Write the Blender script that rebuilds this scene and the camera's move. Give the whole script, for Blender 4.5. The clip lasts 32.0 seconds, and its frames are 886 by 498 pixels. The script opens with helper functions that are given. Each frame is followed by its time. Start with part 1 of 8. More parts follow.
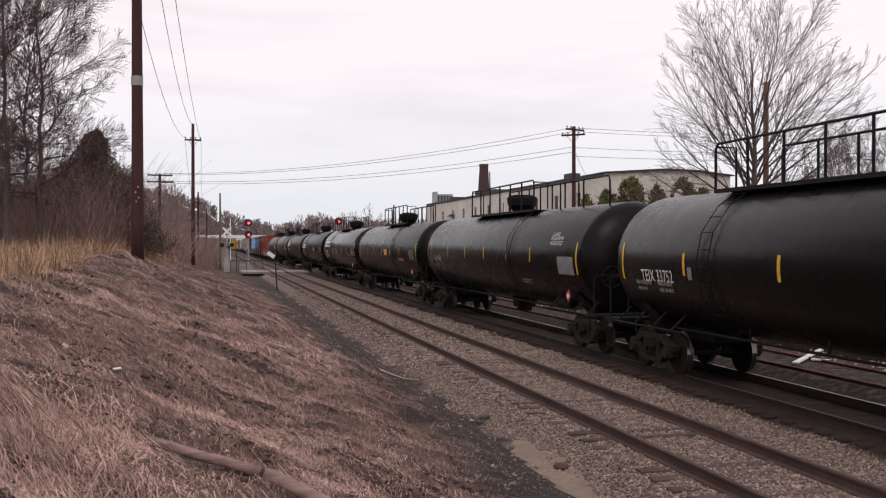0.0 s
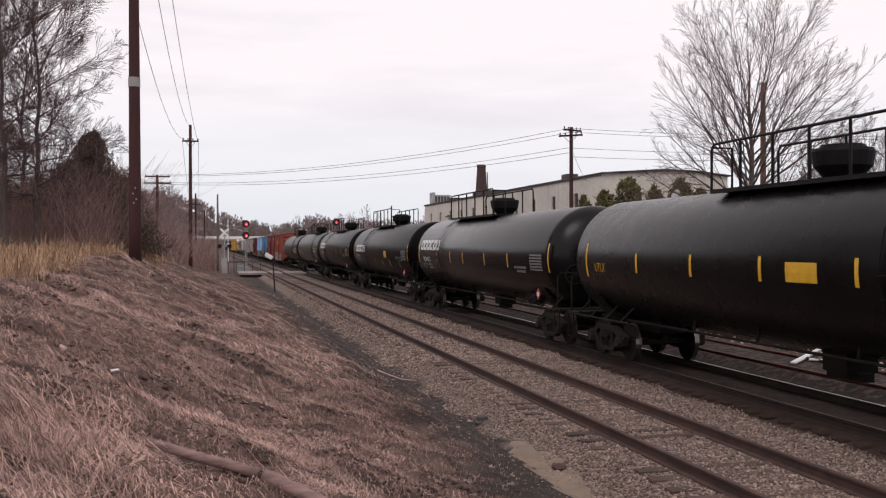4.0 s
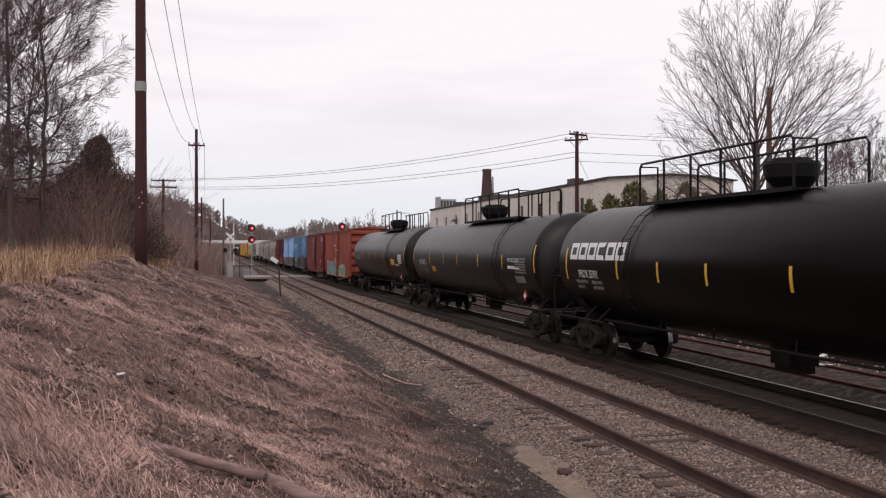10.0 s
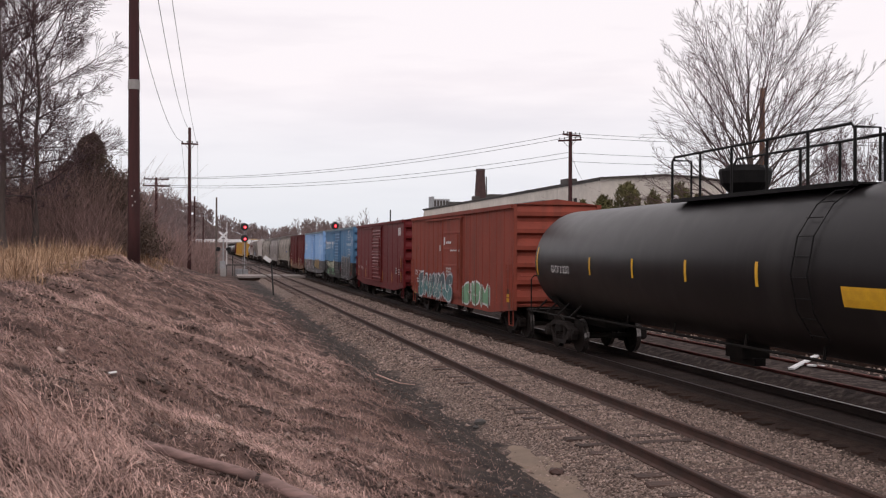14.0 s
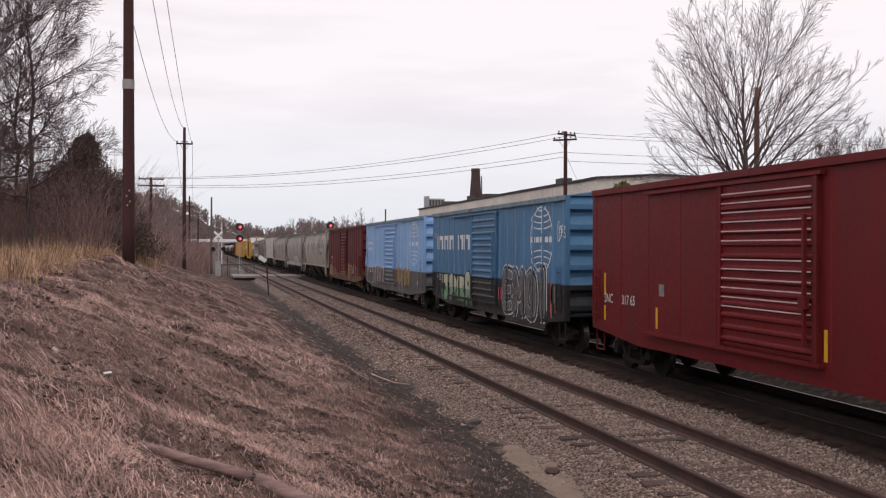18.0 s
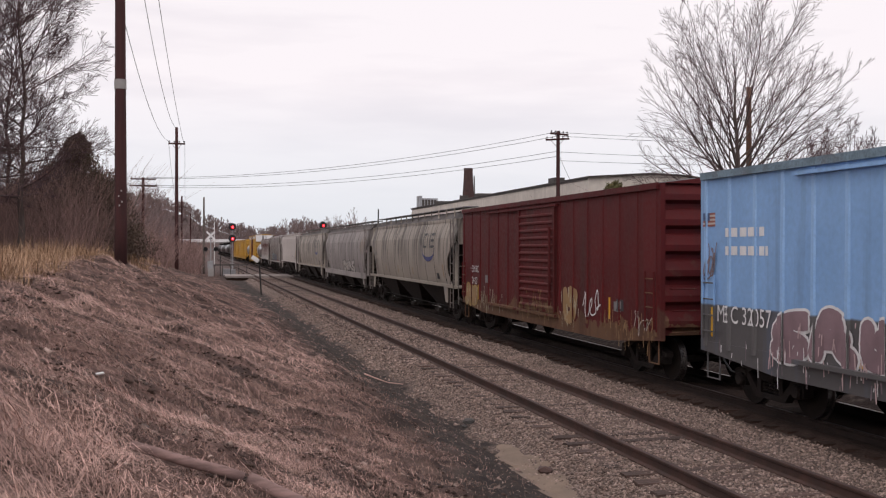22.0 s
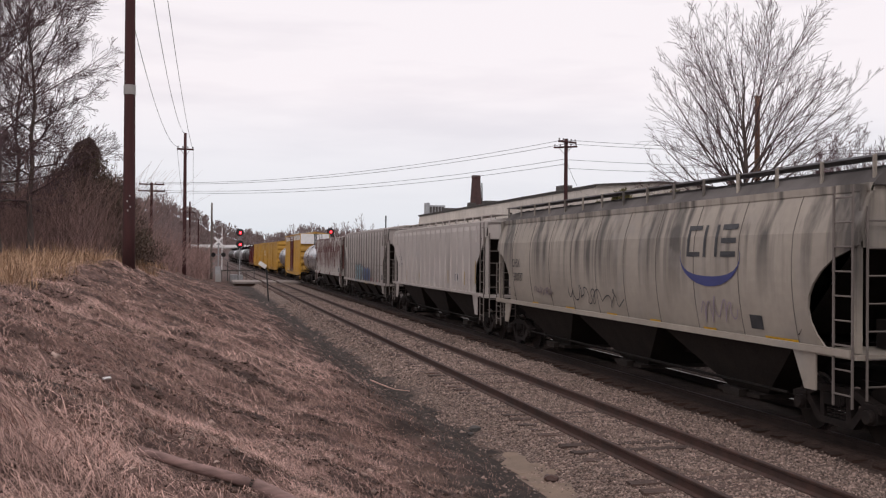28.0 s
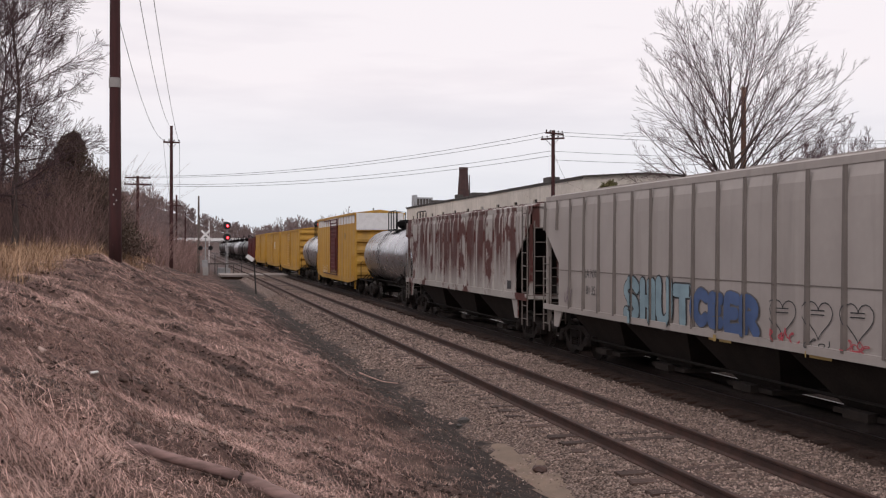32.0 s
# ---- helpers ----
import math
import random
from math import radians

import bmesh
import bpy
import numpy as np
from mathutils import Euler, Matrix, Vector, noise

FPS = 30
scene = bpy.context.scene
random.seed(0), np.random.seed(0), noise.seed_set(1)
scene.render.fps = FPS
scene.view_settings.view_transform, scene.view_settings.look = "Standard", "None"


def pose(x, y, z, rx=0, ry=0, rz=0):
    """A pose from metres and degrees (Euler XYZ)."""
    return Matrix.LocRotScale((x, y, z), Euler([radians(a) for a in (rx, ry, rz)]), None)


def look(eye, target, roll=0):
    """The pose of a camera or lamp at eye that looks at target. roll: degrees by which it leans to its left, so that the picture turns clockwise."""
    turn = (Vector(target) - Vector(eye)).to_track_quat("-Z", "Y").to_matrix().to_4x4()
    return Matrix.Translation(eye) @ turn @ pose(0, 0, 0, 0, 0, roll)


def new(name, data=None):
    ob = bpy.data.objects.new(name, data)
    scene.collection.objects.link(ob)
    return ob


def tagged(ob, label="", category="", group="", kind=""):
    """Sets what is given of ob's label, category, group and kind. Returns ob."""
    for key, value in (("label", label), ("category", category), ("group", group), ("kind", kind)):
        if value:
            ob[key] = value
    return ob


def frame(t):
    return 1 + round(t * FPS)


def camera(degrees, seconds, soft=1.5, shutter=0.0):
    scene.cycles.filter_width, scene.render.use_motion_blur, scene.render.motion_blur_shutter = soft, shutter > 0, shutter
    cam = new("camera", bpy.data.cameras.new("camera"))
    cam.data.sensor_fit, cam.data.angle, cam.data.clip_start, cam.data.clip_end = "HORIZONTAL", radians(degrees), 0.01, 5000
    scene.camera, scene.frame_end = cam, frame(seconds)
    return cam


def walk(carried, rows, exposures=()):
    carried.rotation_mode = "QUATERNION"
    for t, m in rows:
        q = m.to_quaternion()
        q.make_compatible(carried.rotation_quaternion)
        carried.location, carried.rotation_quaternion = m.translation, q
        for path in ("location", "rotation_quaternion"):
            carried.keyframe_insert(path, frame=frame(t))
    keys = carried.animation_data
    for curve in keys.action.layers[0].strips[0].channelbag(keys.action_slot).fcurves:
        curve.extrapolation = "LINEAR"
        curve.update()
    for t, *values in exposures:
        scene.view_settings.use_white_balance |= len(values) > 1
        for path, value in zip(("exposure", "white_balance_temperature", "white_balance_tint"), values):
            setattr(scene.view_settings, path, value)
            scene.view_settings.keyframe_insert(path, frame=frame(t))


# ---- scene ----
cam = camera(47.3, 32.0, soft=1.2)

# Camera on the bank, eye 2.85 m above the rails, turned 13.3 degrees off the line of the tracks; it only sways.
EYE = Vector((0.0, 0.0, 2.85))
AIM = look(EYE, EYE + Vector((0.2305, 0.9731, -0.0006)))
# seconds, and degrees of sway about the camera's own axes
SWAY = [
    (0, -0.263, 0.386, 0.003), (0.5, -0.277, 0.402, -0.131), (1, -0.221, 0.377, -0.024), (1.5, -0.182, 0.287, 0.018), (2, -0.202, 0.287, -0.052),
    (2.5, -0.191, 0.335, 0.028), (3, -0.195, 0.358, -0.099), (3.5, -0.251, 0.270, -0.078), (5.5, 0.024, 0.237, -0.146), (6, 0.049, 0.246, -0.173),
    (6.5, -0.021, 0.354, -0.076), (7, -0.051, 0.397, -0.099), (7.5, -0.039, 0.420, -0.016), (8, -0.039, 0.448, -0.182), (8.5, -0.008, 0.467, -0.101),
    (9, -0.009, 0.484, -0.104), (9.5, 0.028, 0.496, -0.072), (10, 0.024, 0.566, -0.038), (10.5, 0.039, 0.606, 0.142), (11, 0.051, 0.562, 0.224),
    (11.5, 0.038, 0.523, 0.272), (12, 0.080, 0.382, 0.100), (12.5, 0.082, 0.339, 0.037), (13, 0.073, 0.264, 0.200), (13.5, 0.044, 0.216, 0.169),
    (14, 0.012, 0.183, 0.186), (14.5, -0.018, 0.165, 0.325), (16.5, -0.189, 0.141, 0.067), (17, -0.181, 0.067, 0.037), (17.5, -0.084, -0.010, 0.026),
    (18, -0.010, -0.085, 0.118), (18.5, 0.023, -0.090, 0.087), (19, 0.000, 0.000, 0.000), (19.5, -0.026, 0.152, -0.082), (20, -0.044, 0.157, -0.190),
    (20.5, -0.105, 0.010, -0.041), (21, -0.081, -0.131, -0.008), (21.5, -0.029, -0.334, -0.003), (22, -0.029, -0.489, 0.013),
    (22.5, -0.125, -0.473, -0.032), (23, -0.127, -0.376, -0.091), (23.5, -0.131, -0.277, -0.187), (24, -0.173, -0.280, -0.142),
    (24.5, -0.153, -0.277, 0.134), (25, 0.062, -0.301, -0.030), (25.5, 0.225, -0.320, 0.091), (27.5, 0.418, -0.061, 0.239),
    (28, 0.366, -0.080, 0.387), (28.5, 0.333, -0.151, 0.287), (29, 0.254, -0.244, 0.124), (29.5, 0.165, -0.385, 0.285), (30, 0.079, -0.479, 0.335),
    (30.5, -0.017, -0.579, 0.305), (31, -0.139, -0.669, 0.208), (31.5, -0.160, -0.712, 0.173), (32, -0.078, -0.772, 0.086),
]
walk(cam, [(t, AIM @ pose(0, 0, 0, a, b, c)) for t, a, b, c in SWAY], [(0, 0.03, 6560, 13), (20, 0.01, 6540, 13), (32, -0.04, 6520, 13)])

# ---- light: a bright overcast ----
SUN_ELEV, SUN_TURN = radians(42), radians(205)


def build_world():
    w = bpy.data.worlds.new("overcast")
    scene.world = w
    w.use_nodes = True
    nt = w.node_tree
    n, l = nt.nodes, nt.links
    n.clear()
    out, bg = n.new("ShaderNodeOutputWorld"), n.new("ShaderNodeBackground")
    sky = n.new("ShaderNodeTexSky")
    sky.sky_type, sky.sun_disc = "NISHITA", False
    sky.sun_elevation, sky.sun_rotation = SUN_ELEV, SUN_TURN
    sky.air_density, sky.dust_density = 1.0, 3.0
    dim = n.new("ShaderNodeMix")
    dim.data_type, dim.blend_type = "RGBA", "MULTIPLY"
    dim.inputs["Factor"].default_value = 1.0
    dim.inputs["B"].default_value = (0.10, 0.10, 0.10, 1)
    l.new(sky.outputs[0], dim.inputs["A"])
    # the cloud sheet: even, a little thinner towards the horizon, with faint grey banks
    tc, sep = n.new("ShaderNodeTexCoord"), n.new("ShaderNodeSeparateXYZ")
    l.new(tc.outputs["Generated"], sep.inputs[0])
    mp = n.new("ShaderNodeMapping")
    mp.inputs["Scale"].default_value = (2.2, 2.2, 14.0)
    l.new(tc.outputs["Generated"], mp.inputs[0])
    nz = n.new("ShaderNodeTexNoise")
    nz.inputs["Scale"].default_value, nz.inputs["Detail"].default_value = 1.6, 5.0
    l.new(mp.outputs[0], nz.inputs["Vector"])
    bank = n.new("ShaderNodeValToRGB")
    e = bank.color_ramp.elements
    e[0].position, e[0].color = 0.31, (0.83, 0.79, 0.825, 1)
    e[1].position, e[1].color = 0.52, (0.94, 0.895, 0.915, 1)
    l.new(nz.outputs["Fac"], bank.inputs[0])
    thin = n.new("ShaderNodeValToRGB")
    e = thin.color_ramp.elements
    e[0].position, e[0].color = 0.02, (0.28, 0.28, 0.28, 1)
    e[1].position, e[1].color = 0.16, (0.95, 0.95, 0.95, 1)
    l.new(sep.outputs["Z"], thin.inputs[0])
    mix = n.new("ShaderNodeMix")
    mix.data_type = "RGBA"
    l.new(thin.outputs[0], mix.inputs["Factor"])
    low = n.new("ShaderNodeMix")
    low.data_type = "RGBA"
    low.inputs["Factor"].default_value = 0.86
    low.inputs["B"].default_value = (0.74, 0.82, 0.88, 1)
    l.new(dim.outputs["Result"], low.inputs["A"])
    l.new(low.outputs["Result"], mix.inputs["A"])
    l.new(bank.outputs[0], mix.inputs["B"])
    l.new(mix.outputs["Result"], bg.inputs["Color"])
    bg.inputs["Strength"].default_value = 1.04
    l.new(bg.outputs[0], out.inputs[0])
    sun = new("sun", bpy.data.lights.new("sun", "SUN"))
    sun.data.energy, sun.data.angle, sun.data.color = 0.7, radians(25), (1.0, 0.96, 0.92)
    d = Vector((math.sin(SUN_TURN) * math.cos(SUN_ELEV), math.cos(SUN_TURN) * math.cos(SUN_ELEV), math.sin(SUN_ELEV)))
    sun.matrix_world = look(d * 100, (0, 0, 0))


build_world()

# ---- materials ----
def mat(name, c1, c2=None, scale=3.0, rough=0.7, metal=0.0, bump=0.15, grain=0.14, stretch=(1, 1, 1), island=0.0, each=0.0,
        low=None, streak=None, patch=None, spec=0.5, grain_scale=12.0, rough_var=0.12):
    """A painted or natural surface: two colours in broad patches, fine grain, and optional lower band, streaks and worn patches."""
    m = bpy.data.materials.new(name)
    m.use_nodes = True
    nt = m.node_tree
    n, l = nt.nodes, nt.links
    b = n["Principled BSDF"]
    b.inputs["Metallic"].default_value = metal
    b.inputs["Specular IOR Level"].default_value = spec
    tc, mp = n.new("ShaderNodeTexCoord"), n.new("ShaderNodeMapping")
    mp.inputs["Scale"].default_value = stretch
    l.new(tc.outputs["Object"], mp.inputs[0])

    def noise_at(s, detail=4.0, vec=None, warp=0.0):
        t = n.new("ShaderNodeTexNoise")
        t.inputs["Scale"].default_value, t.inputs["Detail"].default_value, t.inputs["Distortion"].default_value = s, detail, warp
        l.new(vec or mp.outputs[0], t.inputs["Vector"])
        return t.outputs["Fac"]

    def ramp(src, a, z, ca=(0, 0, 0, 1), cz=(1, 1, 1, 1)):
        r = n.new("ShaderNodeValToRGB")
        e = r.color_ramp.elements
        e[0].position, e[0].color, e[1].position, e[1].color = a, ca, z, cz
        l.new(src, r.inputs[0])
        return r.outputs[0]

    def blend(fac, a, z, mode="MIX"):
        x = n.new("ShaderNodeMix")
        x.data_type, x.blend_type = "RGBA", mode
        for key, v in (("Factor", fac), ("A", a), ("B", z)):
            if isinstance(v, (tuple, float, int)):
                x.inputs[key].default_value = (*v, 1) if isinstance(v, tuple) and len(v) == 3 else v
            else:
                l.new(v, x.inputs[key])
        return x.outputs["Result"]

    def maths(op, a, z):
        x = n.new("ShaderNodeMath")
        x.operation = op
        for i, v in enumerate((a, z)):
            if isinstance(v, (float, int)):
                x.inputs[i].default_value = v
            else:
                l.new(v, x.inputs[i])
        return x.outputs[0]

    c2 = c2 or tuple(v * 0.7 for v in c1)
    col = blend(ramp(noise_at(scale), 0.35, 0.65), c1, c2)
    fine = noise_at(scale * grain_scale, 3.0)
    if low or streak or patch:
        sep = n.new("ShaderNodeSeparateXYZ")
        l.new(tc.outputs["Object"], sep.inputs[0])
    if low:  # (colour, height, softness)
        edge = maths("ADD", sep.outputs["Z"], maths("MULTIPLY", maths("SUBTRACT", noise_at(2.0), 0.5), low[2] * 2))
        col = blend(ramp(maths("MULTIPLY", edge, 0.2), low[1] * 0.2 - 0.002, low[1] * 0.2 + 0.002), low[0], col)
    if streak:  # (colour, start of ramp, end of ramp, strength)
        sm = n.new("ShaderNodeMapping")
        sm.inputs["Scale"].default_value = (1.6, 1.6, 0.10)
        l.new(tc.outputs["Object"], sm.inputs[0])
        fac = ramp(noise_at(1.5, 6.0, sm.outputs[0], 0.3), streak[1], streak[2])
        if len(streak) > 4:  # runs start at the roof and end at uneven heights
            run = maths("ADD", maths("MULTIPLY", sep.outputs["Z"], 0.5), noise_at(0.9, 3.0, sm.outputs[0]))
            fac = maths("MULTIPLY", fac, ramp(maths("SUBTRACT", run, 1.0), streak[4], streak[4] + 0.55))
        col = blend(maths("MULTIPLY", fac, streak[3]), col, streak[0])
    if patch:  # (colour, start, end)
        pv = ramp(noise_at(1.1, 8.0, tc.outputs["Object"]), patch[1], patch[2])
        col = blend(pv, col, patch[0])
    if grain:
        g = ramp(fine, 0.2, 0.8, (1 - grain,) * 3 + (1,), (1 + grain * 0.4,) * 3 + (1,))
        col = blend(1.0, col, g, "MULTIPLY")
    for amount, node, key in ((island, "ShaderNodeNewGeometry", "Random Per Island"), (each, "ShaderNodeObjectInfo", "Random")):
        if amount:
            src = n.new(node).outputs[key]
            col = blend(1.0, col, ramp(src, 0, 1, (1 - amount,) * 3 + (1,), (1 + amount,) * 3 + (1,)), "MULTIPLY")
    l.new(col, b.inputs["Base Color"])
    l.new(ramp(fine, 0.2, 0.8, (max(rough - rough_var, 0.02),) * 3 + (1,), (min(rough + rough_var, 1),) * 3 + (1,)), b.inputs["Roughness"])
    if bump:
        bp = n.new("ShaderNodeBump")
        bp.inputs["Strength"].default_value, bp.inputs["Distance"].default_value = bump, 0.02
        l.new(fine, bp.inputs["Height"])
        l.new(bp.outputs[0], b.inputs["Normal"])
    return m


def glow(name, colour, power):
    m = bpy.data.materials.new(name)
    m.use_nodes = True
    b = m.node_tree.nodes["Principled BSDF"]
    b.inputs["Base Color"].default_value = b.inputs["Emission Color"].default_value = (*colour, 1)
    b.inputs["Emission Strength"].default_value = power
    return m


m_black = mat("black tank paint", (0.0040, 0.0031, 0.0032), (0.0052, 0.0040, 0.0040), 0.7, 0.30, bump=0.0, grain=0.06, grain_scale=3.0, rough_var=0.03, spec=0.05, streak=((0.0070, 0.0056, 0.0051), 0.52, 0.72, 0.4))
m_gloss = mat("glossy black tank paint", (0.0052, 0.0042, 0.0046), (0.0070, 0.0056, 0.0060), 0.7, 0.28, bump=0.0, grain=0.05, grain_scale=3.0, rough_var=0.03, spec=0.12, streak=((0.012, 0.0098, 0.0092), 0.52, 0.72, 0.4))
m_lacquer = mat("freshly lacquered black tank paint", (0.0052, 0.0044, 0.0050), (0.0066, 0.0056, 0.0062), 0.7, 0.24, bump=0.0, grain=0.05, grain_scale=3.0, rough_var=0.03, spec=0.20)
m_grey_tank = mat("dark grey tank paint", (0.0098, 0.0082, 0.0086), (0.0125, 0.0104, 0.0108), 0.7, 0.38, bump=0.0, grain=0.06, grain_scale=3.0, rough_var=0.03, spec=0.24, streak=((0.030, 0.027, 0.026), 0.52, 0.72, 0.5))
m_silver = mat("silver tank jacket", (0.50, 0.51, 0.54), (0.38, 0.38, 0.40), 1.0, 0.28, 0.85, bump=0.0, grain=0.04, grain_scale=3.0, rough_var=0.03, streak=((0.15, 0.13, 0.12), 0.55, 0.75, 0.6))
m_under = mat("grimy underframe", (0.008, 0.0065, 0.006), (0.014, 0.0105, 0.009), 4.0, 0.85, spec=0.2)
m_truck = mat("dusty cast steel", (0.012, 0.0085, 0.0075), (0.021, 0.0145, 0.0125), 5.0, 0.85, spec=0.3)
m_wheel = mat("wheel steel", (0.016, 0.011, 0.009), (0.010, 0.0075, 0.0065), 6.0, 0.75, 0.1, spec=0.2)
m_shine = mat("polished rim", (0.22, 0.20, 0.19), (0.14, 0.125, 0.12), 8.0, 0.3, 0.9, bump=0)
m_white = mat("white stencil paint", (0.78, 0.77, 0.77), (0.68, 0.67, 0.67), 4.0, 0.6, bump=0)
m_faint = mat("faded stencil paint", (0.24, 0.235, 0.235), (0.17, 0.165, 0.165), 6.0, 0.7, bump=0)
m_yellow = mat("yellow reflective tape", (0.72, 0.40, 0.02), (0.62, 0.33, 0.02), 6.0, 0.45, bump=0)
m_redmark = mat("red placard", (0.55, 0.06, 0.06), (0.45, 0.05, 0.05), 6.0, 0.5, bump=0)
m_ink = mat("black lettering", (0.03, 0.03, 0.034), (0.045, 0.045, 0.05), 6.0, 0.6, bump=0)
m_rust_box = mat("oxide boxcar paint", (0.270, 0.056, 0.036), (0.220, 0.048, 0.031), 0.8, 0.72, spec=0.25, streak=((0.11, 0.036, 0.025), 0.50, 0.75, 0.6), patch=((0.10, 0.045, 0.03), 0.66, 0.76))
m_maroon = mat("maroon boxcar paint", (0.138, 0.0076, 0.0102), (0.116, 0.0068, 0.0090), 0.8, 0.55, spec=0.25, streak=((0.06, 0.02, 0.018), 0.5, 0.75, 0.6))
m_red_old = mat("weathered red boxcar paint", (0.105, 0.010, 0.011), (0.082, 0.009, 0.010), 0.8, 0.65, spec=0.25, low=((0.15, 0.080, 0.045), 1.18, 0.9), streak=((0.055, 0.02, 0.018), 0.48, 0.75, 0.7), patch=((0.10, 0.04, 0.03), 0.66, 0.72))
m_blue = mat("dark blue boxcar paint", (0.062, 0.180, 0.330), (0.050, 0.148, 0.275), 0.8, 0.55, low=((0.011, 0.0095, 0.010), 1.88, 0.02), streak=((0.03, 0.06, 0.10), 0.52, 0.78, 0.6))
m_sky_blue = mat("light blue boxcar paint", (0.235, 0.415, 0.700), (0.205, 0.370, 0.640), 0.8, 0.55, low=((0.095, 0.090, 0.092), 1.80, 0.02), streak=((0.10, 0.14, 0.22), 0.54, 0.78, 0.6))
# Lighter copies of the two blues: sunlit highlights painted onto the ribs.
m_blue_rib_lit = mat("blue rib paint lightened as highlight", (0.085, 0.225, 0.390), (0.066, 0.180, 0.320), 1.5, 0.5, low=((0.014, 0.012, 0.013), 1.88, 0.02))
m_sky_rib_lit = mat("light blue rib paint lightened as highlight", (0.310, 0.500, 0.770), (0.255, 0.430, 0.690), 1.5, 0.5, low=((0.110, 0.104, 0.105), 1.80, 0.02))
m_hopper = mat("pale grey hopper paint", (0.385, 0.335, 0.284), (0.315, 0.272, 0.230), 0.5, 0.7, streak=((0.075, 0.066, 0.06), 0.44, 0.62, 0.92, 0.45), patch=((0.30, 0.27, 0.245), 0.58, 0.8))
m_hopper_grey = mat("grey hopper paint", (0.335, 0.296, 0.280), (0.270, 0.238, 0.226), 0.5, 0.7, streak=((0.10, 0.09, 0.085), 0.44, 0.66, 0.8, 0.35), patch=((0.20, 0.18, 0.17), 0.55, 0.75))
m_hopper_ribbed = mat("light grey ribbed hopper paint", (0.480, 0.432, 0.405), (0.410, 0.366, 0.342), 0.6, 0.68, streak=((0.20, 0.175, 0.16), 0.54, 0.78, 0.5), grain=0.08, bump=0.05)
m_hopper_dull = mat("dull grey ribbed hopper paint", (0.370, 0.330, 0.308), (0.320, 0.284, 0.265), 0.6, 0.68, streak=((0.20, 0.175, 0.16), 0.54, 0.78, 0.5), grain=0.08, bump=0.05)
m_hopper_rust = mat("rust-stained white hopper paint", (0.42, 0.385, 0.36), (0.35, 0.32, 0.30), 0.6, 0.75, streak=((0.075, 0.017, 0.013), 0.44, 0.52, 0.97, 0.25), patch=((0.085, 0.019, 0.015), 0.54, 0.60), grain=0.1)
m_yellow_box = mat("yellow boxcar paint", (0.50, 0.27, 0.025), (0.42, 0.22, 0.025), 0.8, 0.6, streak=((0.20, 0.12, 0.04), 0.52, 0.76, 0.6))
m_roof_grey = mat("galvanised roof", (0.20, 0.20, 0.21), (0.14, 0.13, 0.13), 1.2, 0.5, 0.3)
m_rail = mat("rusty rail steel", (0.075, 0.036, 0.027), (0.045, 0.024, 0.019), 4.0, 0.75)
m_rail_red = mat("bright red rust", (0.150, 0.042, 0.034), (0.085, 0.028, 0.024), 4.0, 0.8)
# Oil and dirt, darkened further: the shade under the train is in the colour.
m_rail_oily_dim = mat("oily rail steel with shade painted in", (0.030, 0.019, 0.016), (0.020, 0.013, 0.011), 4.0, 0.7, spec=0.25)
m_rail_dull = mat("dull rail head", (0.075, 0.055, 0.048), (0.045, 0.033, 0.029), 3.0, 0.55, 0.3, bump=0.03)
m_rail_shiny = mat("worn rail head", (0.42, 0.40, 0.40), (0.30, 0.28, 0.27), 3.0, 0.32, 0.9, bump=0.03)
m_tie = mat("weathered tie", (0.110, 0.064, 0.050), (0.050, 0.031, 0.025), 3.0, 0.92, each=0.35, stretch=(1, 6, 6))
m_stone = mat("ballast stone", (0.318, 0.236, 0.200), (0.150, 0.101, 0.083), 9.0, 0.9, island=0.7, bump=0.1)
# Oily wood, made darker to carry the shade beneath the cars.
m_tie_oily = mat("oily tie with shade painted in", (0.056, 0.032, 0.025), (0.030, 0.018, 0.014), 3.0, 0.9, each=0.3, stretch=(1, 6, 6), spec=0.2)
m_pole = mat("tarred pole wood", (0.062, 0.018, 0.018), (0.042, 0.014, 0.014), 2.0, 0.9, stretch=(4, 4, 0.4))
m_pole_bare = mat("brown pole wood", (0.200, 0.105, 0.065), (0.150, 0.080, 0.052), 2.0, 0.9, stretch=(4, 4, 0.4))
m_pole_grey = mat("grey pole wood", (0.150, 0.120, 0.105), (0.110, 0.090, 0.080), 2.0, 0.9, stretch=(4, 4, 0.4))
m_wire = mat("aged cable", (0.10, 0.10, 0.105), None, 3.0, 0.6, bump=0)
m_bark = mat("bare bark", (0.110, 0.082, 0.072), (0.075, 0.056, 0.052), 3.0, 0.95, stretch=(3, 3, 0.8))
m_twig = mat("purple-brown twigs", (0.135, 0.080, 0.084), (0.085, 0.053, 0.058), 2.0, 0.95, bump=0, island=0.25)
m_brush = mat("brown brush", (0.330, 0.208, 0.184), (0.215, 0.138, 0.124), 2.0, 0.95, bump=0, island=0.35)
# Distance haze is put into this colour, paler than the near twigs.
m_far_wood = mat("grey-brown woods with haze painted in", (0.255, 0.188, 0.180), (0.180, 0.132, 0.128), 0.3, 0.95, bump=0, island=0.3)
m_needle = mat("dark cedar needles", (0.105, 0.078, 0.052), (0.150, 0.098, 0.080), 1.0, 0.9, bump=0, island=0.3)
m_shrub = mat("olive evergreen shrub", (0.092, 0.088, 0.030), (0.135, 0.112, 0.045), 2.0, 0.9, bump=0, island=0.4)
m_straw = mat("matted dry grass", (0.660, 0.436, 0.370), (0.280, 0.168, 0.141), 0.9, 0.95, bump=0, island=0.65)
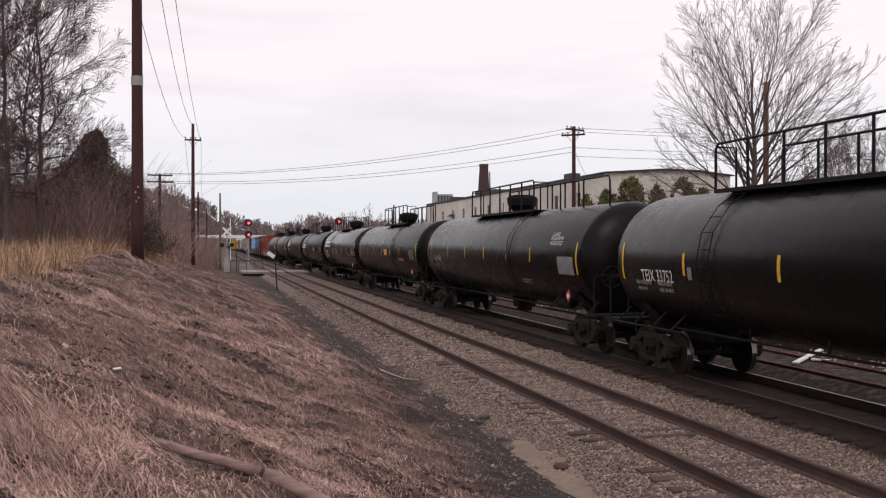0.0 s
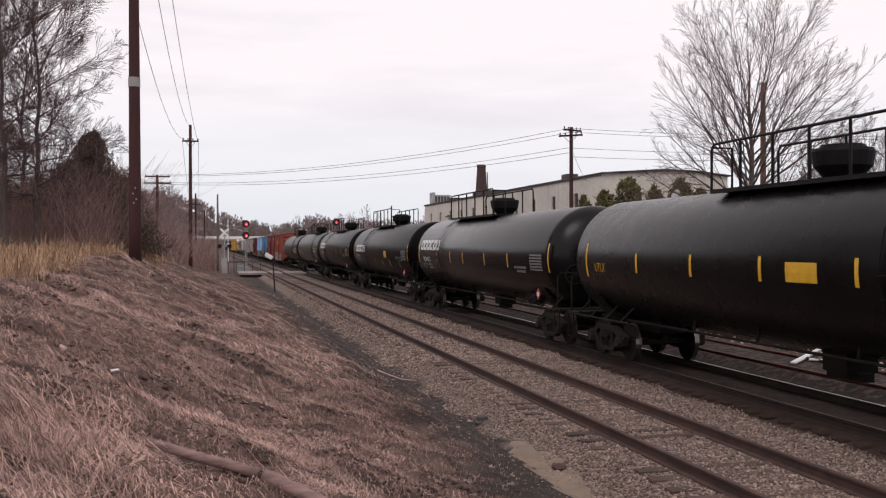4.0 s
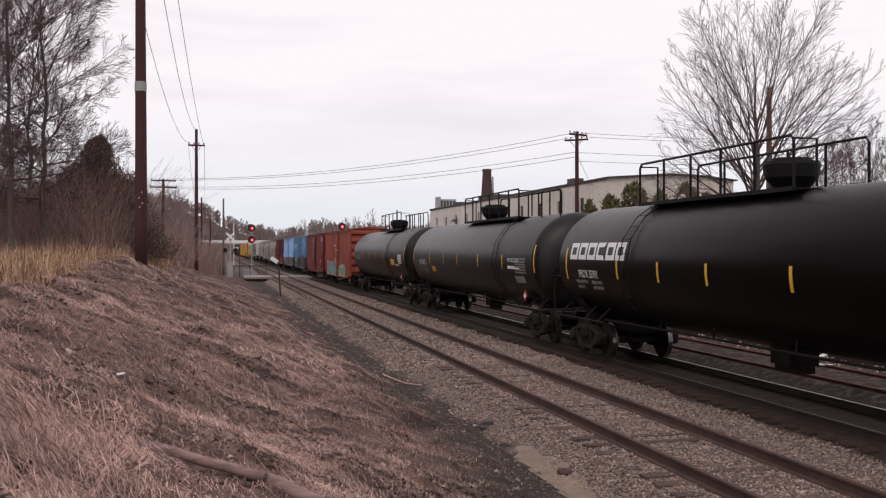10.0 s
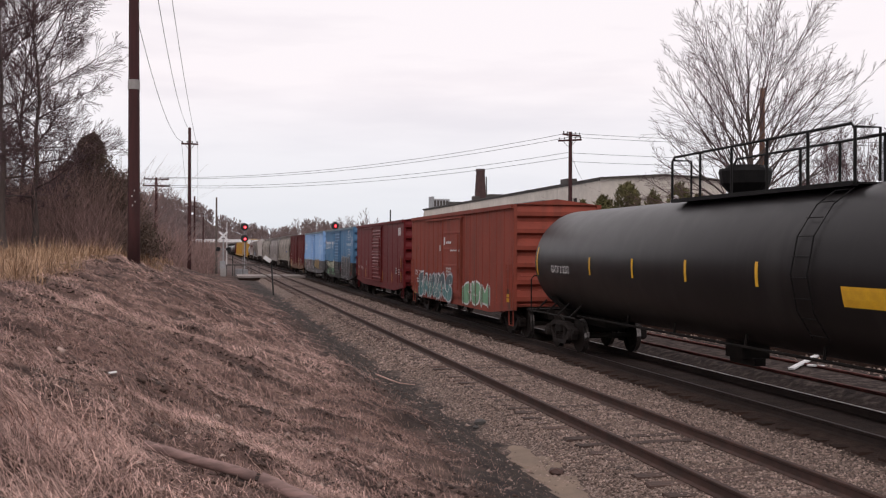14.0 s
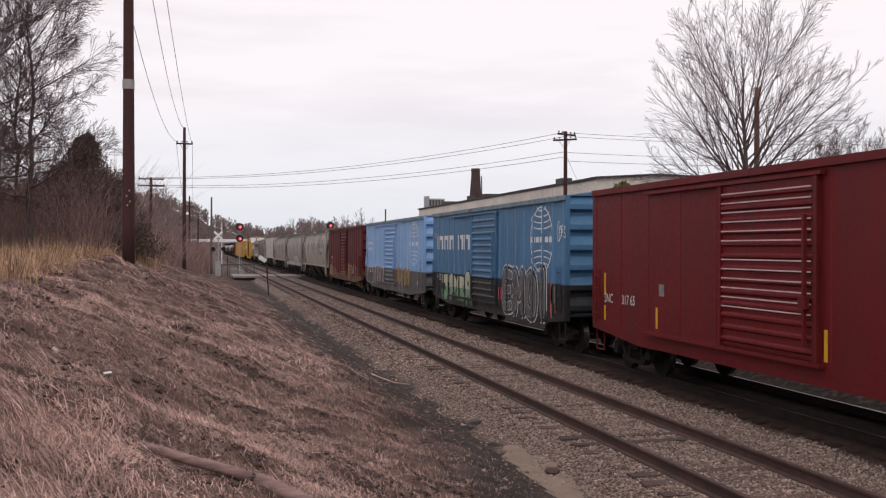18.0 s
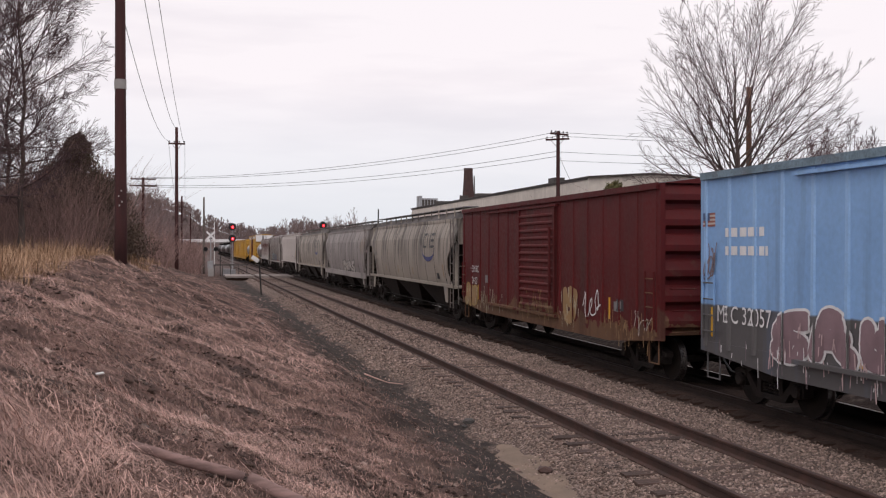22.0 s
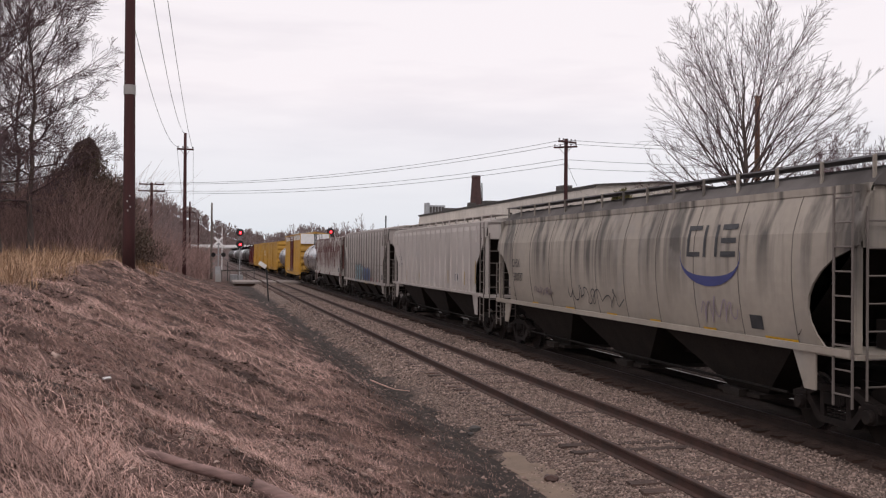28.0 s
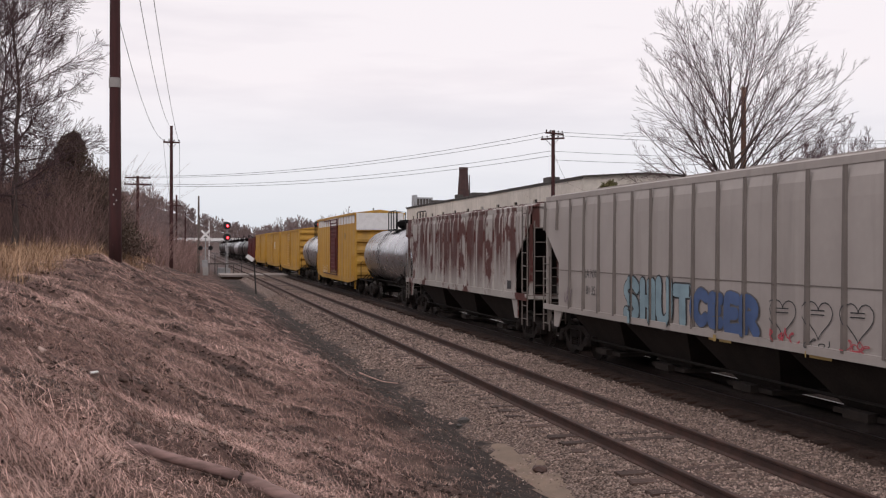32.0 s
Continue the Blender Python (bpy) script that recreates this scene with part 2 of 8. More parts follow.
m_tall = mat("tall tan grass", (0.420, 0.270, 0.165), (0.300, 0.180, 0.110), 1.0, 0.95, bump=0, island=0.40)
m_stucco = mat("dirty white stucco", (0.66, 0.60, 0.54), (0.56, 0.51, 0.455), 0.25, 0.9, streak=((0.26, 0.23, 0.20), 0.55, 0.8, 0.5))
m_brick = mat("sooty red brick", (0.078, 0.040, 0.037), (0.055, 0.030, 0.029), 2.0, 0.9)
m_dark = mat("dark window glass", (0.020, 0.021, 0.024), (0.030, 0.030, 0.032), 2.0, 0.2, bump=0)
m_trim = mat("weathered dark trim", (0.090, 0.080, 0.075), (0.060, 0.054, 0.050), 1.0, 0.85)
m_sheet = mat("galvanised sheet", (0.42, 0.43, 0.45), (0.32, 0.32, 0.33), 1.0, 0.5, 0.4)
m_conc = mat("pale concrete", (0.36, 0.34, 0.33), (0.28, 0.265, 0.255), 0.6, 0.9)
m_road = mat("dusty concrete roadway", (0.285, 0.242, 0.222), (0.215, 0.182, 0.166), 0.6, 0.9)
m_signal = mat("black signal paint", (0.018, 0.018, 0.020), None, 3.0, 0.6)
m_alu = mat("dull aluminium paint", (0.36, 0.36, 0.37), (0.28, 0.28, 0.29), 3.0, 0.6, 0.2)
m_lens = glow("red signal lens", (1.0, 0.012, 0.02), 2.6)
# Pinkish glow that imitates the overexposed middle of a lit lens.
m_core = glow("overexposed lens core", (1.0, 0.30, 0.36), 3.0)
m_log = mat("peeled grey log", (0.310, 0.196, 0.176), (0.170, 0.108, 0.098), 5.0, 0.9, stretch=(1, 6, 6))

m_soil = mat("dark crumbly soil", (0.085, 0.055, 0.045), (0.052, 0.034, 0.029), 3.0, 0.95, island=0.4, spec=0.2)
m_chaff = mat("broken straw chaff", (0.36, 0.232, 0.188), (0.18, 0.112, 0.092), 1.2, 0.95, bump=0, island=0.65)
m_leaf = mat("dead brown leaves", (0.105, 0.056, 0.043), (0.048, 0.028, 0.023), 2.0, 0.9, bump=0, island=0.6)
m_scrap = mat("bleached leaf scraps", (0.50, 0.40, 0.35), (0.34, 0.25, 0.20), 2.0, 0.9, bump=0, island=0.5)
# Grime and dark seams; also paints in the shade on ribs and ladders.
m_grime_shade = mat("grimy hopper rib with shade painted in", (0.175, 0.148, 0.134), (0.125, 0.104, 0.094), 0.8, 0.75)
m_fittings = mat("black tank fittings", (0.006, 0.0055, 0.006), (0.009, 0.008, 0.008), 4.0, 0.6, spec=0.15)
m_roof_rust = mat("weathered blue-grey roof edge", (0.20, 0.29, 0.36), (0.13, 0.19, 0.23), 3.0, 0.7, grain=0.5, patch=((0.11, 0.10, 0.10), 0.54, 0.66))
# ---- mesh helpers ----
def part(name, shape, material, parent, label="", at=None):
    """Links a bmesh (or a mesh that is shared) as one mesh object under a thing or a part."""
    if isinstance(shape, bmesh.types.BMesh):
        shape = mesh_of(name, shape, material)
    ob = new(name, shape)
    if parent is not None:
        ob.parent = parent
    if at is not None:
        ob.matrix_basis = at
    if label:
        tagged(ob, label=label)
    return ob


def mesh_of(name, bm, material, smooth=False):
    me = bpy.data.meshes.new(name)
    bmesh.ops.recalc_face_normals(bm, faces=bm.faces)
    bm.to_mesh(me)
    bm.free()
    for m in material if isinstance(material, (list, tuple)) else (material,):
        me.materials.append(m)
    if smooth:
        me.shade_smooth()
    return me


def part_each(name, bm, material, parent, label=""):
    """The loose pieces of a bmesh as parts of their own."""
    left = set(bm.verts)
    made = []
    while left:
        start = next(v for v in bm.verts if v in left)
        island, todo = {start}, [start]
        while todo:
            for e in todo.pop().link_edges:
                for w in e.verts:
                    if w not in island:
                        island.add(w)
                        todo.append(w)
        left -= island
        one, twin = bmesh.new(), {}
        for v in bm.verts:
            if v in island:
                twin[v] = one.verts.new(v.co)
        for f in bm.faces:
            if f.verts[0] in island:
                one.faces.new([twin[v] for v in f.verts])
        made.append(part(name, one, material, parent, label))
    bm.free()
    return made


def thing(name, label, category, at=None, group="", kind=""):
    ob = new(name)
    ob.empty_display_size = 0.3
    if at is not None:
        ob.matrix_basis = at
    return tagged(ob, label, category, group, kind)


def solo(name, shape, material, label, category, at=None, group="", kind=""):
    return tagged(part(name, shape, material, None, at=at), label, category, group, kind)


def box(bm, x0, x1, y0, y1, z0, z1, bevel=0.0):
    v = [bm.verts.new((x, y, z)) for x in (x0, x1) for y in (y0, y1) for z in (z0, z1)]
    f = [bm.faces.new([v[i] for i in q]) for q in ((0, 1, 3, 2), (4, 6, 7, 5), (0, 4, 5, 1), (2, 3, 7, 6), (0, 2, 6, 4), (1, 5, 7, 3))]
    if bevel:
        bmesh.ops.bevel(bm, geom=list({e for q in f for e in q.edges}), offset=bevel, segments=1, affect="EDGES")
    return bm


def boxes(*rows):
    bm = bmesh.new()
    for r in rows:
        box(bm, *r)
    return bm


def tube(bm, pts, r, n=6, r_end=None):
    pts = [Vector(p) for p in pts]
    rings = []
    for i, p in enumerate(pts):
        d = (pts[min(i + 1, len(pts) - 1)] - pts[max(i - 1, 0)]).normalized()
        a = d.cross(Vector((0, 0, 1)) if abs(d.z) < 0.9 else Vector((1, 0, 0))).normalized()
        b = d.cross(a)
        k = i / (len(pts) - 1)
        rr = r + ((r_end if r_end is not None else r) - r) * k
        rings.append([bm.verts.new(p + rr * (a * math.cos(2 * math.pi * j / n) + b * math.sin(2 * math.pi * j / n))) for j in range(n)])
    for s, t in zip(rings, rings[1:]):
        for j in range(n):
            bm.faces.new((s[j], s[(j + 1) % n], t[(j + 1) % n], t[j]))
    bm.faces.new(rings[0][::-1])
    bm.faces.new(rings[-1])
    return bm


def tubes(runs, r, n=6):
    bm = bmesh.new()
    for pts in runs:
        tube(bm, pts, r, n)
    return bm


def prism(bm, poly, x0, x1):
    """A polygon in (y, z) pushed out from x0 to x1."""
    a = [bm.verts.new((x0, y, z)) for y, z in poly]
    b = [bm.verts.new((x1, y, z)) for y, z in poly]
    bm.faces.new(a)
    bm.faces.new(b[::-1])
    for i in range(len(poly)):
        j = (i + 1) % len(poly)
        bm.faces.new((a[i], b[i], b[j], a[j]))
    return bm


def lathe(bm, rows, n=32, axis="Y"):
    """Turns rows of (along, radius) round the Y or Z axis."""
    rings = []
    for s, r in rows:
        if r < 1e-5:
            rings.append([bm.verts.new((0, s, 0) if axis == "Y" else (0, 0, s))])
            continue
        ring = []
        for j in range(n):
            c, q = r * math.cos(2 * math.pi * j / n), r * math.sin(2 * math.pi * j / n)
            ring.append(bm.verts.new((c, s, q) if axis == "Y" else (c, q, s)))
        rings.append(ring)
    for a, b in zip(rings, rings[1:]):
        for j in range(n):
            k = (j + 1) % n
            q = [a[0]] if len(a) == 1 else [a[j], a[k]]
            q += [b[0]] if len(b) == 1 else [b[k], b[j]]
            if len(q) > 2:
                bm.faces.new(q)
    for ring, flip in ((rings[0], False), (rings[-1], True)):
        if len(ring) > 1:
            bm.faces.new(ring[::-1] if flip else ring)
    return bm


def from_arrays(name, verts, faces, material, smooth=False):
    me = bpy.data.meshes.new(name)
    nv, nf, k = len(verts), len(faces), faces.shape[1]
    me.vertices.add(nv)
    me.vertices.foreach_set("co", np.asarray(verts, dtype=np.float32).ravel())
    me.loops.add(nf * k)
    me.loops.foreach_set("vertex_index", np.asarray(faces, dtype=np.int32).ravel())
    me.polygons.add(nf)
    me.polygons.foreach_set("loop_start", np.arange(0, nf * k, k, dtype=np.int32))
    me.materials.append(material)
    me.update(calc_edges=True)
    me.validate()
    if smooth:
        me.shade_smooth()
    return me


def segment_mesh(name, segs, n, material):
    """Many thin tapered sticks (x0 y0 z0 x1 y1 z1 r0 r1) as one mesh."""
    s = np.asarray(segs, dtype=float)
    p, q = s[:, 0:3], s[:, 3:6]
    d = q - p
    d /= np.linalg.norm(d, axis=1)[:, None] + 1e-9
    ref = np.where(np.abs(d[:, 2:3]) < 0.9, [[0, 0, 1.0]], [[1.0, 0, 0]])
    a = np.cross(d, ref)
    a /= np.linalg.norm(a, axis=1)[:, None]
    b = np.cross(d, a)
    ang = 2 * np.pi * np.arange(n) / n
    off = a[:, None] * np.cos(ang)[None, :, None] + b[:, None] * np.sin(ang)[None, :, None]
    v = np.concatenate([p[:, None] + off * s[:, 6][:, None, None], q[:, None] + off * s[:, 7][:, None, None]], axis=1)
    base = np.arange(len(s))[:, None] * 2 * n
    f = [np.stack([base[:, 0] + j, base[:, 0] + (j + 1) % n, base[:, 0] + n + (j + 1) % n, base[:, 0] + n + j], axis=1) for j in range(n)]
    return from_arrays(name, v.reshape(-1, 3), np.concatenate(f), material)


def text_meshes(words):
    """The outlines of each word as a flat mesh, one unit high, its left end at 0."""
    made, obs = {}, []
    for w in words:
        cu = bpy.data.curves.new("lettering", "FONT")
        cu.body, cu.size, cu.resolution_u = w, 1.4, 3
        obs.append((w, new("lettering", cu)))
    bpy.context.view_layer.update()
    dg = bpy.context.evaluated_depsgraph_get()
    for w, ob in obs:
        made[w] = bpy.data.meshes.new_from_object(ob.evaluated_get(dg))
        cu = ob.data
        bpy.data.objects.remove(ob)
        bpy.data.curves.remove(cu)
    return made


WORDS = text_meshes(["TEIX 33752", "TILX 301870", "PROX 92315", "PROX 31803", "PROX 35901", "NATX400620", "GATX 212202", "SNC", "201 98", "317 65", "MEC 32044", "MEC 32057",
                     "GM RC", "24 03", "CHSX", "580729", "580037", "AEX", "7325", "AE X", "148 10", "LA NX", "81 35", "NON-ODORIZED", "LIQUEFIED", "PETROLEUM GAS", "UTLX", "PROX", "GATX", "NATX", "TILX 3"])


def lettering(word, y, z, high, cyl=None, x=-1.5, depth=None, squeeze=0.85):
    """Painted words on the near side: y is the left end, the words run towards -y. cyl = (radius, axis height) wraps them on a tank."""
    bm = bmesh.new()
    bm.from_mesh(WORDS[word])
    for v in bm.verts:
        v.co = Vector((0, y - v.co.x * high * squeeze, z + v.co.y * high))
    return settle_paint(bm, cyl, x, depth)


def settle_paint(bm, cyl=None, x=-1.5, depth=None):
    """Lays flat paint shapes in the (y, z) plane on a tank's round or a car's ribbed side."""
    bm.verts.ensure_lookup_table()
    if cyl:
        zs = [v.co.z for v in bm.verts]
        k = math.ceil(min(zs) / 0.14)
        while k * 0.14 < max(zs):
            bmesh.ops.bisect_plane(bm, geom=bm.verts[:] + bm.edges[:] + bm.faces[:], plane_co=(0, 0, k * 0.14), plane_no=(0, 0, 1))
            k += 1
        for v in bm.verts:
            a = (v.co.z - cyl[1]) / cyl[0]
            v.co.x, v.co.z = -(cyl[0] + 0.006) * math.cos(a), cyl[1] + (cyl[0] + 0.006) * math.sin(a)
    elif depth:  # (rib edges, each with its own depth if it differs, and the ribs' depth)
        ys = [v.co.y for v in bm.verts]

        def rise_at(y):
            return max([(e[2] if len(e) > 2 else depth[1]) for e in depth[0] if e[0] < y < e[1]], default=0.0)

        for e in depth[0]:
            for s in e[:2]:
                if min(ys) < s < max(ys):
                    bmesh.ops.bisect_plane(bm, geom=bm.verts[:] + bm.edges[:] + bm.faces[:], plane_co=(0, s, 0), plane_no=(0, 1, 0))
        lift = {f: rise_at(f.calc_center_median().y) for f in bm.faces}
        for h in sorted(set(lift.values()))[1:]:
            bmesh.ops.split(bm, geom=[f for f in bm.faces if lift.get(f, 0) == h])
            lift = {f: rise_at(f.calc_center_median().y) for f in bm.faces}
        proud = {v: v.co.x for v in bm.verts}
        for f, h in lift.items():
            for v in f.verts:
                v.co.x = x - 0.005 - h + proud[v]
    else:
        for v in bm.verts:
            v.co.x += x - 0.005
    return bm


def rect(bm, y0, y1, z0, z1):
    bm.faces.new([bm.verts.new((0, y, z)) for y, z in ((y0, z0), (y1, z0), (y1, z1), (y0, z1))])
    return bm


def poly(bm, pts):
    bm.faces.new([bm.verts.new((0, y, z)) for y, z in pts])
    return bm


def ring(bm, cy, cz, ry, rz, w, n=28, a0=0.0, a1=360.0):
    """A painted elliptical band, whole or an arc."""
    steps = max(int(n * abs(a1 - a0) / 360), 2)
    rows = []
    for i in range(steps + 1):
        a = radians(a0 + (a1 - a0) * i / steps)
        rows.append([bm.verts.new((0, cy + (ry - k) * math.cos(a), cz + (rz - k) * math.sin(a))) for k in (0, w)])
    for p, q in zip(rows, rows[1:]):
        bm.faces.new((p[0], q[0], q[1], p[1]))
    return bm

# ---- the ground ----
TRACK = (6.87, 10.82, 13.95)  # centre lines of the near track, the train's track and the siding


def smooth_step(u):
    u = np.clip(u, 0, 1)
    return u * u * (3 - 2 * u)


LATTICE = np.random.default_rng(77).random((256, 256))


def lumps(x, y, scale, shift=0.0):
    """Smooth lattice noise from 0 to 1, its cells 1/scale metres wide."""
    u, v = np.asarray(x, float) * scale + 91.7 + shift, np.asarray(y, float) * scale + 17.3 + shift * 1.7
    i, j = np.floor(u).astype(int), np.floor(v).astype(int)
    p, q = smooth_step(u - i), smooth_step(v - j)
    i, j = i % 256, j % 256
    k, m = (i + 1) % 256, (j + 1) % 256
    return (LATTICE[i, j] * (1 - p) + LATTICE[k, j] * p) * (1 - q) + (LATTICE[i, m] * (1 - p) + LATTICE[k, m] * p) * q


def ground_z(x, y):
    x, y = np.asarray(x, float), np.asarray(y, float)
    top = np.interp(y, [-40, 0, 28, 55, 80, 98, 104, 114, 125, 300, 900], [2.2, 2.25, 2.5, 2.05, 1.35, 0.25, -0.12, -0.12, 0.3, 1.0, 4.0])
    u = np.clip((4.75 - x) / 7.25, 0, 1)
    rise = 0.85 * u + 0.15 * smooth_step(u)
    bumps = 0.045 * np.sin(2.1 * x + 1.3 * y) * np.sin(1.7 * y - 0.9 * x) + 0.03 * np.sin(5.3 * x - 2.2 * y + 1) * np.sin(3.1 * y + 2.4 * x) + 0.10 * np.sin(0.55 * x + 0.31 * y)
    bumps = bumps + 0.13 * (lumps(x, y, 1.1) - 0.5) + (0.10 * (lumps(x, y, 2.9, 31) - 0.5) + 0.05 * (lumps(x, y, 7.0, 57) - 0.5)) * np.clip((45 - y) / 15, 0, 1)
    z = -0.5 + (top + 0.5) * rise + bumps * np.clip((4.6 - x) / 1.5, 0, 1) * np.clip((100 - y) / 20, 0, 1)
    # ballast shoulder and beds
    bed = np.interp(x, [4.7, 5.15, 5.55, 6.0, 7.8, 8.2, 8.8, 9.3, 9.62, 9.82, 11.9, 12.3, 12.6, 13.0, 15.9, 17.0], [-0.5, -0.44, -0.215, -0.185, -0.185, -0.20, -0.235, -0.245, -0.235, -0.168, -0.168, -0.30, -0.22, -0.075, -0.075, -0.25])
    z = np.where(x > 4.7, bed, z)
    # wooded hills far off, past the end of the train
    far = smooth_step((y - 180) / 500)
    z = z + far * (14 * smooth_step((-14 - x) / 160) + 6 * smooth_step((x - 45) / 150))
    z = z + smooth_step((y - 690) / 110) * np.interp(x, [-400, -60, -27, 5, 25, 55, 82, 110, 200], [36, 33, 31, 22, 15, 8, 16, 10, 6])
    return z


def build_ground():
    xs = np.unique(np.concatenate([np.linspace(-900, -60, 22), np.linspace(-60, -10, 26), np.arange(-10, -5, 0.22), np.arange(-5, 4.6, 0.085), np.arange(4.6, 17.2, 0.12), np.linspace(17.5, 60, 24), np.linspace(65, 900, 24)]))
    ys = np.unique(np.concatenate([np.linspace(-300, -8, 14), np.arange(-8, 3.5, 0.25), np.arange(3.5, 15, 0.085), np.arange(15, 40, 0.2), np.arange(40, 125, 1.0), np.linspace(126, 400, 50), np.linspace(410, 4000, 40)]))
    gx, gy = np.meshgrid(xs, ys)
    v = np.stack([gx, gy, ground_z(gx, gy)], axis=-1).reshape(-1, 3)
    nx, ny = len(xs), len(ys)
    i = (np.arange(ny - 1)[:, None] * nx + np.arange(nx - 1)[None]).ravel()
    f = np.stack([i, i + 1, i + nx + 1, i + nx], axis=1)
    m = bpy.data.materials.new("bank, cinders and ballast")
    m.use_nodes = True
    nt = m.node_tree
    n, l = nt.nodes, nt.links
    b = n["Principled BSDF"]
    b.inputs["Roughness"].default_value = 0.95
    b.inputs["Specular IOR Level"].default_value = 0.2
    tc, sep = n.new("ShaderNodeTexCoord"), n.new("ShaderNodeSeparateXYZ")
    l.new(tc.outputs["Object"], sep.inputs[0])

    def nz(scale, detail=6.0):
        t = n.new("ShaderNodeTexNoise")
        t.inputs["Scale"].default_value, t.inputs["Detail"].default_value = scale, detail
        l.new(tc.outputs["Object"], t.inputs["Vector"])
        return t.outputs["Fac"]

    def ramp(src, *stops):
        r = n.new("ShaderNodeValToRGB")
        e = r.color_ramp.elements
        while len(e) < len(stops):
            e.new(0.5)
        for k, (p, c) in zip(e, stops):
            k.position, k.color = p, (*c, 1)
        l.new(src, r.inputs[0])
        return r.outputs[0]

    def op(kind, a, z):
        x = n.new("ShaderNodeMath")
        x.operation = kind
        for j, q in enumerate((a, z)):
            if isinstance(q, float):
                x.inputs[j].default_value = q
            else:
                l.new(q, x.inputs[j])
        return x.outputs[0]

    def blend(fac, a, z, mode="MIX"):
        x = n.new("ShaderNodeMix")
        x.data_type, x.blend_type = "RGBA", mode
        for key, q in (("Factor", fac), ("A", a), ("B", z)):
            if isinstance(q, float):
                x.inputs[key].default_value = q
            elif isinstance(q, tuple):
                x.inputs[key].default_value = (*q, 1)
            else:
                l.new(q, x.inputs[key])
        return x.outputs["Result"]

    broad, mid, fine = nz(0.45), nz(2.6), nz(24.0)
    grass = ramp(mid, (0.34, (0.052, 0.031, 0.026)), (0.48, (0.122, 0.073, 0.061)), (0.66, (0.215, 0.133, 0.111)))
    grass = blend(1.0, grass, ramp(nz(70.0, 3.0), (0.30, (0.45, 0.42, 0.41)), (0.55, (1.0, 1.0, 1.0)), (0.72, (1.75, 1.70, 1.66))), "MULTIPLY")
    grass = blend(ramp(nz(1.1), (0.52, (0, 0, 0)), (0.62, (0.85, 0.85, 0.85))), grass, (0.042, 0.026, 0.022))
    cinder = ramp(mid, (0.3, (0.034, 0.027, 0.025)), (0.6, (0.060, 0.046, 0.040)), (0.72, (0.100, 0.076, 0.062)))
    stone = ramp(fine, (0.34, (0.060, 0.041, 0.034)), (0.5, (0.160, 0.114, 0.095)), (0.66, (0.340, 0.262, 0.226)))
    wood = ramp(mid, (0.3, (0.105, 0.077, 0.072)), (0.7, (0.150, 0.110, 0.102)))
    lot = ramp(nz(6.0), (0.35, (0.018, 0.012, 0.010)), (0.52, (0.050, 0.034, 0.029)), (0.68, (0.120, 0.092, 0.080)))
    edge = op("ADD", sep.outputs["X"], op("MULTIPLY", op("SUBTRACT", broad, 0.5), 3.2))
    edge2 = op("ADD", sep.outputs["X"], op("MULTIPLY", op("SUBTRACT", mid, 0.5), 0.9))

    def past(src, a, z):
        r = n.new("ShaderNodeMapRange")
        r.inputs["From Min"].default_value, r.inputs["From Max"].default_value = a, z
        l.new(src, r.inputs["Value"])
        return r.outputs[0]

    col = blend(past(edge, 2.3, 3.4), grass, cinder)
    col = blend(past(edge2, 4.75, 5.1), col, stone)
    # Brown oily dirt with the train's shadow band painted in.
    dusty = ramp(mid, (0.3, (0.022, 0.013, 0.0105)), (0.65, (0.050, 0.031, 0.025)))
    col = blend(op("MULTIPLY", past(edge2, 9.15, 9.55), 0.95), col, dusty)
    col = blend(past(edge2, 12.4, 12.9), col, lot)
    col = blend(past(op("MULTIPLY", sep.outputs["Y"], 1.0), 118.0, 150.0), col, wood)
    col = blend(1.0, col, ramp(fine, (0.25, (0.72, 0.72, 0.72)), (0.75, (1.12, 1.12, 1.12))), "MULTIPLY")
    l.new(col, b.inputs["Base Color"])
    bp = n.new("ShaderNodeBump")
    bp.inputs["Strength"].default_value, bp.inputs["Distance"].default_value = 0.7, 0.05
    l.new(fine, bp.inputs["Height"])
    l.new(bp.outputs[0], b.inputs["Normal"])
    ob = new("ground", from_arrays("ground", v, f, m, smooth=True))
    tagged(ob, "sloping bank of dry grass, cinders and grey ballast", "ground", kind="structure")


build_ground()


# ---- the tracks ----
RAIL = [(-0.07, -0.18), (0.07, -0.18), (0.07, -0.165), (0.012, -0.145), (0.012, -0.05), (0.036, -0.035), (0.036, -0.004), (0.028, 0), (-0.028, 0), (-0.036, -0.004), (-0.036, -0.035), (-0.012, -0.05), (-0.012, -0.145), (-0.07, -0.165)]


def rail_mesh(cx, y0, y1, mats):
    bm = bmesh.new()
    a = [bm.verts.new((cx + u, y0, w)) for u, w in RAIL]
    b = [bm.verts.new((cx + u, y1, w)) for u, w in RAIL]
    bm.faces.new(a)
    bm.faces.new(b[::-1])
    for i in range(len(RAIL)):
        j = (i + 1) % len(RAIL)
        f = bm.faces.new((a[i], b[i], b[j], a[j]))
        f.material_index = 1 if i in (7,) and len(mats) > 1 else 0
    return mesh_of("rail", bm, mats)


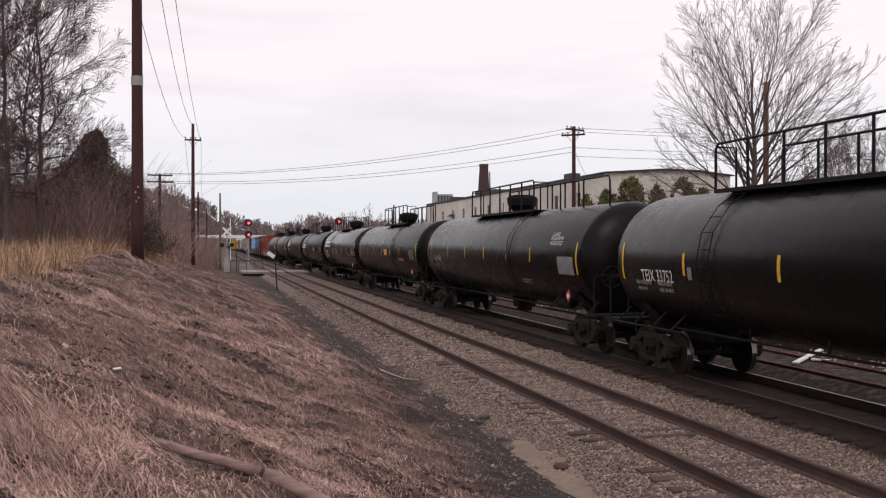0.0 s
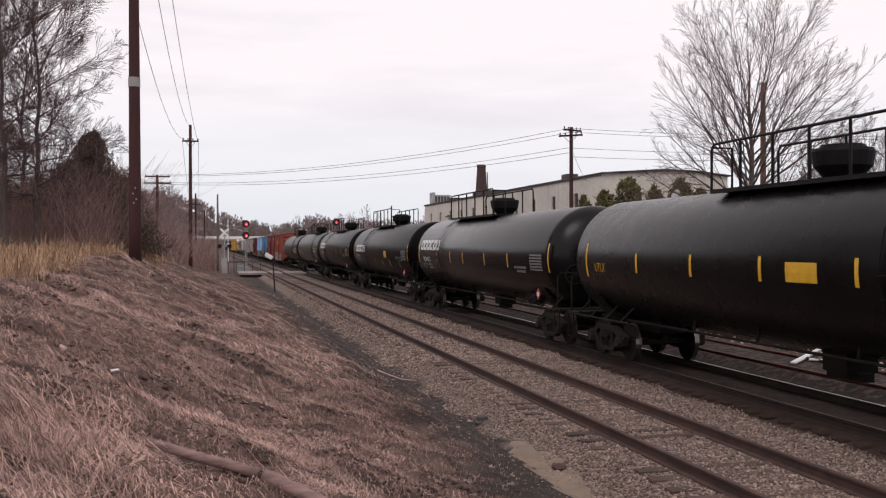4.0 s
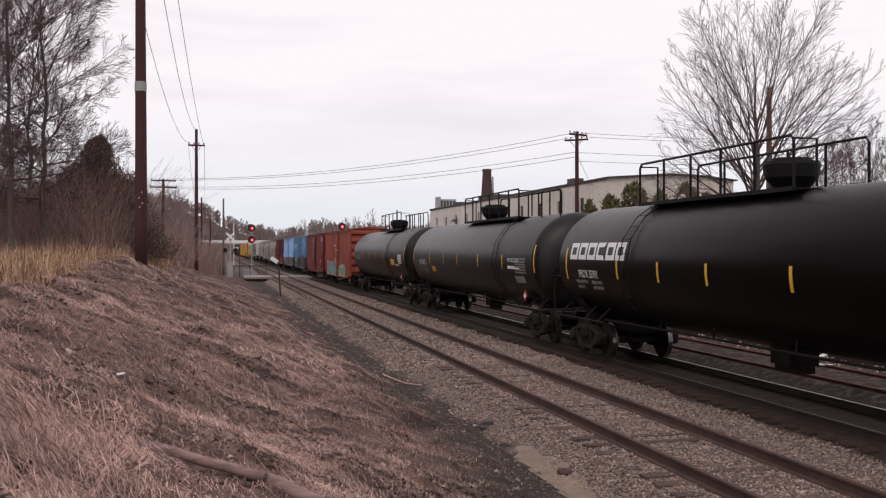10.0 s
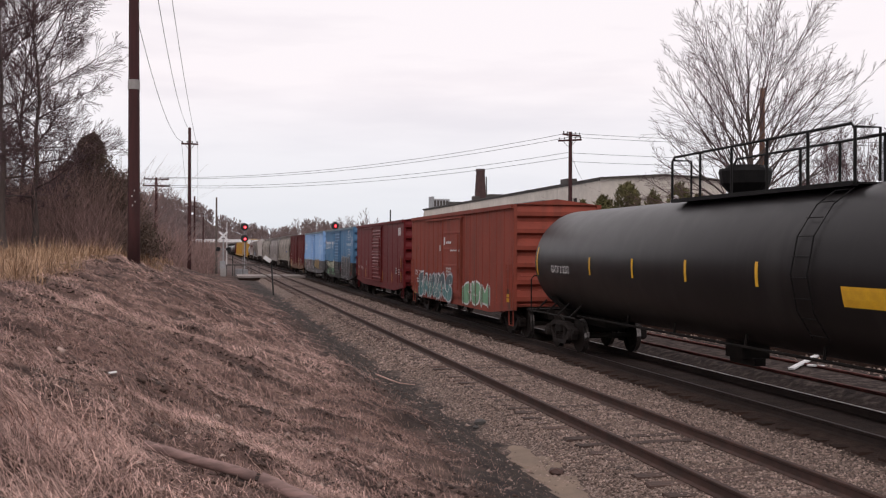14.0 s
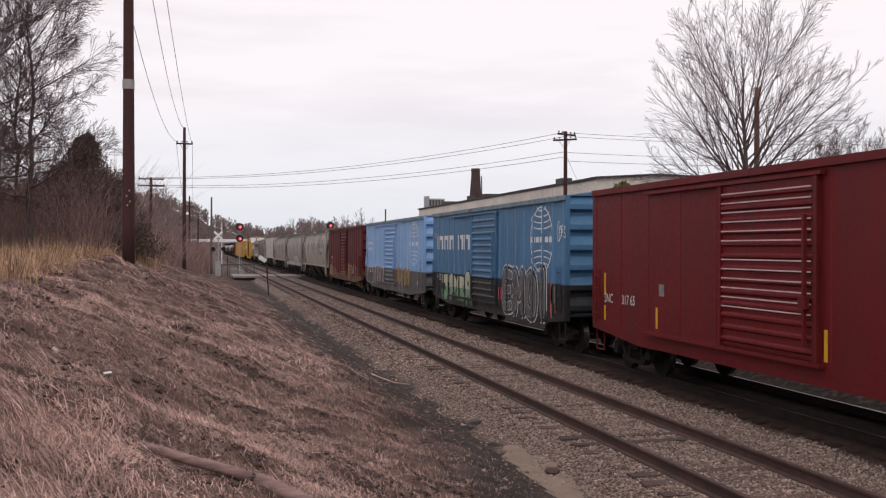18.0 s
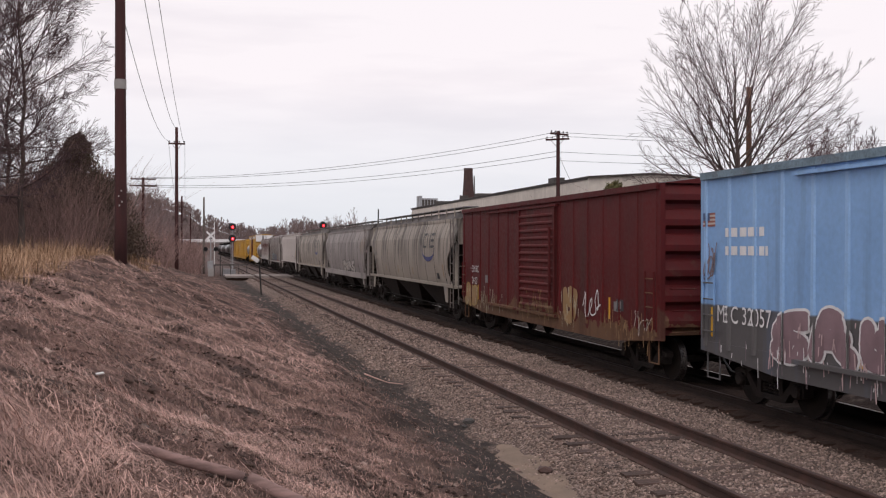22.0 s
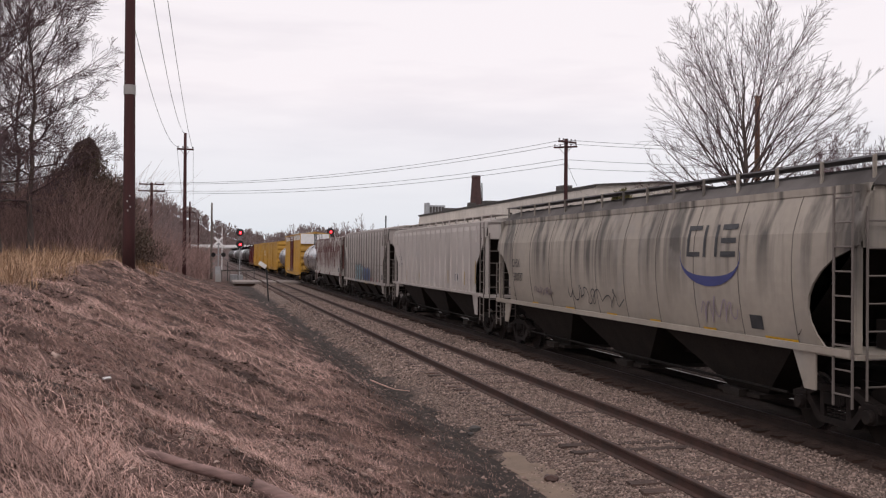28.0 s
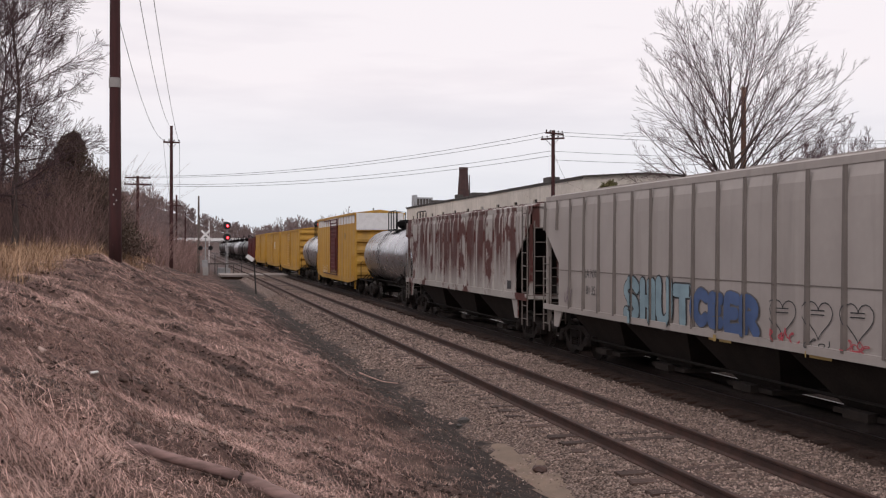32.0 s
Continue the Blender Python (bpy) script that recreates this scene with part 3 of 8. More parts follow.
def build_tracks():
    for k, (cx, name, mats, label) in enumerate((
            (TRACK[0], "near_track", [m_rail, m_rail], "idle track with rusty rails on grey ballast"),
            (TRACK[1], "main_track", [m_rail_oily_dim, m_rail_shiny], "busy track with polished rail heads under the train"),
            (TRACK[2], "siding_track", [m_rail_red, m_rail_red], "rusty siding track sunk in dark dirt"))):
        t = thing(name, label, "track", kind="structure")
        for side in (-0.755, 0.755):
            # Near main rail: its dull head colour carries the shade there too.
            part("rail", rail_mesh(cx + side, -60, 900, [mats[0], m_rail_dull] if k == 1 and side < 0 else mats), None, t)
        TRACK_OB.append(t)


TRACK_OB = []
build_tracks()


def build_crossing():
    t = thing("crossing_road", "pale concrete road laid level across the tracks", "road", kind="structure")
    w = [(3.1, 5.95), (6.30, 7.44), (7.80, 9.90), (10.25, 11.39), (11.75, 13.7), (14.0, 15.2), (15.5, 90)]
    for a, b in w:
        part("road_panel", boxes((a, b, 104.5, 112.0, -0.20, -0.012)), m_road, t)


build_crossing()
solo("culvert", boxes((3.2, 5.3, 104.7, 111.8, -0.75, -0.21)), m_tie_oily, "dark culvert block under the road", "culvert", kind="structure")

# ---- the train ----
# Car space: x across (near side is -x), y along (+y towards the rear of the train), z up from the rail heads.
WHEEL_R = 0.457


def truck_meshes():
    d = {}
    bm = bmesh.new()
    prism(bm, [(-1.15, 0.52), (-1.15, 0.62), (-0.78, 0.71), (-0.5, 0.82), (0.5, 0.82), (0.78, 0.71), (1.15, 0.62), (1.15, 0.52), (0.72, 0.59), (0.45, 0.70), (-0.45, 0.70), (-0.72, 0.59)], -0.08, 0.08)
    prism(bm, [(-0.80, 0.56), (-0.46, 0.20), (0.46, 0.20), (0.80, 0.56), (0.69, 0.62), (0.36, 0.30), (-0.36, 0.30), (-0.69, 0.62)], -0.075, 0.075)
    for s in (-1, 1):  # columns and pedestal jaws
        box(bm, -0.07, 0.07, s * 0.34 - 0.06, s * 0.34 + 0.06, 0.29, 0.71)
        prism(bm, [(s * 0.75, 0.36), (s * 0.82, 0.34), (s * 0.82, 0.62), (s * 0.75, 0.62)], -0.09, 0.09)
        prism(bm, [(s * 0.97, 0.34), (s * 1.06, 0.38), (s * 1.06, 0.60), (s * 0.97, 0.62)], -0.09, 0.09)
        box(bm, -0.10, 0.10, s * 0.89 - 0.15, s * 0.89 + 0.15, 0.57, 0.66, 0.015)
    box(bm, -0.12, 0.12, -0.27, 0.27, 0.54, 0.69, 0.02)
    d["side"] = mesh_of("sideframe", bm, m_truck)
    bm = boxes((-1.12, 1.12, -0.22, 0.22, 0.52, 0.72))
    box(bm, -0.35, 0.35, -0.35, 0.35, 0.70, 0.86)
    d["bolster"] = mesh_of("bolster", bm, m_under)
    bm = bmesh.new()
    for k in (-0.17, 0.0, 0.17):
        for j in range(5):
            lathe_at(bm, (0, k, 0.33 + j * 0.055), 0.075, 0.030)
    d["spring"] = mesh_of("spring", bm, m_truck)
    bm = lathe(bmesh.new(), [(-1.05, 0.06), (-0.8, 0.075), (0.8, 0.075), (1.05, 0.06)], 8)
    bmesh.ops.rotate(bm, verts=bm.verts, matrix=Matrix.Rotation(radians(90), 3, "Z"))
    d["axle"] = mesh_of("axle", bm, m_wheel)
    bm = lathe(bmesh.new(), [(-0.085, 0.14), (-0.075, 0.40), (-0.075, WHEEL_R - 0.004), (0.030, WHEEL_R - 0.012), (0.034, WHEEL_R + 0.022), (0.06, WHEEL_R + 0.022), (0.06, 0.36), (0.02, 0.30), (0.05, 0.15), (0.09, 0.13)], 24)
    for f in bm.faces:
        r = math.hypot(f.calc_center_median().x, f.calc_center_median().z)
        f.material_index = 1 if r > WHEEL_R - 0.03 and abs(f.normal.y) < 0.7 else 0
    for j in range(3):  # casting marks that show the turning
        a = 2.1 * j
        box(bm, 0.25 * math.cos(a) - 0.05, 0.25 * math.cos(a) + 0.05, -0.075, -0.05, 0.25 * math.sin(a) - 0.03, 0.25 * math.sin(a) + 0.03)
    bmesh.ops.rotate(bm, verts=bm.verts, matrix=Matrix.Rotation(radians(-90), 3, "Z"))
    d["wheel"] = mesh_of("wheel", bm, [m_wheel, m_shine])
    bm = lathe(bmesh.new(), [(-0.07, 0.0), (-0.07, 0.10), (-0.03, 0.125), (0.08, 0.125)], 12)
    bmesh.ops.rotate(bm, verts=bm.verts, matrix=Matrix.Rotation(radians(-90), 3, "Z"))
    d["cap"] = mesh_of("bearing_cap", bm, m_truck)
    # coupler: shank, knuckle head and hose
    bm = boxes((-0.10, 0.10, -0.55, 0.15, 0.80, 0.98))
    prism(bm, [(0.10, 0.74), (0.42, 0.74), (0.42, 1.02), (0.10, 1.02)], -0.17, 0.15)
    d["coupler"] = mesh_of("coupler", bm, m_truck)
    d["hose"] = mesh_of("air_hose", tubes([[(0.28, 0.0, 0.80), (0.30, 0.15, 0.55), (0.26, 0.35, 0.36), (0.2, 0.52, 0.34)]], 0.022, 5), m_signal)
    return d


def lathe_at(bm, c, r, h):
    n = 8
    for z in (c[2],):
        a = [bm.verts.new((c[0] + r * math.cos(2 * math.pi * j / n), c[1] + r * math.sin(2 * math.pi * j / n), z)) for j in range(n)]
        b = [bm.verts.new((v.co.x, v.co.y, z + h)) for v in a]
        bm.faces.new(a[::-1])
        bm.faces.new(b)
        for j in range(n):
            bm.faces.new((a[j], a[(j + 1) % n], b[(j + 1) % n], b[j]))


TRUCK = truck_meshes()
WHEELSETS = []


def add_trucks(car, y_truck, y_end, spin=True, detail=True):
    for s in (-1, 1):
        yc = s * y_truck
        part("bolster", TRUCK["bolster"], None, car, at=pose(0, yc, 0))
        for side in (-1, 1):
            sf = part("sideframe", TRUCK["side"], None, car, at=pose(side * 0.99, yc, 0))
            if detail:
                part("spring", TRUCK["spring"], None, sf)
            for k in (-0.89, 0.89):
                part("bearing_cap", TRUCK["cap"], None, sf, at=pose(-0.10 if side < 0 else 0.10, k, WHEEL_R, 0, 0, 0 if side < 0 else 180))
        for k in (-0.89, 0.89):
            ax = part("axle", TRUCK["axle"], None, car, at=pose(0, yc + k, WHEEL_R))
            for side in (-1, 1):
                part("wheel", TRUCK["wheel"], None, ax, at=pose(side * 0.755, 0, 0, 0, 0, 0 if side < 0 else 180))
            if spin:
                WHEELSETS.append((ax, yc + k))
        part("coupler", TRUCK["coupler"], None, car, at=pose(0, s * (y_end - 0.42), 0, 0, 0, 0 if s > 0 else 180))
        if detail:
            part("air_hose", TRUCK["hose"], None, car, at=pose(0, s * (y_end - 0.5), 0, 0, 0, 0 if s > 0 else 180))


def paint(car, name, bm, material, label=""):
    ob = part(name, bm, material, car, label)
    return tagged(ob, label, kind="stuff") if name in ("lettering", "emblem") else ob


def bars(rows, cyl=None, x=-1.5, depth=None):
    """Small writing that cannot be read: rows of (left y, z, length, height) as plain bars, broken into words."""
    bm = bmesh.new()
    for y, z, w, h in rows:
        k, i = 0.0, 0
        while k < w:
            step = min((0.5, 0.28, 0.38, 0.2)[i % 4] * h * 6, w - k)
            rect(bm, y - k, y - k - step * 0.82, z, z + h)
            k += step
            i += 1
    return settle_paint(bm, cyl, x, depth)


def ladder(car, x, y, z0, z1, width, along="y", material=None, rungs=None, name="ladder"):
    """One stile carries the other and each rung."""
    n = rungs or int((z1 - z0) / 0.38)
    turn = 0 if along == "y" else -90
    stile = bars_of(("stile", round(z0, 3), round(z1, 3), material.name), lambda: tube(bmesh.new(), [(0, 0, z0), (0, 0, z1)], 0.022, 5), material)
    rung = bars_of(("rung", width, material.name), lambda: tube(bmesh.new(), [(0, 0, 0), (0, width, 0)], 0.015, 5), material)
    foot = (x, y - width / 2, 0) if along == "y" else (x - width / 2, y, 0)
    ob = part(name, stile, None, car, at=pose(*foot, 0, 0, turn))
    part("stile", stile, None, ob, at=pose(0, width, 0))
    for i in range(n):
        part("rung", rung, None, ob, at=pose(0, 0, z0 + (i + 0.5) * (z1 - z0) / n))
    return ob


BARS = {}


def bars_of(key, build, material):
    """A mesh that alike bars share."""
    if key not in BARS:
        BARS[key] = mesh_of(key[0], build(), material)
    return BARS[key]


def brake_wheel(car, r, at):
    bm = bmesh.new()
    ringpts = [(r * math.cos(2 * math.pi * i / 18), 0, r * math.sin(2 * math.pi * i / 18)) for i in range(19)]
    tube(bm, ringpts, 0.018, 6)
    wheel = part("brake_wheel", bm, m_under, car, at=at)
    for i in range(4):
        a = math.pi * i / 4 + 0.4
        part("spoke", tube(bmesh.new(), [(-r * math.cos(a), 0.02, -r * math.sin(a)), (r * math.cos(a), 0.02, r * math.sin(a))], 0.010, 5), m_under, wheel)


def tank_car(label, k0, k1, b0, b1, marks, radius=1.50, axis=2.46, paint_mat=None, dome_y=0.0, climb=4.65, plat=(2.0, -2.0), long=None, dome=0.55, short=False, spin=True, stripes=4, group="tank cars of the train"):
    """A tank car between couplers at b0 < b1 (metres along the train), its shell's straight part from k0 to k1."""
    c = (b0 + b1) / 2
    car = thing("tank_car", label, "tank car", group=group)
    CARS.append((car, c))
    paint_mat = paint_mat or m_black
    a, z, half = k0 - c, k1 - c, (b1 - b0) / 2
    R, ax = radius, axis
    bm = bmesh.new()
    head = [(math.sin(t), math.cos(t)) for t in (1.5708, 1.35, 1.1, 0.8, 0.5, 0.2)]
    rows = [(a - 0.62 * s, R * q) for s, q in head] + [(a, R)]
    rows += [(z, R)] + [(z + 0.62 * s, R * q) for s, q in head[::-1]]
    rows[0], rows[-1] = (rows[0][0], 0.0), (rows[-1][0], 0.0)
    lathe(bm, rows, 56)
    bmesh.ops.translate(bm, verts=bm.verts, vec=(0, 0, ax))
    me = mesh_of("shell", bm, paint_mat, True)
    part("shell", me, None, car)
    cyl = (R, ax)
    bot = ax - R
    yt = half - 2.15
    add_trucks(car, yt, half, spin)
    for s in (-1, 1):
        end = s * (half - 0.55)
        # stub sill, saddle and end platform
        bm = boxes((-0.33, 0.33, min(end, s * (yt - 1.6)), max(end, s * (yt - 1.6)), 0.72, 1.08))
        part("stub_sill", bm, m_under, car)
        bm = bmesh.new()
        prof = [(-1.25, bot + 0.55), (-0.75, 0.86), (0.75, 0.86), (1.25, bot + 0.55), (0.9, bot + 0.22), (0.0, bot + 0.02), (-0.9, bot + 0.22)]
        va = [bm.verts.new((x, s * yt - 0.22, q)) for x, q in prof]
        vb = [bm.verts.new((x, s * yt + 0.22, q)) for x, q in prof]
        bm.faces.new(va), bm.faces.new(vb[::-1])
        for i in range(len(prof)):
            j = (i + 1) % len(prof)
            bm.faces.new((va[i], vb[i], vb[j], va[j]))
        part("saddle", bm, m_under, car)
        ep = part("end_platform", boxes((-1.42, 1.42, end - 0.28, end + 0.28, 1.02, 1.07)), m_under, car)
        part_each("handrail", tubes([[(sx * 1.38, end, 1.05), (sx * 1.38, end, 1.95), (sx * 1.30, end, 2.05), (sx * 0.45, end, 2.05), (sx * 0.45, end, 1.05)] for sx in (-1, 1)], 0.022, 6), m_under, ep)
        part_each("step", tubes([[(sx * 1.40, end - 0.2, 1.05), (sx * 1.40, end - 0.2, 0.40), (sx * 1.40, end + 0.2, 0.40), (sx * 1.40, end + 0.2, 1.05)] for sx in (-1, 1)], 0.02, 5), m_under, ep)
        # grab rail beside the truck, on brackets
        for sx in (-1, 1):
            y0, y1 = end, s * (yt - 2.2)
            runs = [[(sx * 1.40, y0, 1.02), (sx * 1.40, y1, 1.02)]]
            for i in range(4):
                y = y0 + (y1 - y0) * (i + 0.5) / 4
                runs.append([(sx * 1.40, y, 1.02), (sx * 1.05, y, 1.35)])
            part("side_rail", tubes(runs, 0.026, 6), m_under, car)
    brake_wheel(car, 0.27, pose(-0.8, -half + 0.75, 2.0))
    bm = lathe(bmesh.new(), [(-0.45, 0.0), (-0.42, 0.18), (0.42, 0.18), (0.45, 0.0)], 14)
    part("air_tank", bm, m_under, car, at=pose(-0.85, -yt + 1.9, 1.18))
    # top platform, dome and rails
    top = ax + R
    hi, lo = plat
    deck = part("top_platform", boxes((-0.75, 0.75, lo, hi, top - 0.05, top - 0.02)), m_fittings, car)
    for sx in (-0.75, 0.75):
        part("deck_beam", boxes((sx - 0.05, sx + 0.05, lo, hi, top - 0.08, top + 0.0)), m_fittings, deck)
    bm = lathe(bmesh.new(), [(top - 0.1, 0.30), (top + 0.04, 0.32), (top + dome * 0.45, 0.50), (top + dome * 0.9, 0.54), (top + dome, 0.52), (top + dome + 0.02, 0.0)], 24, "Z")
    part("dome", bm, m_fittings, car, at=pose(0, dome_y, 0))
    part("dome_lid", lathe(bmesh.new(), [(top + dome, 0.40), (top + dome + 0.07, 0.38), (top + dome + 0.09, 0.0)], 20, "Z"), m_fittings, car, at=pose(0, dome_y, 0))
    ht = top + 0.92
    posts = max(int((hi - lo) / 1.15), 3)
    for sx in (-0.76, 0.76):
        runs = [[(sx, lo, top - 0.05), (sx, lo, ht - 0.10), (sx, lo + 0.10, ht), (sx, hi - 0.10, ht), (sx, hi, ht - 0.10), (sx, hi, top - 0.05)]]
        for i in range(1, posts):
            y = lo + (hi - lo) * i / posts
            runs.append([(sx, y, top - 0.05), (sx, y, ht)])
        part("railing", tubes(runs, 0.028, 6), m_fittings, deck)
    for y in (lo, hi):
        part("end_rail", tubes([[(-0.76, y, ht - 0.06), (-0.3, y, ht - 0.06), (-0.3, y, top)]], 0.024, 6), m_fittings, deck)
    if long:
        y0, y1 = long
        n = max(int(abs(y1 - y0) / 1.9), 2)
        runs = [[(-0.55, y0, ht - 0.22), (-0.55, y1 + (0.1 if y1 < y0 else -0.1), ht - 0.22), (-0.55, y1, ht - 0.34), (-0.55, y1, top - 0.12)]]
        runs += [[(-0.55, y0 + (y1 - y0) * i / n, ht - 0.22), (-0.55, y0 + (y1 - y0) * i / n, top - 0.1)] for i in range(1, n)]
        part("long_handrail", tubes(runs, 0.026, 6), m_fittings, car)
    # side ladder up to the platform
    stile = bars_of(("stile", R), lambda: tube(bmesh.new(), [(-(R + 0.07) * math.cos(t), 0, (R + 0.07) * math.sin(t)) for t in (-0.75, -0.4, 0.0, 0.4, 0.8, 1.1)], 0.013, 5), m_fittings)
    rung = bars_of(("rung", R), lambda: tube(bmesh.new(), [(0, 0, 0), (0, 0.46, 0)], 0.010, 5), m_fittings)
    up = part("side_ladder", stile, None, car, at=pose(0, climb - 0.23, ax))
    part("stile", stile, None, up, at=pose(0, 0.46, 0))
    for i in range(9):
        t = -0.7 + 0.22 * i
        part("rung", rung, None, up, at=pose(-(R + 0.07) * math.cos(t), 0, (R + 0.07) * math.sin(t)))
    # bottom outlet and brake gear
    part("bottom_outlet", boxes((-0.3, 0.3, -0.35, 0.35, bot - 0.32, bot + 0.1), (-0.12, 0.12, -0.5, 0.5, bot - 0.45, bot - 0.3)), m_under, car)
    part("brake_pipe", tubes([[(-0.9, -yt + 1.0, bot + 0.05), (-0.9, yt - 1.0, bot + 0.05)]] + [[(-0.9, y, bot + 0.05), (-0.85, y, bot + 0.45)] for y in (-4, -1.5, 1.5, 4)] if not short else [[(-0.9, -yt + 1.0, bot + 0.05), (-0.9, yt - 1.0, bot + 0.05)]], 0.03, 6), m_under, car)
    # paint: tape, numbers, stencils
    for kind, *v in marks:
        if kind == "tape":
            for y, zz, h in v[0]:
                paint(car, "tape", settle_paint(rect(bmesh.new(), y - 0.05, y + 0.05, zz, zz + h), cyl), m_yellow, "yellow reflective tape")
        elif kind == "text":
            word, y, zz, h = v[:4]
            paint(car, "lettering", lettering(word, y, zz, h, cyl), v[4] if len(v) > 4 else m_white, "painted car number")
        elif kind == "bars":
            tagged(paint(car, "stencil", bars(v[0], cyl), v[1] if len(v) > 1 else m_faint), kind="stuff")
        elif kind == "panel":
            y0, y1, z0, z1 = v[0]
            paint(car, "panel", settle_paint(rect(bmesh.new(), y0, y1, z0, z1), cyl), v[1])
        elif kind == "blocks":  # a brand drawn as plain block shapes
            y, zz, w, h, n, stroke = v[0]
            bm = bmesh.new()
            for i in range(n):
                yl, yr = y - i * w, y - i * w - w * 0.88
                o = [bm.verts.new((0, *q)) for q in ((yl, zz), (yr, zz), (yr, zz + h), (yl, zz + h))]
                k = [bm.verts.new((0, *q)) for q in ((yl - stroke, zz + stroke), (yr + stroke, zz + stroke), (yr + stroke, zz + h - stroke), (yl - stroke, zz + h - stroke))]
                for j in range(4):
                    if not (i == 3 and j == 1):
                        bm.faces.new((o[j], o[(j + 1) % 4], k[(j + 1) % 4], k[j]))
            part_each("brand_block", settle_paint(bm, cyl), m_white, car)
        elif kind == "placard":
            y, zz = v[0]
            p = part("placard", boxes((-1.44, -1.42, y - 0.02, y + 0.02, 1.0, zz - 0.2)), m_under, car)
            part("diamond", prism(bmesh.new(), [(y, zz - 0.17), (y + 0.17, zz), (y, zz + 0.17), (y - 0.17, zz)], -1.46, -1.44), m_redmark, p)
            part("diamond_band", boxes((-1.465, -1.461, y - 0.09, y + 0.09, zz - 0.06, zz + 0.06)), v[1], p)
    return car


CARS = []




def spans(bounds, gap=1.3):
    return [(p, q, p + gap, q - gap) for p, q in zip(bounds, bounds[1:])]


TANKS = spans([3.1, 23.5, 44.95, 66.14, 86.59, 107.54, 128.49, 149.57, 170.66])
END_TAPE = [(8.64, 2.04, 0.84), (-9.2, 2.04, 0.84)]


def tank(i, label, marks, **kw):
    p, q, k0, k1 = TANKS[i]
    return tank_car(label, k0, k1, p, q, marks, **kw)


DATA_R = [(-7.5, 2.50 - 0.085 * i, 1.15, 0.055) for i in range(6)]
UNDER_L = [(8.0, 1.95, 0.8, 0.09), (6.9, 1.95, 0.7, 0.09), (8.0, 1.80, 0.5, 0.09), (6.9, 1.80, 0.7, 0.09)]
tank(0, "black tank car with white numbers and yellow tape", [("text", "TEIX 33752", 7.65, 2.03, 0.27), ("bars", UNDER_L), ("tape", END_TAPE + [(5.55, 2.2, 0.46), (2.03, 2.2, 0.46), (-1.5, 2.2, 0.46), (-5.0, 2.2, 0.46)]), ("bars", [(5.4, 2.12, 0.22, 0.26)], m_faint), ("bars", DATA_R)], plat=(5.6, -4.5), paint_mat=m_gloss)
tank(1, "black pressure tank car with gas stencils", [("text", "TILX 301870", 8.05, 2.16, 0.20), ("bars", UNDER_L), ("tape", END_TAPE + [(5.5, 2.3, 0.44), (2.7, 2.3, 0.44), (0.0, 2.3, 0.44), (-2.7, 2.3, 0.44), (-5.26, 2.3, 0.44)]), ("text", "LIQUEFIED", -7.0, 3.09, 0.11), ("text", "PETROLEUM GAS", -7.0, 2.96, 0.11), ("text", "NON-ODORIZED", -7.0, 2.82, 0.11), ("panel", (-7.7, -8.95, 2.01, 2.5), m_faint), ("placard", (-8.5, 1.45), m_white), ("bars", [(-4.0, 1.7, 1.0, 0.07), (-4.0, 1.6, 0.9, 0.07)])], paint_mat=m_gloss, climb=-3.1, plat=(4.4, -3.4), dome_y=0.3, long=(-3.4, -9.2))
tank(2, "black tank car with yellow lettering and tape", [("text", "UTLX", 8.1, 2.18, 0.22, m_yellow), ("tape", END_TAPE + [(5.6, 2.2, 0.44), (3.0, 2.2, 0.44), (0.4, 2.2, 0.44), (-2.3, 2.2, 0.44), (-5.0, 2.2, 0.44)]), ("panel", (-0.4, -1.3, 2.22, 2.55), m_yellow), ("bars", DATA_R), ("bars", [(-4.5, 2.0, 1.5, 0.1)], m_yellow), ("placard", (-8.2, 1.5), m_white)], paint_mat=m_gloss, climb=-3.1, plat=(3.5, -3.4), dome_y=0.2, long=(-3.4, -8.8))
tank(3, "glossy black tank car with white brand blocks", [("blocks", (8.27, 2.61, 0.61, 0.44, 6, 0.12)), ("text", "PROX 92315", 7.73, 2.12, 0.21), ("bars", UNDER_L), ("tape", END_TAPE + [(5.08, 2.14, 0.44), (2.68, 2.12, 0.44), (0.66, 2.12, 0.44), (-2.4, 2.12, 0.44), (-5.2, 2.12, 0.44)]), ("bars", DATA_R), ("placard", (-8.2, 1.4), m_white), ("bars", [(-5.9, 2.1, 1.2, 0.08), (-6.1, 1.98, 0.9, 0.08)], m_faint)], paint_mat=m_lacquer, plat=(5.45, -1.0), dome_y=0.1)
tank(4, "black tank car with white blocks and a yellow panel", [("blocks", (7.92, 2.42, 0.60, 0.42, 6, 0.12)), ("text", "PROX 31803", 7.82, 2.03, 0.20), ("bars", UNDER_L), ("tape", END_TAPE + [(0.9, 1.65, 0.4), (-1.63, 1.6, 0.4), (-3.9, 1.6, 0.4), (-6.6, 1.55, 0.4)]), ("panel", (-2.45, -3.2, 2.15, 2.5), m_yellow), ("bars", DATA_R), ("placard", (-8.2, 1.46), m_white), ("text", "LIQUEFIED", -5.9, 2.13, 0.11, m_faint), ("text", "PETROLEUM GAS", -6.4, 2.13, 0.11, m_faint), ("text", "NON-ODORIZED", -6.4, 1.98, 0.12, m_faint)], plat=(5.4, -0.9), dome_y=0.1)
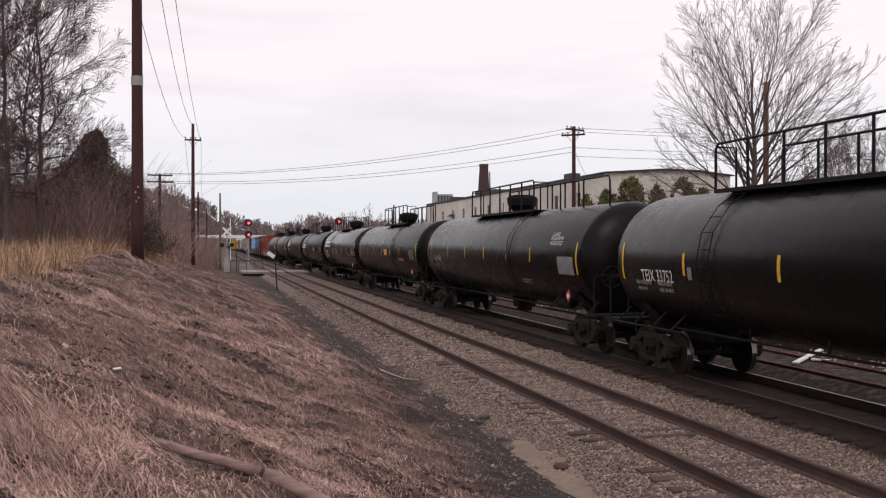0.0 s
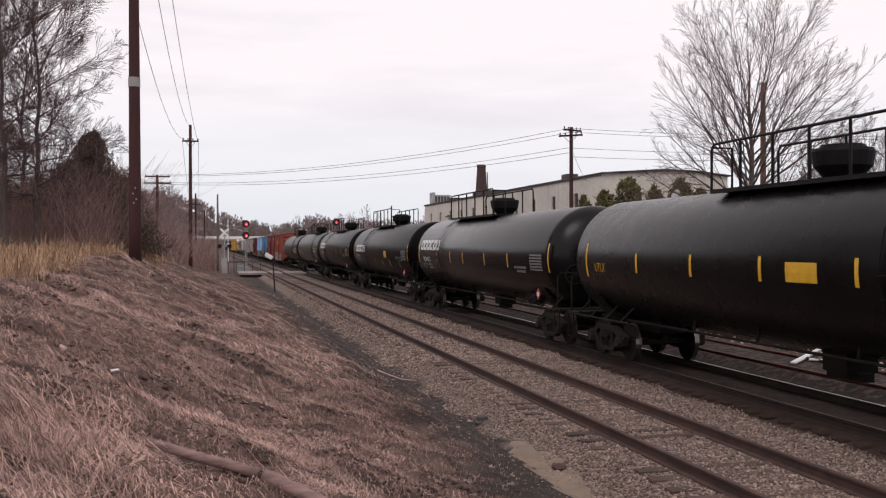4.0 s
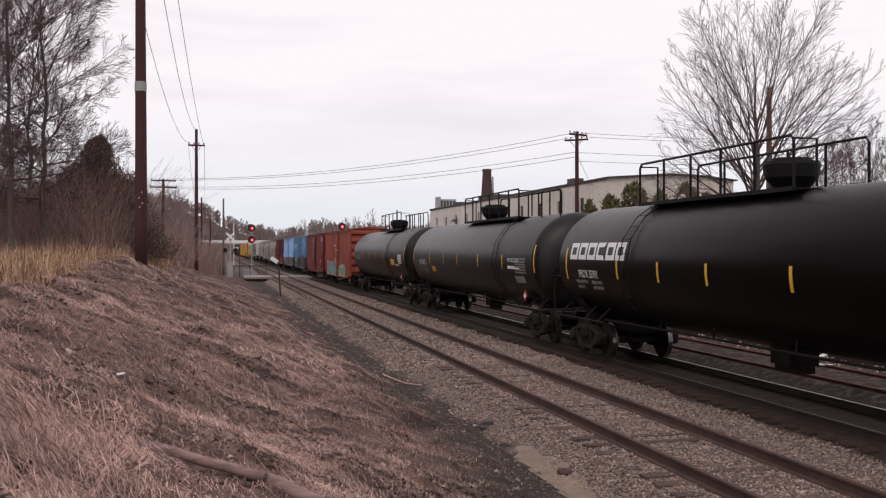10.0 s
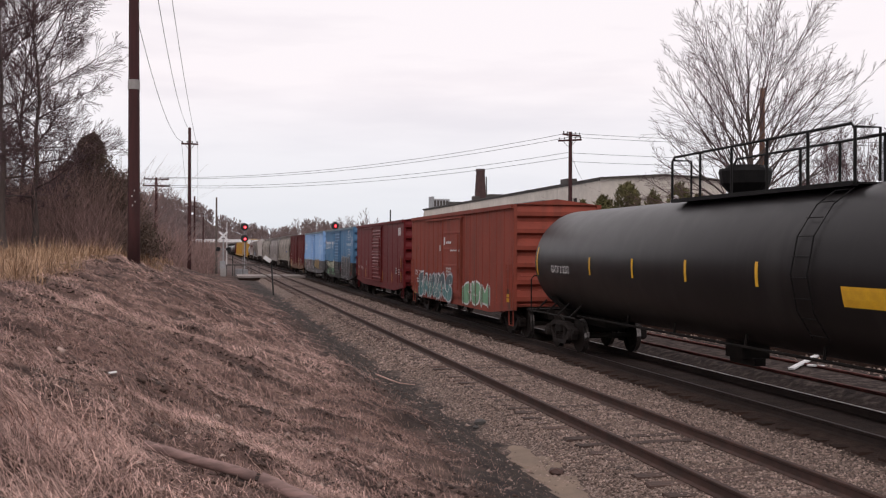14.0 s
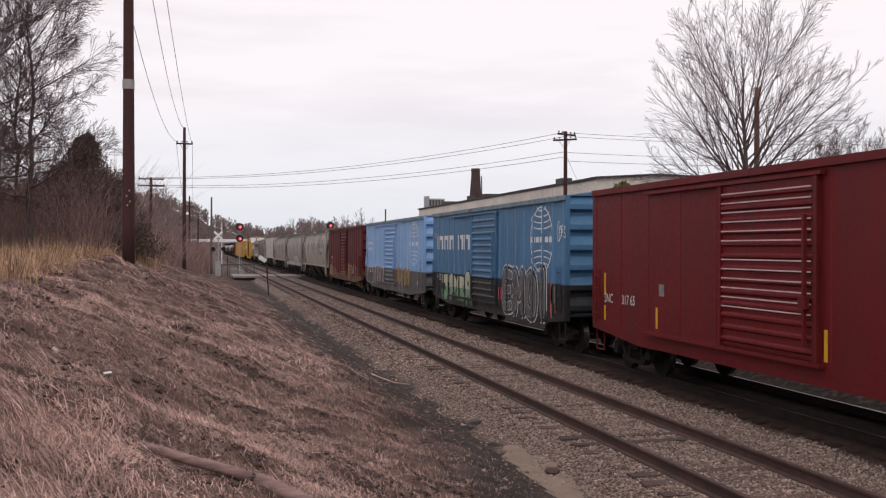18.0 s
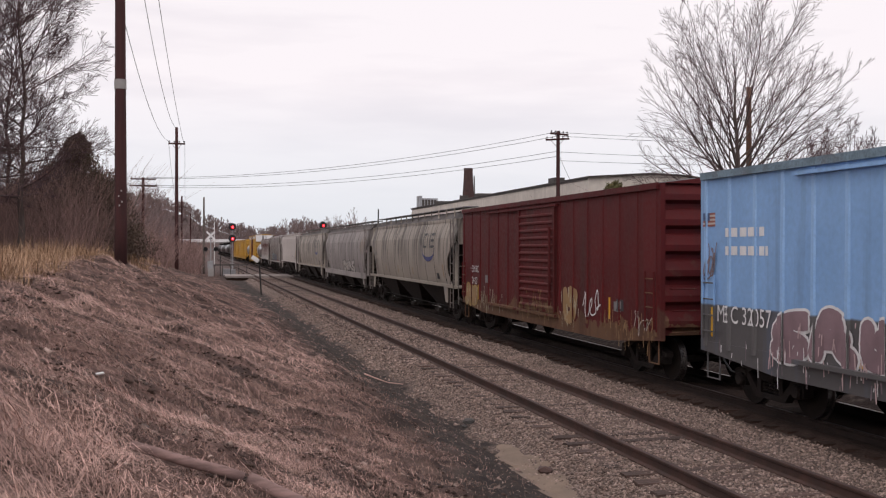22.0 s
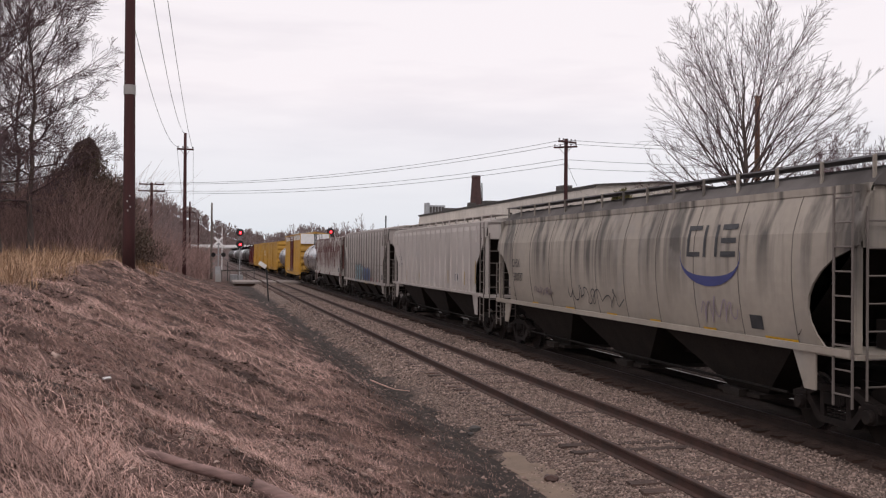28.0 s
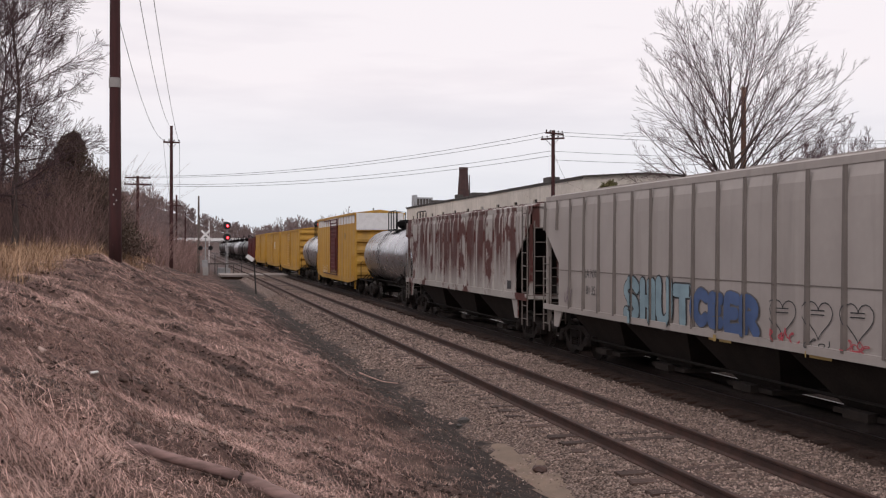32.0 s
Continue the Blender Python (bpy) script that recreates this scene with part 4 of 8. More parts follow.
tank(5, "black tank car with white blocks and fire diamonds", [("blocks", (8.34, 2.57, 0.62, 0.44, 6, 0.12)), ("text", "PROX 35901", 7.74, 2.10, 0.21), ("bars", UNDER_L), ("tape", END_TAPE + [(5.14, 2.12, 0.44), (2.88, 2.12, 0.44), (0.67, 2.12, 0.44), (-2.3, 2.12, 0.44), (-5.15, 2.12, 0.44)]), ("bars", DATA_R), ("placard", (-8.2, 1.4), m_white), ("bars", [(-5.9, 2.1, 1.2, 0.08), (-6.1, 1.98, 0.9, 0.08)], m_faint)], plat=(5.45, -1.2), dome_y=0.1)
tank(6, "dark grey tank car with white numbers", [("text", "NATX400620", 7.84, 2.14, 0.23), ("bars", UNDER_L), ("tape", [(9.1, 2.1, 0.8), (-9.5, 2.12, 0.84), (5.5, 2.2, 0.45), (2.73, 2.2, 0.45), (0.3, 2.2, 0.45), (-2.91, 2.2, 0.45), (-6.07, 2.2, 0.45)]), ("panel", (5.2, 4.5, 1.86, 2.1), m_yellow), ("bars", DATA_R), ("text", "NON-ODORIZED", -6.7, 2.42, 0.13), ("panel", (-6.7, -8.0, 2.2, 2.3), m_white), ("placard", (-8.5, 1.4), m_white), ("panel", (-7.3, -8.3, 1.75, 1.98), m_faint)], paint_mat=m_grey_tank, climb=-5.3, plat=(1.9, -5.6), dome_y=0.1, long=(-5.6, -9.2))
tank(7, "dark grey tank car with a yellow sign panel", [("text", "GATX 212202", 7.9, 2.2, 0.20), ("tape", [(9.1, 2.1, 0.8), (-9.4, 2.12, 0.84), (5.0, 2.2, 0.44), (2.4, 2.2, 0.44), (-0.2, 2.2, 0.44), (-2.9, 2.2, 0.44)]), ("panel", (-5.3, -6.4, 1.98, 2.3), m_yellow), ("bars", DATA_R, m_white), ("bars", [(-6.6, 1.95, 1.1, 0.09)], m_white), ("placard", (-8.4, 1.4), m_white)], paint_mat=m_grey_tank, climb=-4.3, plat=(1.9, -4.6), dome_y=0.1, long=(-4.6, -9.0))


# Sprayed shapes as brush strokes in a unit box, u to the right and v up; small letters name shapes that spell nothing.
STROKES = {
    "E": [[(0.85, 0.93), (0.2, 0.96), (0.15, 0.5), (0.18, 0.05), (0.85, 0.07)], [(0.2, 0.5), (0.72, 0.52)]],
    "M": [[(0.06, 0.0), (0.14, 0.95), (0.5, 0.42), (0.86, 0.97), (0.94, 0.0)]],
    "O": [[(0.5, 0.98), (0.17, 0.80), (0.12, 0.30), (0.30, 0.03), (0.70, 0.03), (0.88, 0.30), (0.83, 0.80), (0.5, 0.98)]],
    "I": [[(0.5, 0.0), (0.5, 1.0)]],
    "J": [[(0.15, 0.9), (0.95, 0.95)], [(0.6, 0.92), (0.62, 0.25), (0.4, 0.03), (0.08, 0.18)]],
    "P": [[(0.18, 0.0), (0.2, 0.98), (0.68, 0.97), (0.88, 0.75), (0.68, 0.5), (0.22, 0.45)]],
    "R": [[(0.18, 0.0), (0.2, 0.98), (0.68, 0.97), (0.88, 0.75), (0.68, 0.5), (0.22, 0.45)], [(0.5, 0.45), (0.98, 0.0)]],
    "S": [[(0.9, 0.85), (0.5, 0.99), (0.12, 0.78), (0.35, 0.55), (0.75, 0.42), (0.88, 0.18), (0.5, 0.0), (0.08, 0.12)]],
    "H": [[(0.15, 0.0), (0.15, 1.0)], [(0.85, 0.0), (0.85, 1.0)], [(0.15, 0.5), (0.85, 0.5)]],
    "U": [[(0.15, 1.0), (0.15, 0.25), (0.5, 0.02), (0.85, 0.25), (0.85, 1.0)]],
    "T": [[(0.05, 0.95), (0.95, 0.95)], [(0.5, 0.95), (0.55, 0.0)]],
    "C": [[(0.9, 0.85), (0.5, 0.98), (0.14, 0.72), (0.14, 0.28), (0.5, 0.02), (0.9, 0.15)]],
    "a": [[(0.1, 0.15), (0.3, 0.9), (0.7, 0.8), (0.6, 0.35), (0.95, 0.1)], [(0.25, 0.45), (0.8, 0.5)]],
    "b": [[(0.15, 0.9), (0.2, 0.1), (0.75, 0.15), (0.85, 0.6), (0.45, 0.65)], [(0.6, 0.95), (0.95, 0.85)]],
    "c": [[(0.9, 0.95), (0.4, 0.85), (0.15, 0.5), (0.5, 0.4), (0.85, 0.25), (0.5, 0.02), (0.1, 0.1)]],
    "d": [[(0.1, 0.05), (0.15, 0.85), (0.5, 0.35), (0.85, 0.95), (0.9, 0.1)], [(0.2, 0.3), (0.8, 0.2)]],
}


def brush(bm, pts, w, k=0):
    """A round-ended brush stroke along (y, z) points; each piece lies a hair over the last. Returns the next layer."""
    for (a, b), (c, d) in zip(pts, pts[1:]):
        n = math.hypot(c - a, d - b) or 1.0
        u, v = -(d - b) / n * w / 2, (c - a) / n * w / 2
        bm.faces.new([bm.verts.new((-0.0003 * k, *q)) for q in ((a + u, b + v), (c + u, d + v), (c - u, d - v), (a - u, b - v))])
        k += 1
    for a, b in pts if w > 0.05 else ():
        bm.faces.new([bm.verts.new((-0.0003 * k, a + w / 2 * math.cos(t), b + w / 2 * math.sin(t))) for t in [math.pi * i / 6 for i in range(12)]])
        k += 1
    return k


def smooth_line(pts, n=4):
    """Rounds the corners of a stroke."""
    if len(pts) < 3:
        return pts
    out = []
    for i in range(len(pts) - 1):
        p = [Vector(pts[max(min(i + o, len(pts) - 1), 0)]) for o in (-1, 0, 1, 2)]
        for j in range(n):
            t = j / n
            out.append(tuple(0.5 * (2 * p[1] + (p[2] - p[0]) * t + (2 * p[0] - 5 * p[1] + 4 * p[2] - p[3]) * t * t + (3 * p[1] - p[0] - 3 * p[2] + p[3]) * t ** 3)))
    return out + [pts[-1]]


def spray(car, word, y0, y1, z0, z1, w, layers, seed=1, upper=None, settle=None):
    """Fat sprayed letters side by side from y0 to y1. layers: (extra width, material) from the back to the front; upper: (material, height) repaints the front layer above a height."""
    rng = random.Random(seed)
    step = (y0 - y1) / len(word)
    for c, ch in enumerate(word):
        cy, wide, lo, hi = y0 - step * (c + 0.06), step * 0.88, z0 + rng.uniform(0, 0.10), z1 - rng.uniform(0, 0.14)
        if ch == "I":
            wide *= 0.8
        lines = [smooth_line([(cy - wide * (u + rng.uniform(-0.03, 0.03)), lo + w / 2 + (hi - lo - w) * v) for u, v in run]) for run in STROKES[ch]]
        for i, (extra, material) in enumerate(layers):
            bm, k = bmesh.new(), 30 * i
            for run in lines:
                k = brush(bm, run, w + extra, k)
            if upper and i == len(layers) - 1:
                top = bm.copy()
                bmesh.ops.bisect_plane(top, geom=top.verts[:] + top.edges[:] + top.faces[:], plane_co=(0, 0, upper[1]), plane_no=(0, 0, 1), clear_inner=True)
                bmesh.ops.translate(top, verts=top.verts, vec=(-0.012, 0, 0))
                if top.faces:
                    tagged(part("graffiti_fill", settle(top), upper[0], car), kind="stuff")
                else:
                    top.free()
            tagged(part("graffiti_fill" if i == len(layers) - 1 else "graffiti_outline", settle(bm), material, car), kind="stuff")


def drips(car, y0, y1, z0, z1, n, seed, material, w=0.02, settle=None):
    """Thin runs and spatters of paint."""
    rng = random.Random(seed)
    bm = bmesh.new()
    for i in range(n):
        y, z, h = rng.uniform(y1, y0), rng.uniform(z0, z1), rng.uniform(0.05, 0.35)
        brush(bm, [(y, z), (y + rng.uniform(-0.03, 0.03), z - h)], w * rng.uniform(0.5, 1.5), 110 + i)
    tagged(part("paint_runs", settle(bm), material, car), kind="stuff")


def tag_line(car, y0, y1, z0, z1, seed, material, loops, w=0.03, start=0, settle=None):
    """A handwritten looping tag, drawn in one go: no letters."""
    rng = random.Random(seed)
    pts, n = [], max(int(loops), 2) * 8
    b, ph, y, top = (z1 - z0) / 2, rng.uniform(0, 6), y0, 0.7
    for i in range(n + 1):
        if i % 4 == 0:
            top, stride, slant = rng.uniform(0.25, 1.0), rng.uniform(0.3, 1.7), rng.uniform(-0.10, 0.14)
        ph += rng.uniform(0.55, 1.05)
        y += (y1 - y0) / n * stride
        v = b * top * math.cos(ph)
        pts.append((y + slant * math.sin(ph) - 0.25 * v, (z0 + z1) / 2 + v + b * 0.2 * math.sin(0.37 * ph)))
    pts = smooth_line(pts, 2)
    bm = bmesh.new()
    brush(bm, pts, w, start)
    tagged(part("sprayed_tag", settle(bm), material, car), kind="stuff")


def heart(car, y0, y1, z0, z1, settle):
    """A drawn heart with a scrawl in it that cannot be read."""
    cy, ry, cz, rz = (y0 + y1) / 2, abs(y1 - y0) / 2, (z0 + z1) / 2, (z1 - z0) / 2
    pts = []
    for i in range(29):
        t = 2 * math.pi * i / 28
        pts.append((cy + ry * math.sin(t) ** 3, cz + rz * (13 * math.cos(t) - 5 * math.cos(2 * t) - 2 * math.cos(3 * t) - math.cos(4 * t)) / 15))
    bm = bmesh.new()
    k = brush(bm, pts, 0.018)
    for j in range(2):
        brush(bm, [(cy + ry * 0.5, cz + rz * (0.35 - 0.22 * j)), (cy - ry * 0.45, cz + rz * (0.38 - 0.22 * j))], 0.018, k + 5 * j)
    tagged(part("sprayed_tag", settle(bm), m_ink, car), kind="stuff")


SPRAYS = {"spray": spray, "drips": drips, "tag": tag_line, "heart": heart}


def boxcar(label, e0, e1, b0, b1, material, marks, eave=4.22, sill=0.68, ribs=12, door=(1.55, -1.55), roof_mat=None, spin=True, ridge=0.18, end_mat=None, door_mat=None, detail=True, rib_d=0.042, ridges=13, eave_mat=None, end_board=False, rib_mat=None):
    c = (b0 + b1) / 2
    car = thing("boxcar", label, "boxcar", group="boxcars of the train")
    CARS.append((car, c))
    a, z, half, W = e0 - c, e1 - c, (b1 - b0) / 2, 1.44
    RD = rib_d
    roof_mat, end_mat, door_mat = roof_mat or material, end_mat or material, door_mat or material
    part("body", boxes((-W, W, a + 0.12, z - 0.12, 1.02, eave)), material, car)
    # side sills, deeper in the middle
    for s in (-1, 1):
        x0, x1 = (-W - 0.012, -W + 0.08) if s < 0 else (W - 0.08, W + 0.012)
        part("side_sill", prism(bmesh.new(), [(a, 1.10), (a, 0.92), (a + 2.6, sill + 0.02), (z - 2.6, sill + 0.02), (z, 0.92), (z, 1.10)], x0, x1), material, car)
    part("centre_sill", boxes((-0.3, 0.3, a - 0.1, z + 0.1, 0.62, 1.02)), m_under, car)
    ys = []
    dl, dr = door
    for y0, y1 in ((z - 0.12, dl + 0.22), (dr - 0.22, a + 0.12)):
        n = ribs // 2
        ys += [y0 + (y1 - y0) * i / n for i in range(n + 1)]
    me = mesh_of("rib", prism_rib(RD, sill + 0.32, eave - 0.08), rib_mat or material)
    for y in ys:
        part("rib", me, None, car, at=pose(-W, y, 0))
        if detail:
            part("rib", me, None, car, at=pose(W, y, 0, 0, 0, 180))
    edges = [(y - 0.055, y + 0.055) for y in ys] + [(door[1], door[0], 0.056)]
    # sliding door: a frame with pressed ridges, its rails above and below
    dw = dl - dr
    for s in (-1, 1):
        dm = bmesh.new()
        box(dm, -0.05, 0.03, dr, dl, 1.10, eave - 0.25)
        d = part("door", dm, door_mat, car, at=pose(s * W, 0, 0, 0, 0, 0 if s < 0 else 180))
        if s < 0:
            n = ridges
            for i in range(n):
                zz = 1.22 + (eave - 0.45 - 1.22) * (i + (0.5 if n < 6 else 0)) / (n - (0 if n < 6 else 1))
                dm = bmesh.new()
                rd = 0.045 if n > 5 else 0.012
                prism_y(dm, [(-0.05, zz - 0.055), (-0.05 - rd, zz - 0.02), (-0.05 - rd, zz + 0.02), (-0.05, zz + 0.055)], dr + 0.12, dl - 0.12)
                part("ridge", dm, door_mat, d)
            for y in (dr, dl - 0.1):
                part("stile", boxes((-0.10, -0.04, y, y + 0.1, 1.08, eave - 0.25)), door_mat, d)
            run = 3.2 if ridges > 5 else 0.2
            part_each("door_track", boxes((-W - 0.12 if run > 1 else -W - 0.055, -W, dr - 0.1, dl + run, 1.00, 1.07), (-W - 0.10, -W, dr - 0.1, dl + 3.2, eave - 0.24, eave - 0.18)), door_mat, car)
            part("door_latch", boxes((-0.16, -0.10, dr + 0.25, dr + 0.31, 1.3, 3.4), (-0.18, -0.10, dr + 0.18, dr + 0.38, 1.9, 2.1)), door_mat, d)
    # ends with deep horizontal corrugations
    for s, y in ((-1, a), (1, z)):
        bm = bmesh.new()
        prof, n = [], 6
        z0, z1 = 1.02, eave
        for i in range(n):
            zz = z0 + (z1 - z0) * i / n
            st = (z1 - z0) / n
            prof += [(0.0, zz), (0.0, zz + st * 0.20), (0.14, zz + st * 0.34), (0.14, zz + st * 0.58), (0.03, zz + st * 0.96)]
        prof.append((0.0, z1))
        va = [bm.verts.new((-W + 0.10, y + s * (u - 0.06), q)) for u, q in prof]
        vb = [bm.verts.new((W - 0.10, y + s * (u - 0.06), q)) for u, q in prof]
        for i in range(len(prof) - 1):
            bm.faces.new((va[i], vb[i], vb[i + 1], va[i + 1]))
        for i in range(len(prof) - 1):  # close the relief at both sides
            for vs, xx in ((va, -W + 0.08), (vb, W - 0.08)):
                p, q = bm.verts.new((xx, y - s * 0.06, prof[i][1])), bm.verts.new((xx, y - s * 0.06, prof[i + 1][1]))
                bm.faces.new((vs[i], vs[i + 1], q, p))
        part("end_panel", bm, end_mat, car)
        part_each("corner_post", boxes((-W - 0.01, -W + 0.10, y - 0.08, y + 0.08, 0.92, eave), (W - 0.10, W + 0.01, y - 0.08, y + 0.08, 0.92, eave)), material, car)
        gable = bmesh.new()
        va = [gable.verts.new((x, y + s * 0.055, q)) for x, q in ((-W, eave), (W, eave), (0, eave + ridge))]
        vb = [gable.verts.new((x, y - s * 0.02, q)) for x, q in ((-W, eave), (W, eave), (0, eave + ridge))]
        gable.faces.new(va), gable.faces.new(vb[::-1])
        for i in range(3):
            gable.faces.new((va[i], vb[i], vb[(i + 1) % 3], va[(i + 1) % 3]))
        part("gable", gable, end_mat, car)
        part_each("stirrup", tubes([[(sx * (W - 0.04), y - s * 0.1, 0.95), (sx * (W - 0.04), y - s * 0.1, 0.42), (sx * (W - 0.04), y - s * 0.55, 0.42), (sx * (W - 0.04), y - s * 0.55, 0.9)] for sx in (-1, 1)], 0.02, 5), material, car)
        ladder(car, -W - 0.07, y - s * 0.32, 1.15, 2.35, 0.42, "y", material, 4, "side_ladder")
        if s > 0:
            ladder(car, -W + 0.42, y + 0.17, 1.15, 2.4, 0.45, "x", material, 4, "end_ladder")
        else:
            part_each("grab_iron", tubes([[(-W + 0.2, y - 0.08, q), (-W + 0.2, y - 0.20, q), (-W + 0.75, y - 0.20, q), (-W + 0.75, y - 0.08, q)] for q in (1.10, 1.55, 2.0)], 0.014, 5), material, car)
    brake_wheel(car, 0.26, pose(0.75, a - 0.22, 2.6))
    if end_board:
        part("end_board", boxes((-W + 0.05, W - 0.05, a - 0.13, a - 0.09, eave - 1.0, eave - 0.02)), m_white, car, "white upper end panel")
    # roof of pressed panels, a little proud of the sides
    bm = bmesh.new()
    n = 12
    for i in range(n):
        y0, y1 = a + (z - a) * i / n, a + (z - a) * (i + 1) / n
        for s in (-1, 1):
            v = [bm.verts.new(p) for p in ((s * (W + 0.07), y0, eave - 0.02), (s * (W + 0.07), y1, eave - 0.02), (0, y1, eave + ridge), (0, y0, eave + ridge))]
            bm.faces.new(v)
        prism_seam(bm, W + 0.07, y1, eave, ridge)
    part("roof", bm, roof_mat, car)
    part_each("eave_rail", boxes((-W - 0.075, -W - 0.01, a, z, eave - 0.12, eave + 0.012), (W + 0.01, W + 0.075, a, z, eave - 0.12, eave + 0.012)), eave_mat or material, car)
    part("brake_cylinder", boxes((-0.9, -0.5, 1.5, 2.4, 0.68, 0.98), (-1.0, -0.95, -4, 4, 0.80, 0.84)), m_under, car)
    add_trucks(car, half - 2.55, half, spin, detail)
    dep = (edges, RD)
    for kind, *v in marks:
        if kind == "text":
            word, y, zz, h = v[:4]
            paint(car, "lettering", lettering(word, y, zz, h, None, -W - 0.018, dep), v[4] if len(v) > 4 else m_white, "painted car number")
        elif kind == "bars":
            tagged(paint(car, "stencil", bars(v[0], None, -W, dep), v[1] if len(v) > 1 else m_white), kind="stuff")
        elif kind == "rects":
            for r in v[0]:
                paint(car, v[2] if len(v) > 2 else "painted_block", settle_paint(rect(bmesh.new(), *r), None, -W, dep), v[1])
        elif kind == "plate":  # black stencil panel inside its frame
            y0, y1, z0, z1 = v
            p = paint(car, "stencil_panel", settle_paint(rect(bmesh.new(), y0, y1, z0, z1), None, -W - 0.004, dep), m_ink)
            for i in range(2):
                part("stencil", settle_paint(rect(bmesh.new(), y0 - 0.05 - 0.15 * i, y0 - 0.14 - 0.15 * i, z0 + 0.05, z1 - 0.04), None, -W - 0.008, dep), m_faint, p)
        elif kind == "flag":
            y, zz = v
            for i in range(7):
                paint(car, "flag_stripe", settle_paint(rect(bmesh.new(), y, y - 0.36, zz + i * 0.036, zz + (i + 1) * 0.036), None, -W, dep), g_stripe if i % 2 == 0 else g_bone)
            paint(car, "flag_field", settle_paint(rect(bmesh.new(), y, y - 0.16, zz + 0.11, zz + 0.252), None, -W - 0.004, dep), g_navy)
        elif kind == "door_lines":
            # Thin pale strips paint the highlights along the door's ridges.
            for i in [0, 1, 2, 3, 4, 5, 7, 8, 9, 10, 11, 12]:
                zz = 1.80 + (eave - 0.42 - 1.80) * i / 12
                paint(car, "reflective_line", settle_paint(rect(bmesh.new(), dl - 0.14, dr + 0.14, zz, zz + 0.024), None, -W - 0.098), g_rose)
        elif kind in SPRAYS:
            SPRAYS[kind](car, *v, settle=lambda b: settle_paint(b, None, -W - 0.004, dep))
        elif kind == "globe":
            cy, cz, ry, rz, mm = v
            bm = ring(bmesh.new(), cy, cz, ry, rz, 0.045, 40)
            rect(bm, cy - 0.02, cy + 0.02, cz + rz * 0.18, cz + rz - 0.02), rect(bm, cy - 0.02, cy + 0.02, cz - rz + 0.02, cz - rz * 0.18)
            for s in (-1, 1):
                for k in (0.30, 0.48, 0.66, 0.84):
                    wy = ry * math.sqrt(max(1 - (k + 0.06) ** 2, 0)) * 0.96
                    ring(bm, cy, cz + s * (rz * (k + 0.16)), wy, rz * 0.16, 0.04, 24, 180 if s > 0 else 0, 360 if s > 0 else 180)
            paint(car, "emblem", settle_paint(bm, None, -W, dep), mm, "white oval outline with curved lines")
            for i in range(5):
                bm = bmesh.new()
                yl = cy + ry * 0.86 - i * ry * 0.36 - (0.10 if i > 2 else 0)
                rect(bm, yl, yl - ry * 0.28, cz - rz * 0.085, cz + rz * 0.085)
                paint(car, "brand_block", settle_paint(bm, None, -W, dep), mm)
    return car


def prism_rib(d, z0, z1):
    bm = bmesh.new()
    prof = [(0.0, -0.055), (-d, -0.035), (-d, 0.035), (0.0, 0.055)]
    a = [bm.verts.new((x, y, z0)) for x, y in prof]
    b = [bm.verts.new((x * 0.4 if 0 < i < 3 else x, y, z1)) for i, (x, y) in enumerate(prof)]
    for i in range(3):
        bm.faces.new((a[i], b[i], b[i + 1], a[i + 1]))
    bm.faces.new(a), bm.faces.new(b[::-1])
    return bm


def prism_y(bm, prof, y0, y1):
    a = [bm.verts.new((x, y0, z)) for x, z in prof]
    b = [bm.verts.new((x, y1, z)) for x, z in prof]
    for i in range(len(prof) - 1):
        bm.faces.new((a[i], b[i], b[i + 1], a[i + 1]))
    bm.faces.new(a), bm.faces.new(b[::-1])


def prism_seam(bm, w, y, eave, ridge):
    for s in (-1, 1):
        p = [(s * w, y - 0.03, eave - 0.02), (s * w, y - 0.015, eave + 0.015), (s * w, y + 0.015, eave + 0.015), (s * w, y + 0.03, eave - 0.02)]
        q = [(0, yy, zz + ridge + 0.02) for _, yy, zz in p]
        a, b = [bm.verts.new(v) for v in p], [bm.verts.new(v) for v in q]
        for i in range(3):
            bm.faces.new((a[i], b[i], b[i + 1], a[i + 1]))


def flat(name, colour, rough=0.6):
    return mat(name, colour, tuple(v * 0.8 for v in colour), 3.0, rough, bump=0)


g_mint, g_cream, g_grey, g_light = flat("mint spray paint", (0.20, 0.40, 0.24)), flat("cream spray paint", (0.62, 0.60, 0.46)), flat("grey spray paint", (0.135, 0.125, 0.13)), flat("silver spray paint", (0.36, 0.35, 0.36))
g_teal, g_pink, g_orange = flat("teal spray paint", (0.10, 0.27, 0.28)), flat("pink spray paint", (0.50, 0.08, 0.10)), flat("orange spray paint", (0.42, 0.17, 0.04))
g_gold, g_lilac, g_navy, g_pale = flat("gold spray paint", (0.40, 0.27, 0.09)), flat("mauve spray paint", (0.30, 0.24, 0.29)), flat("navy spray paint", (0.07, 0.12, 0.26)), flat("pale blue spray paint", (0.24, 0.35, 0.40))
g_mauve = flat("dusty mauve spray paint", (0.26, 0.17, 0.19))
g_stripe = flat("faded red flag stripe", (0.32, 0.10, 0.08))
g_slate, g_bone, g_sienna = flat("slate spray paint", (0.09, 0.13, 0.15)), flat("bone spray paint", (0.55, 0.50, 0.46)), flat("burnt orange spray paint", (0.26, 0.09, 0.03))
# Pale rose for paint runs and for the painted door-ridge highlights.
g_rose = flat("pale rose spray and highlight paint", (0.58, 0.42, 0.42))
g_ghost = flat("faded tag", (0.22, 0.17, 0.19))
g_tan = flat("tan worn patch", (0.36, 0.22, 0.10))

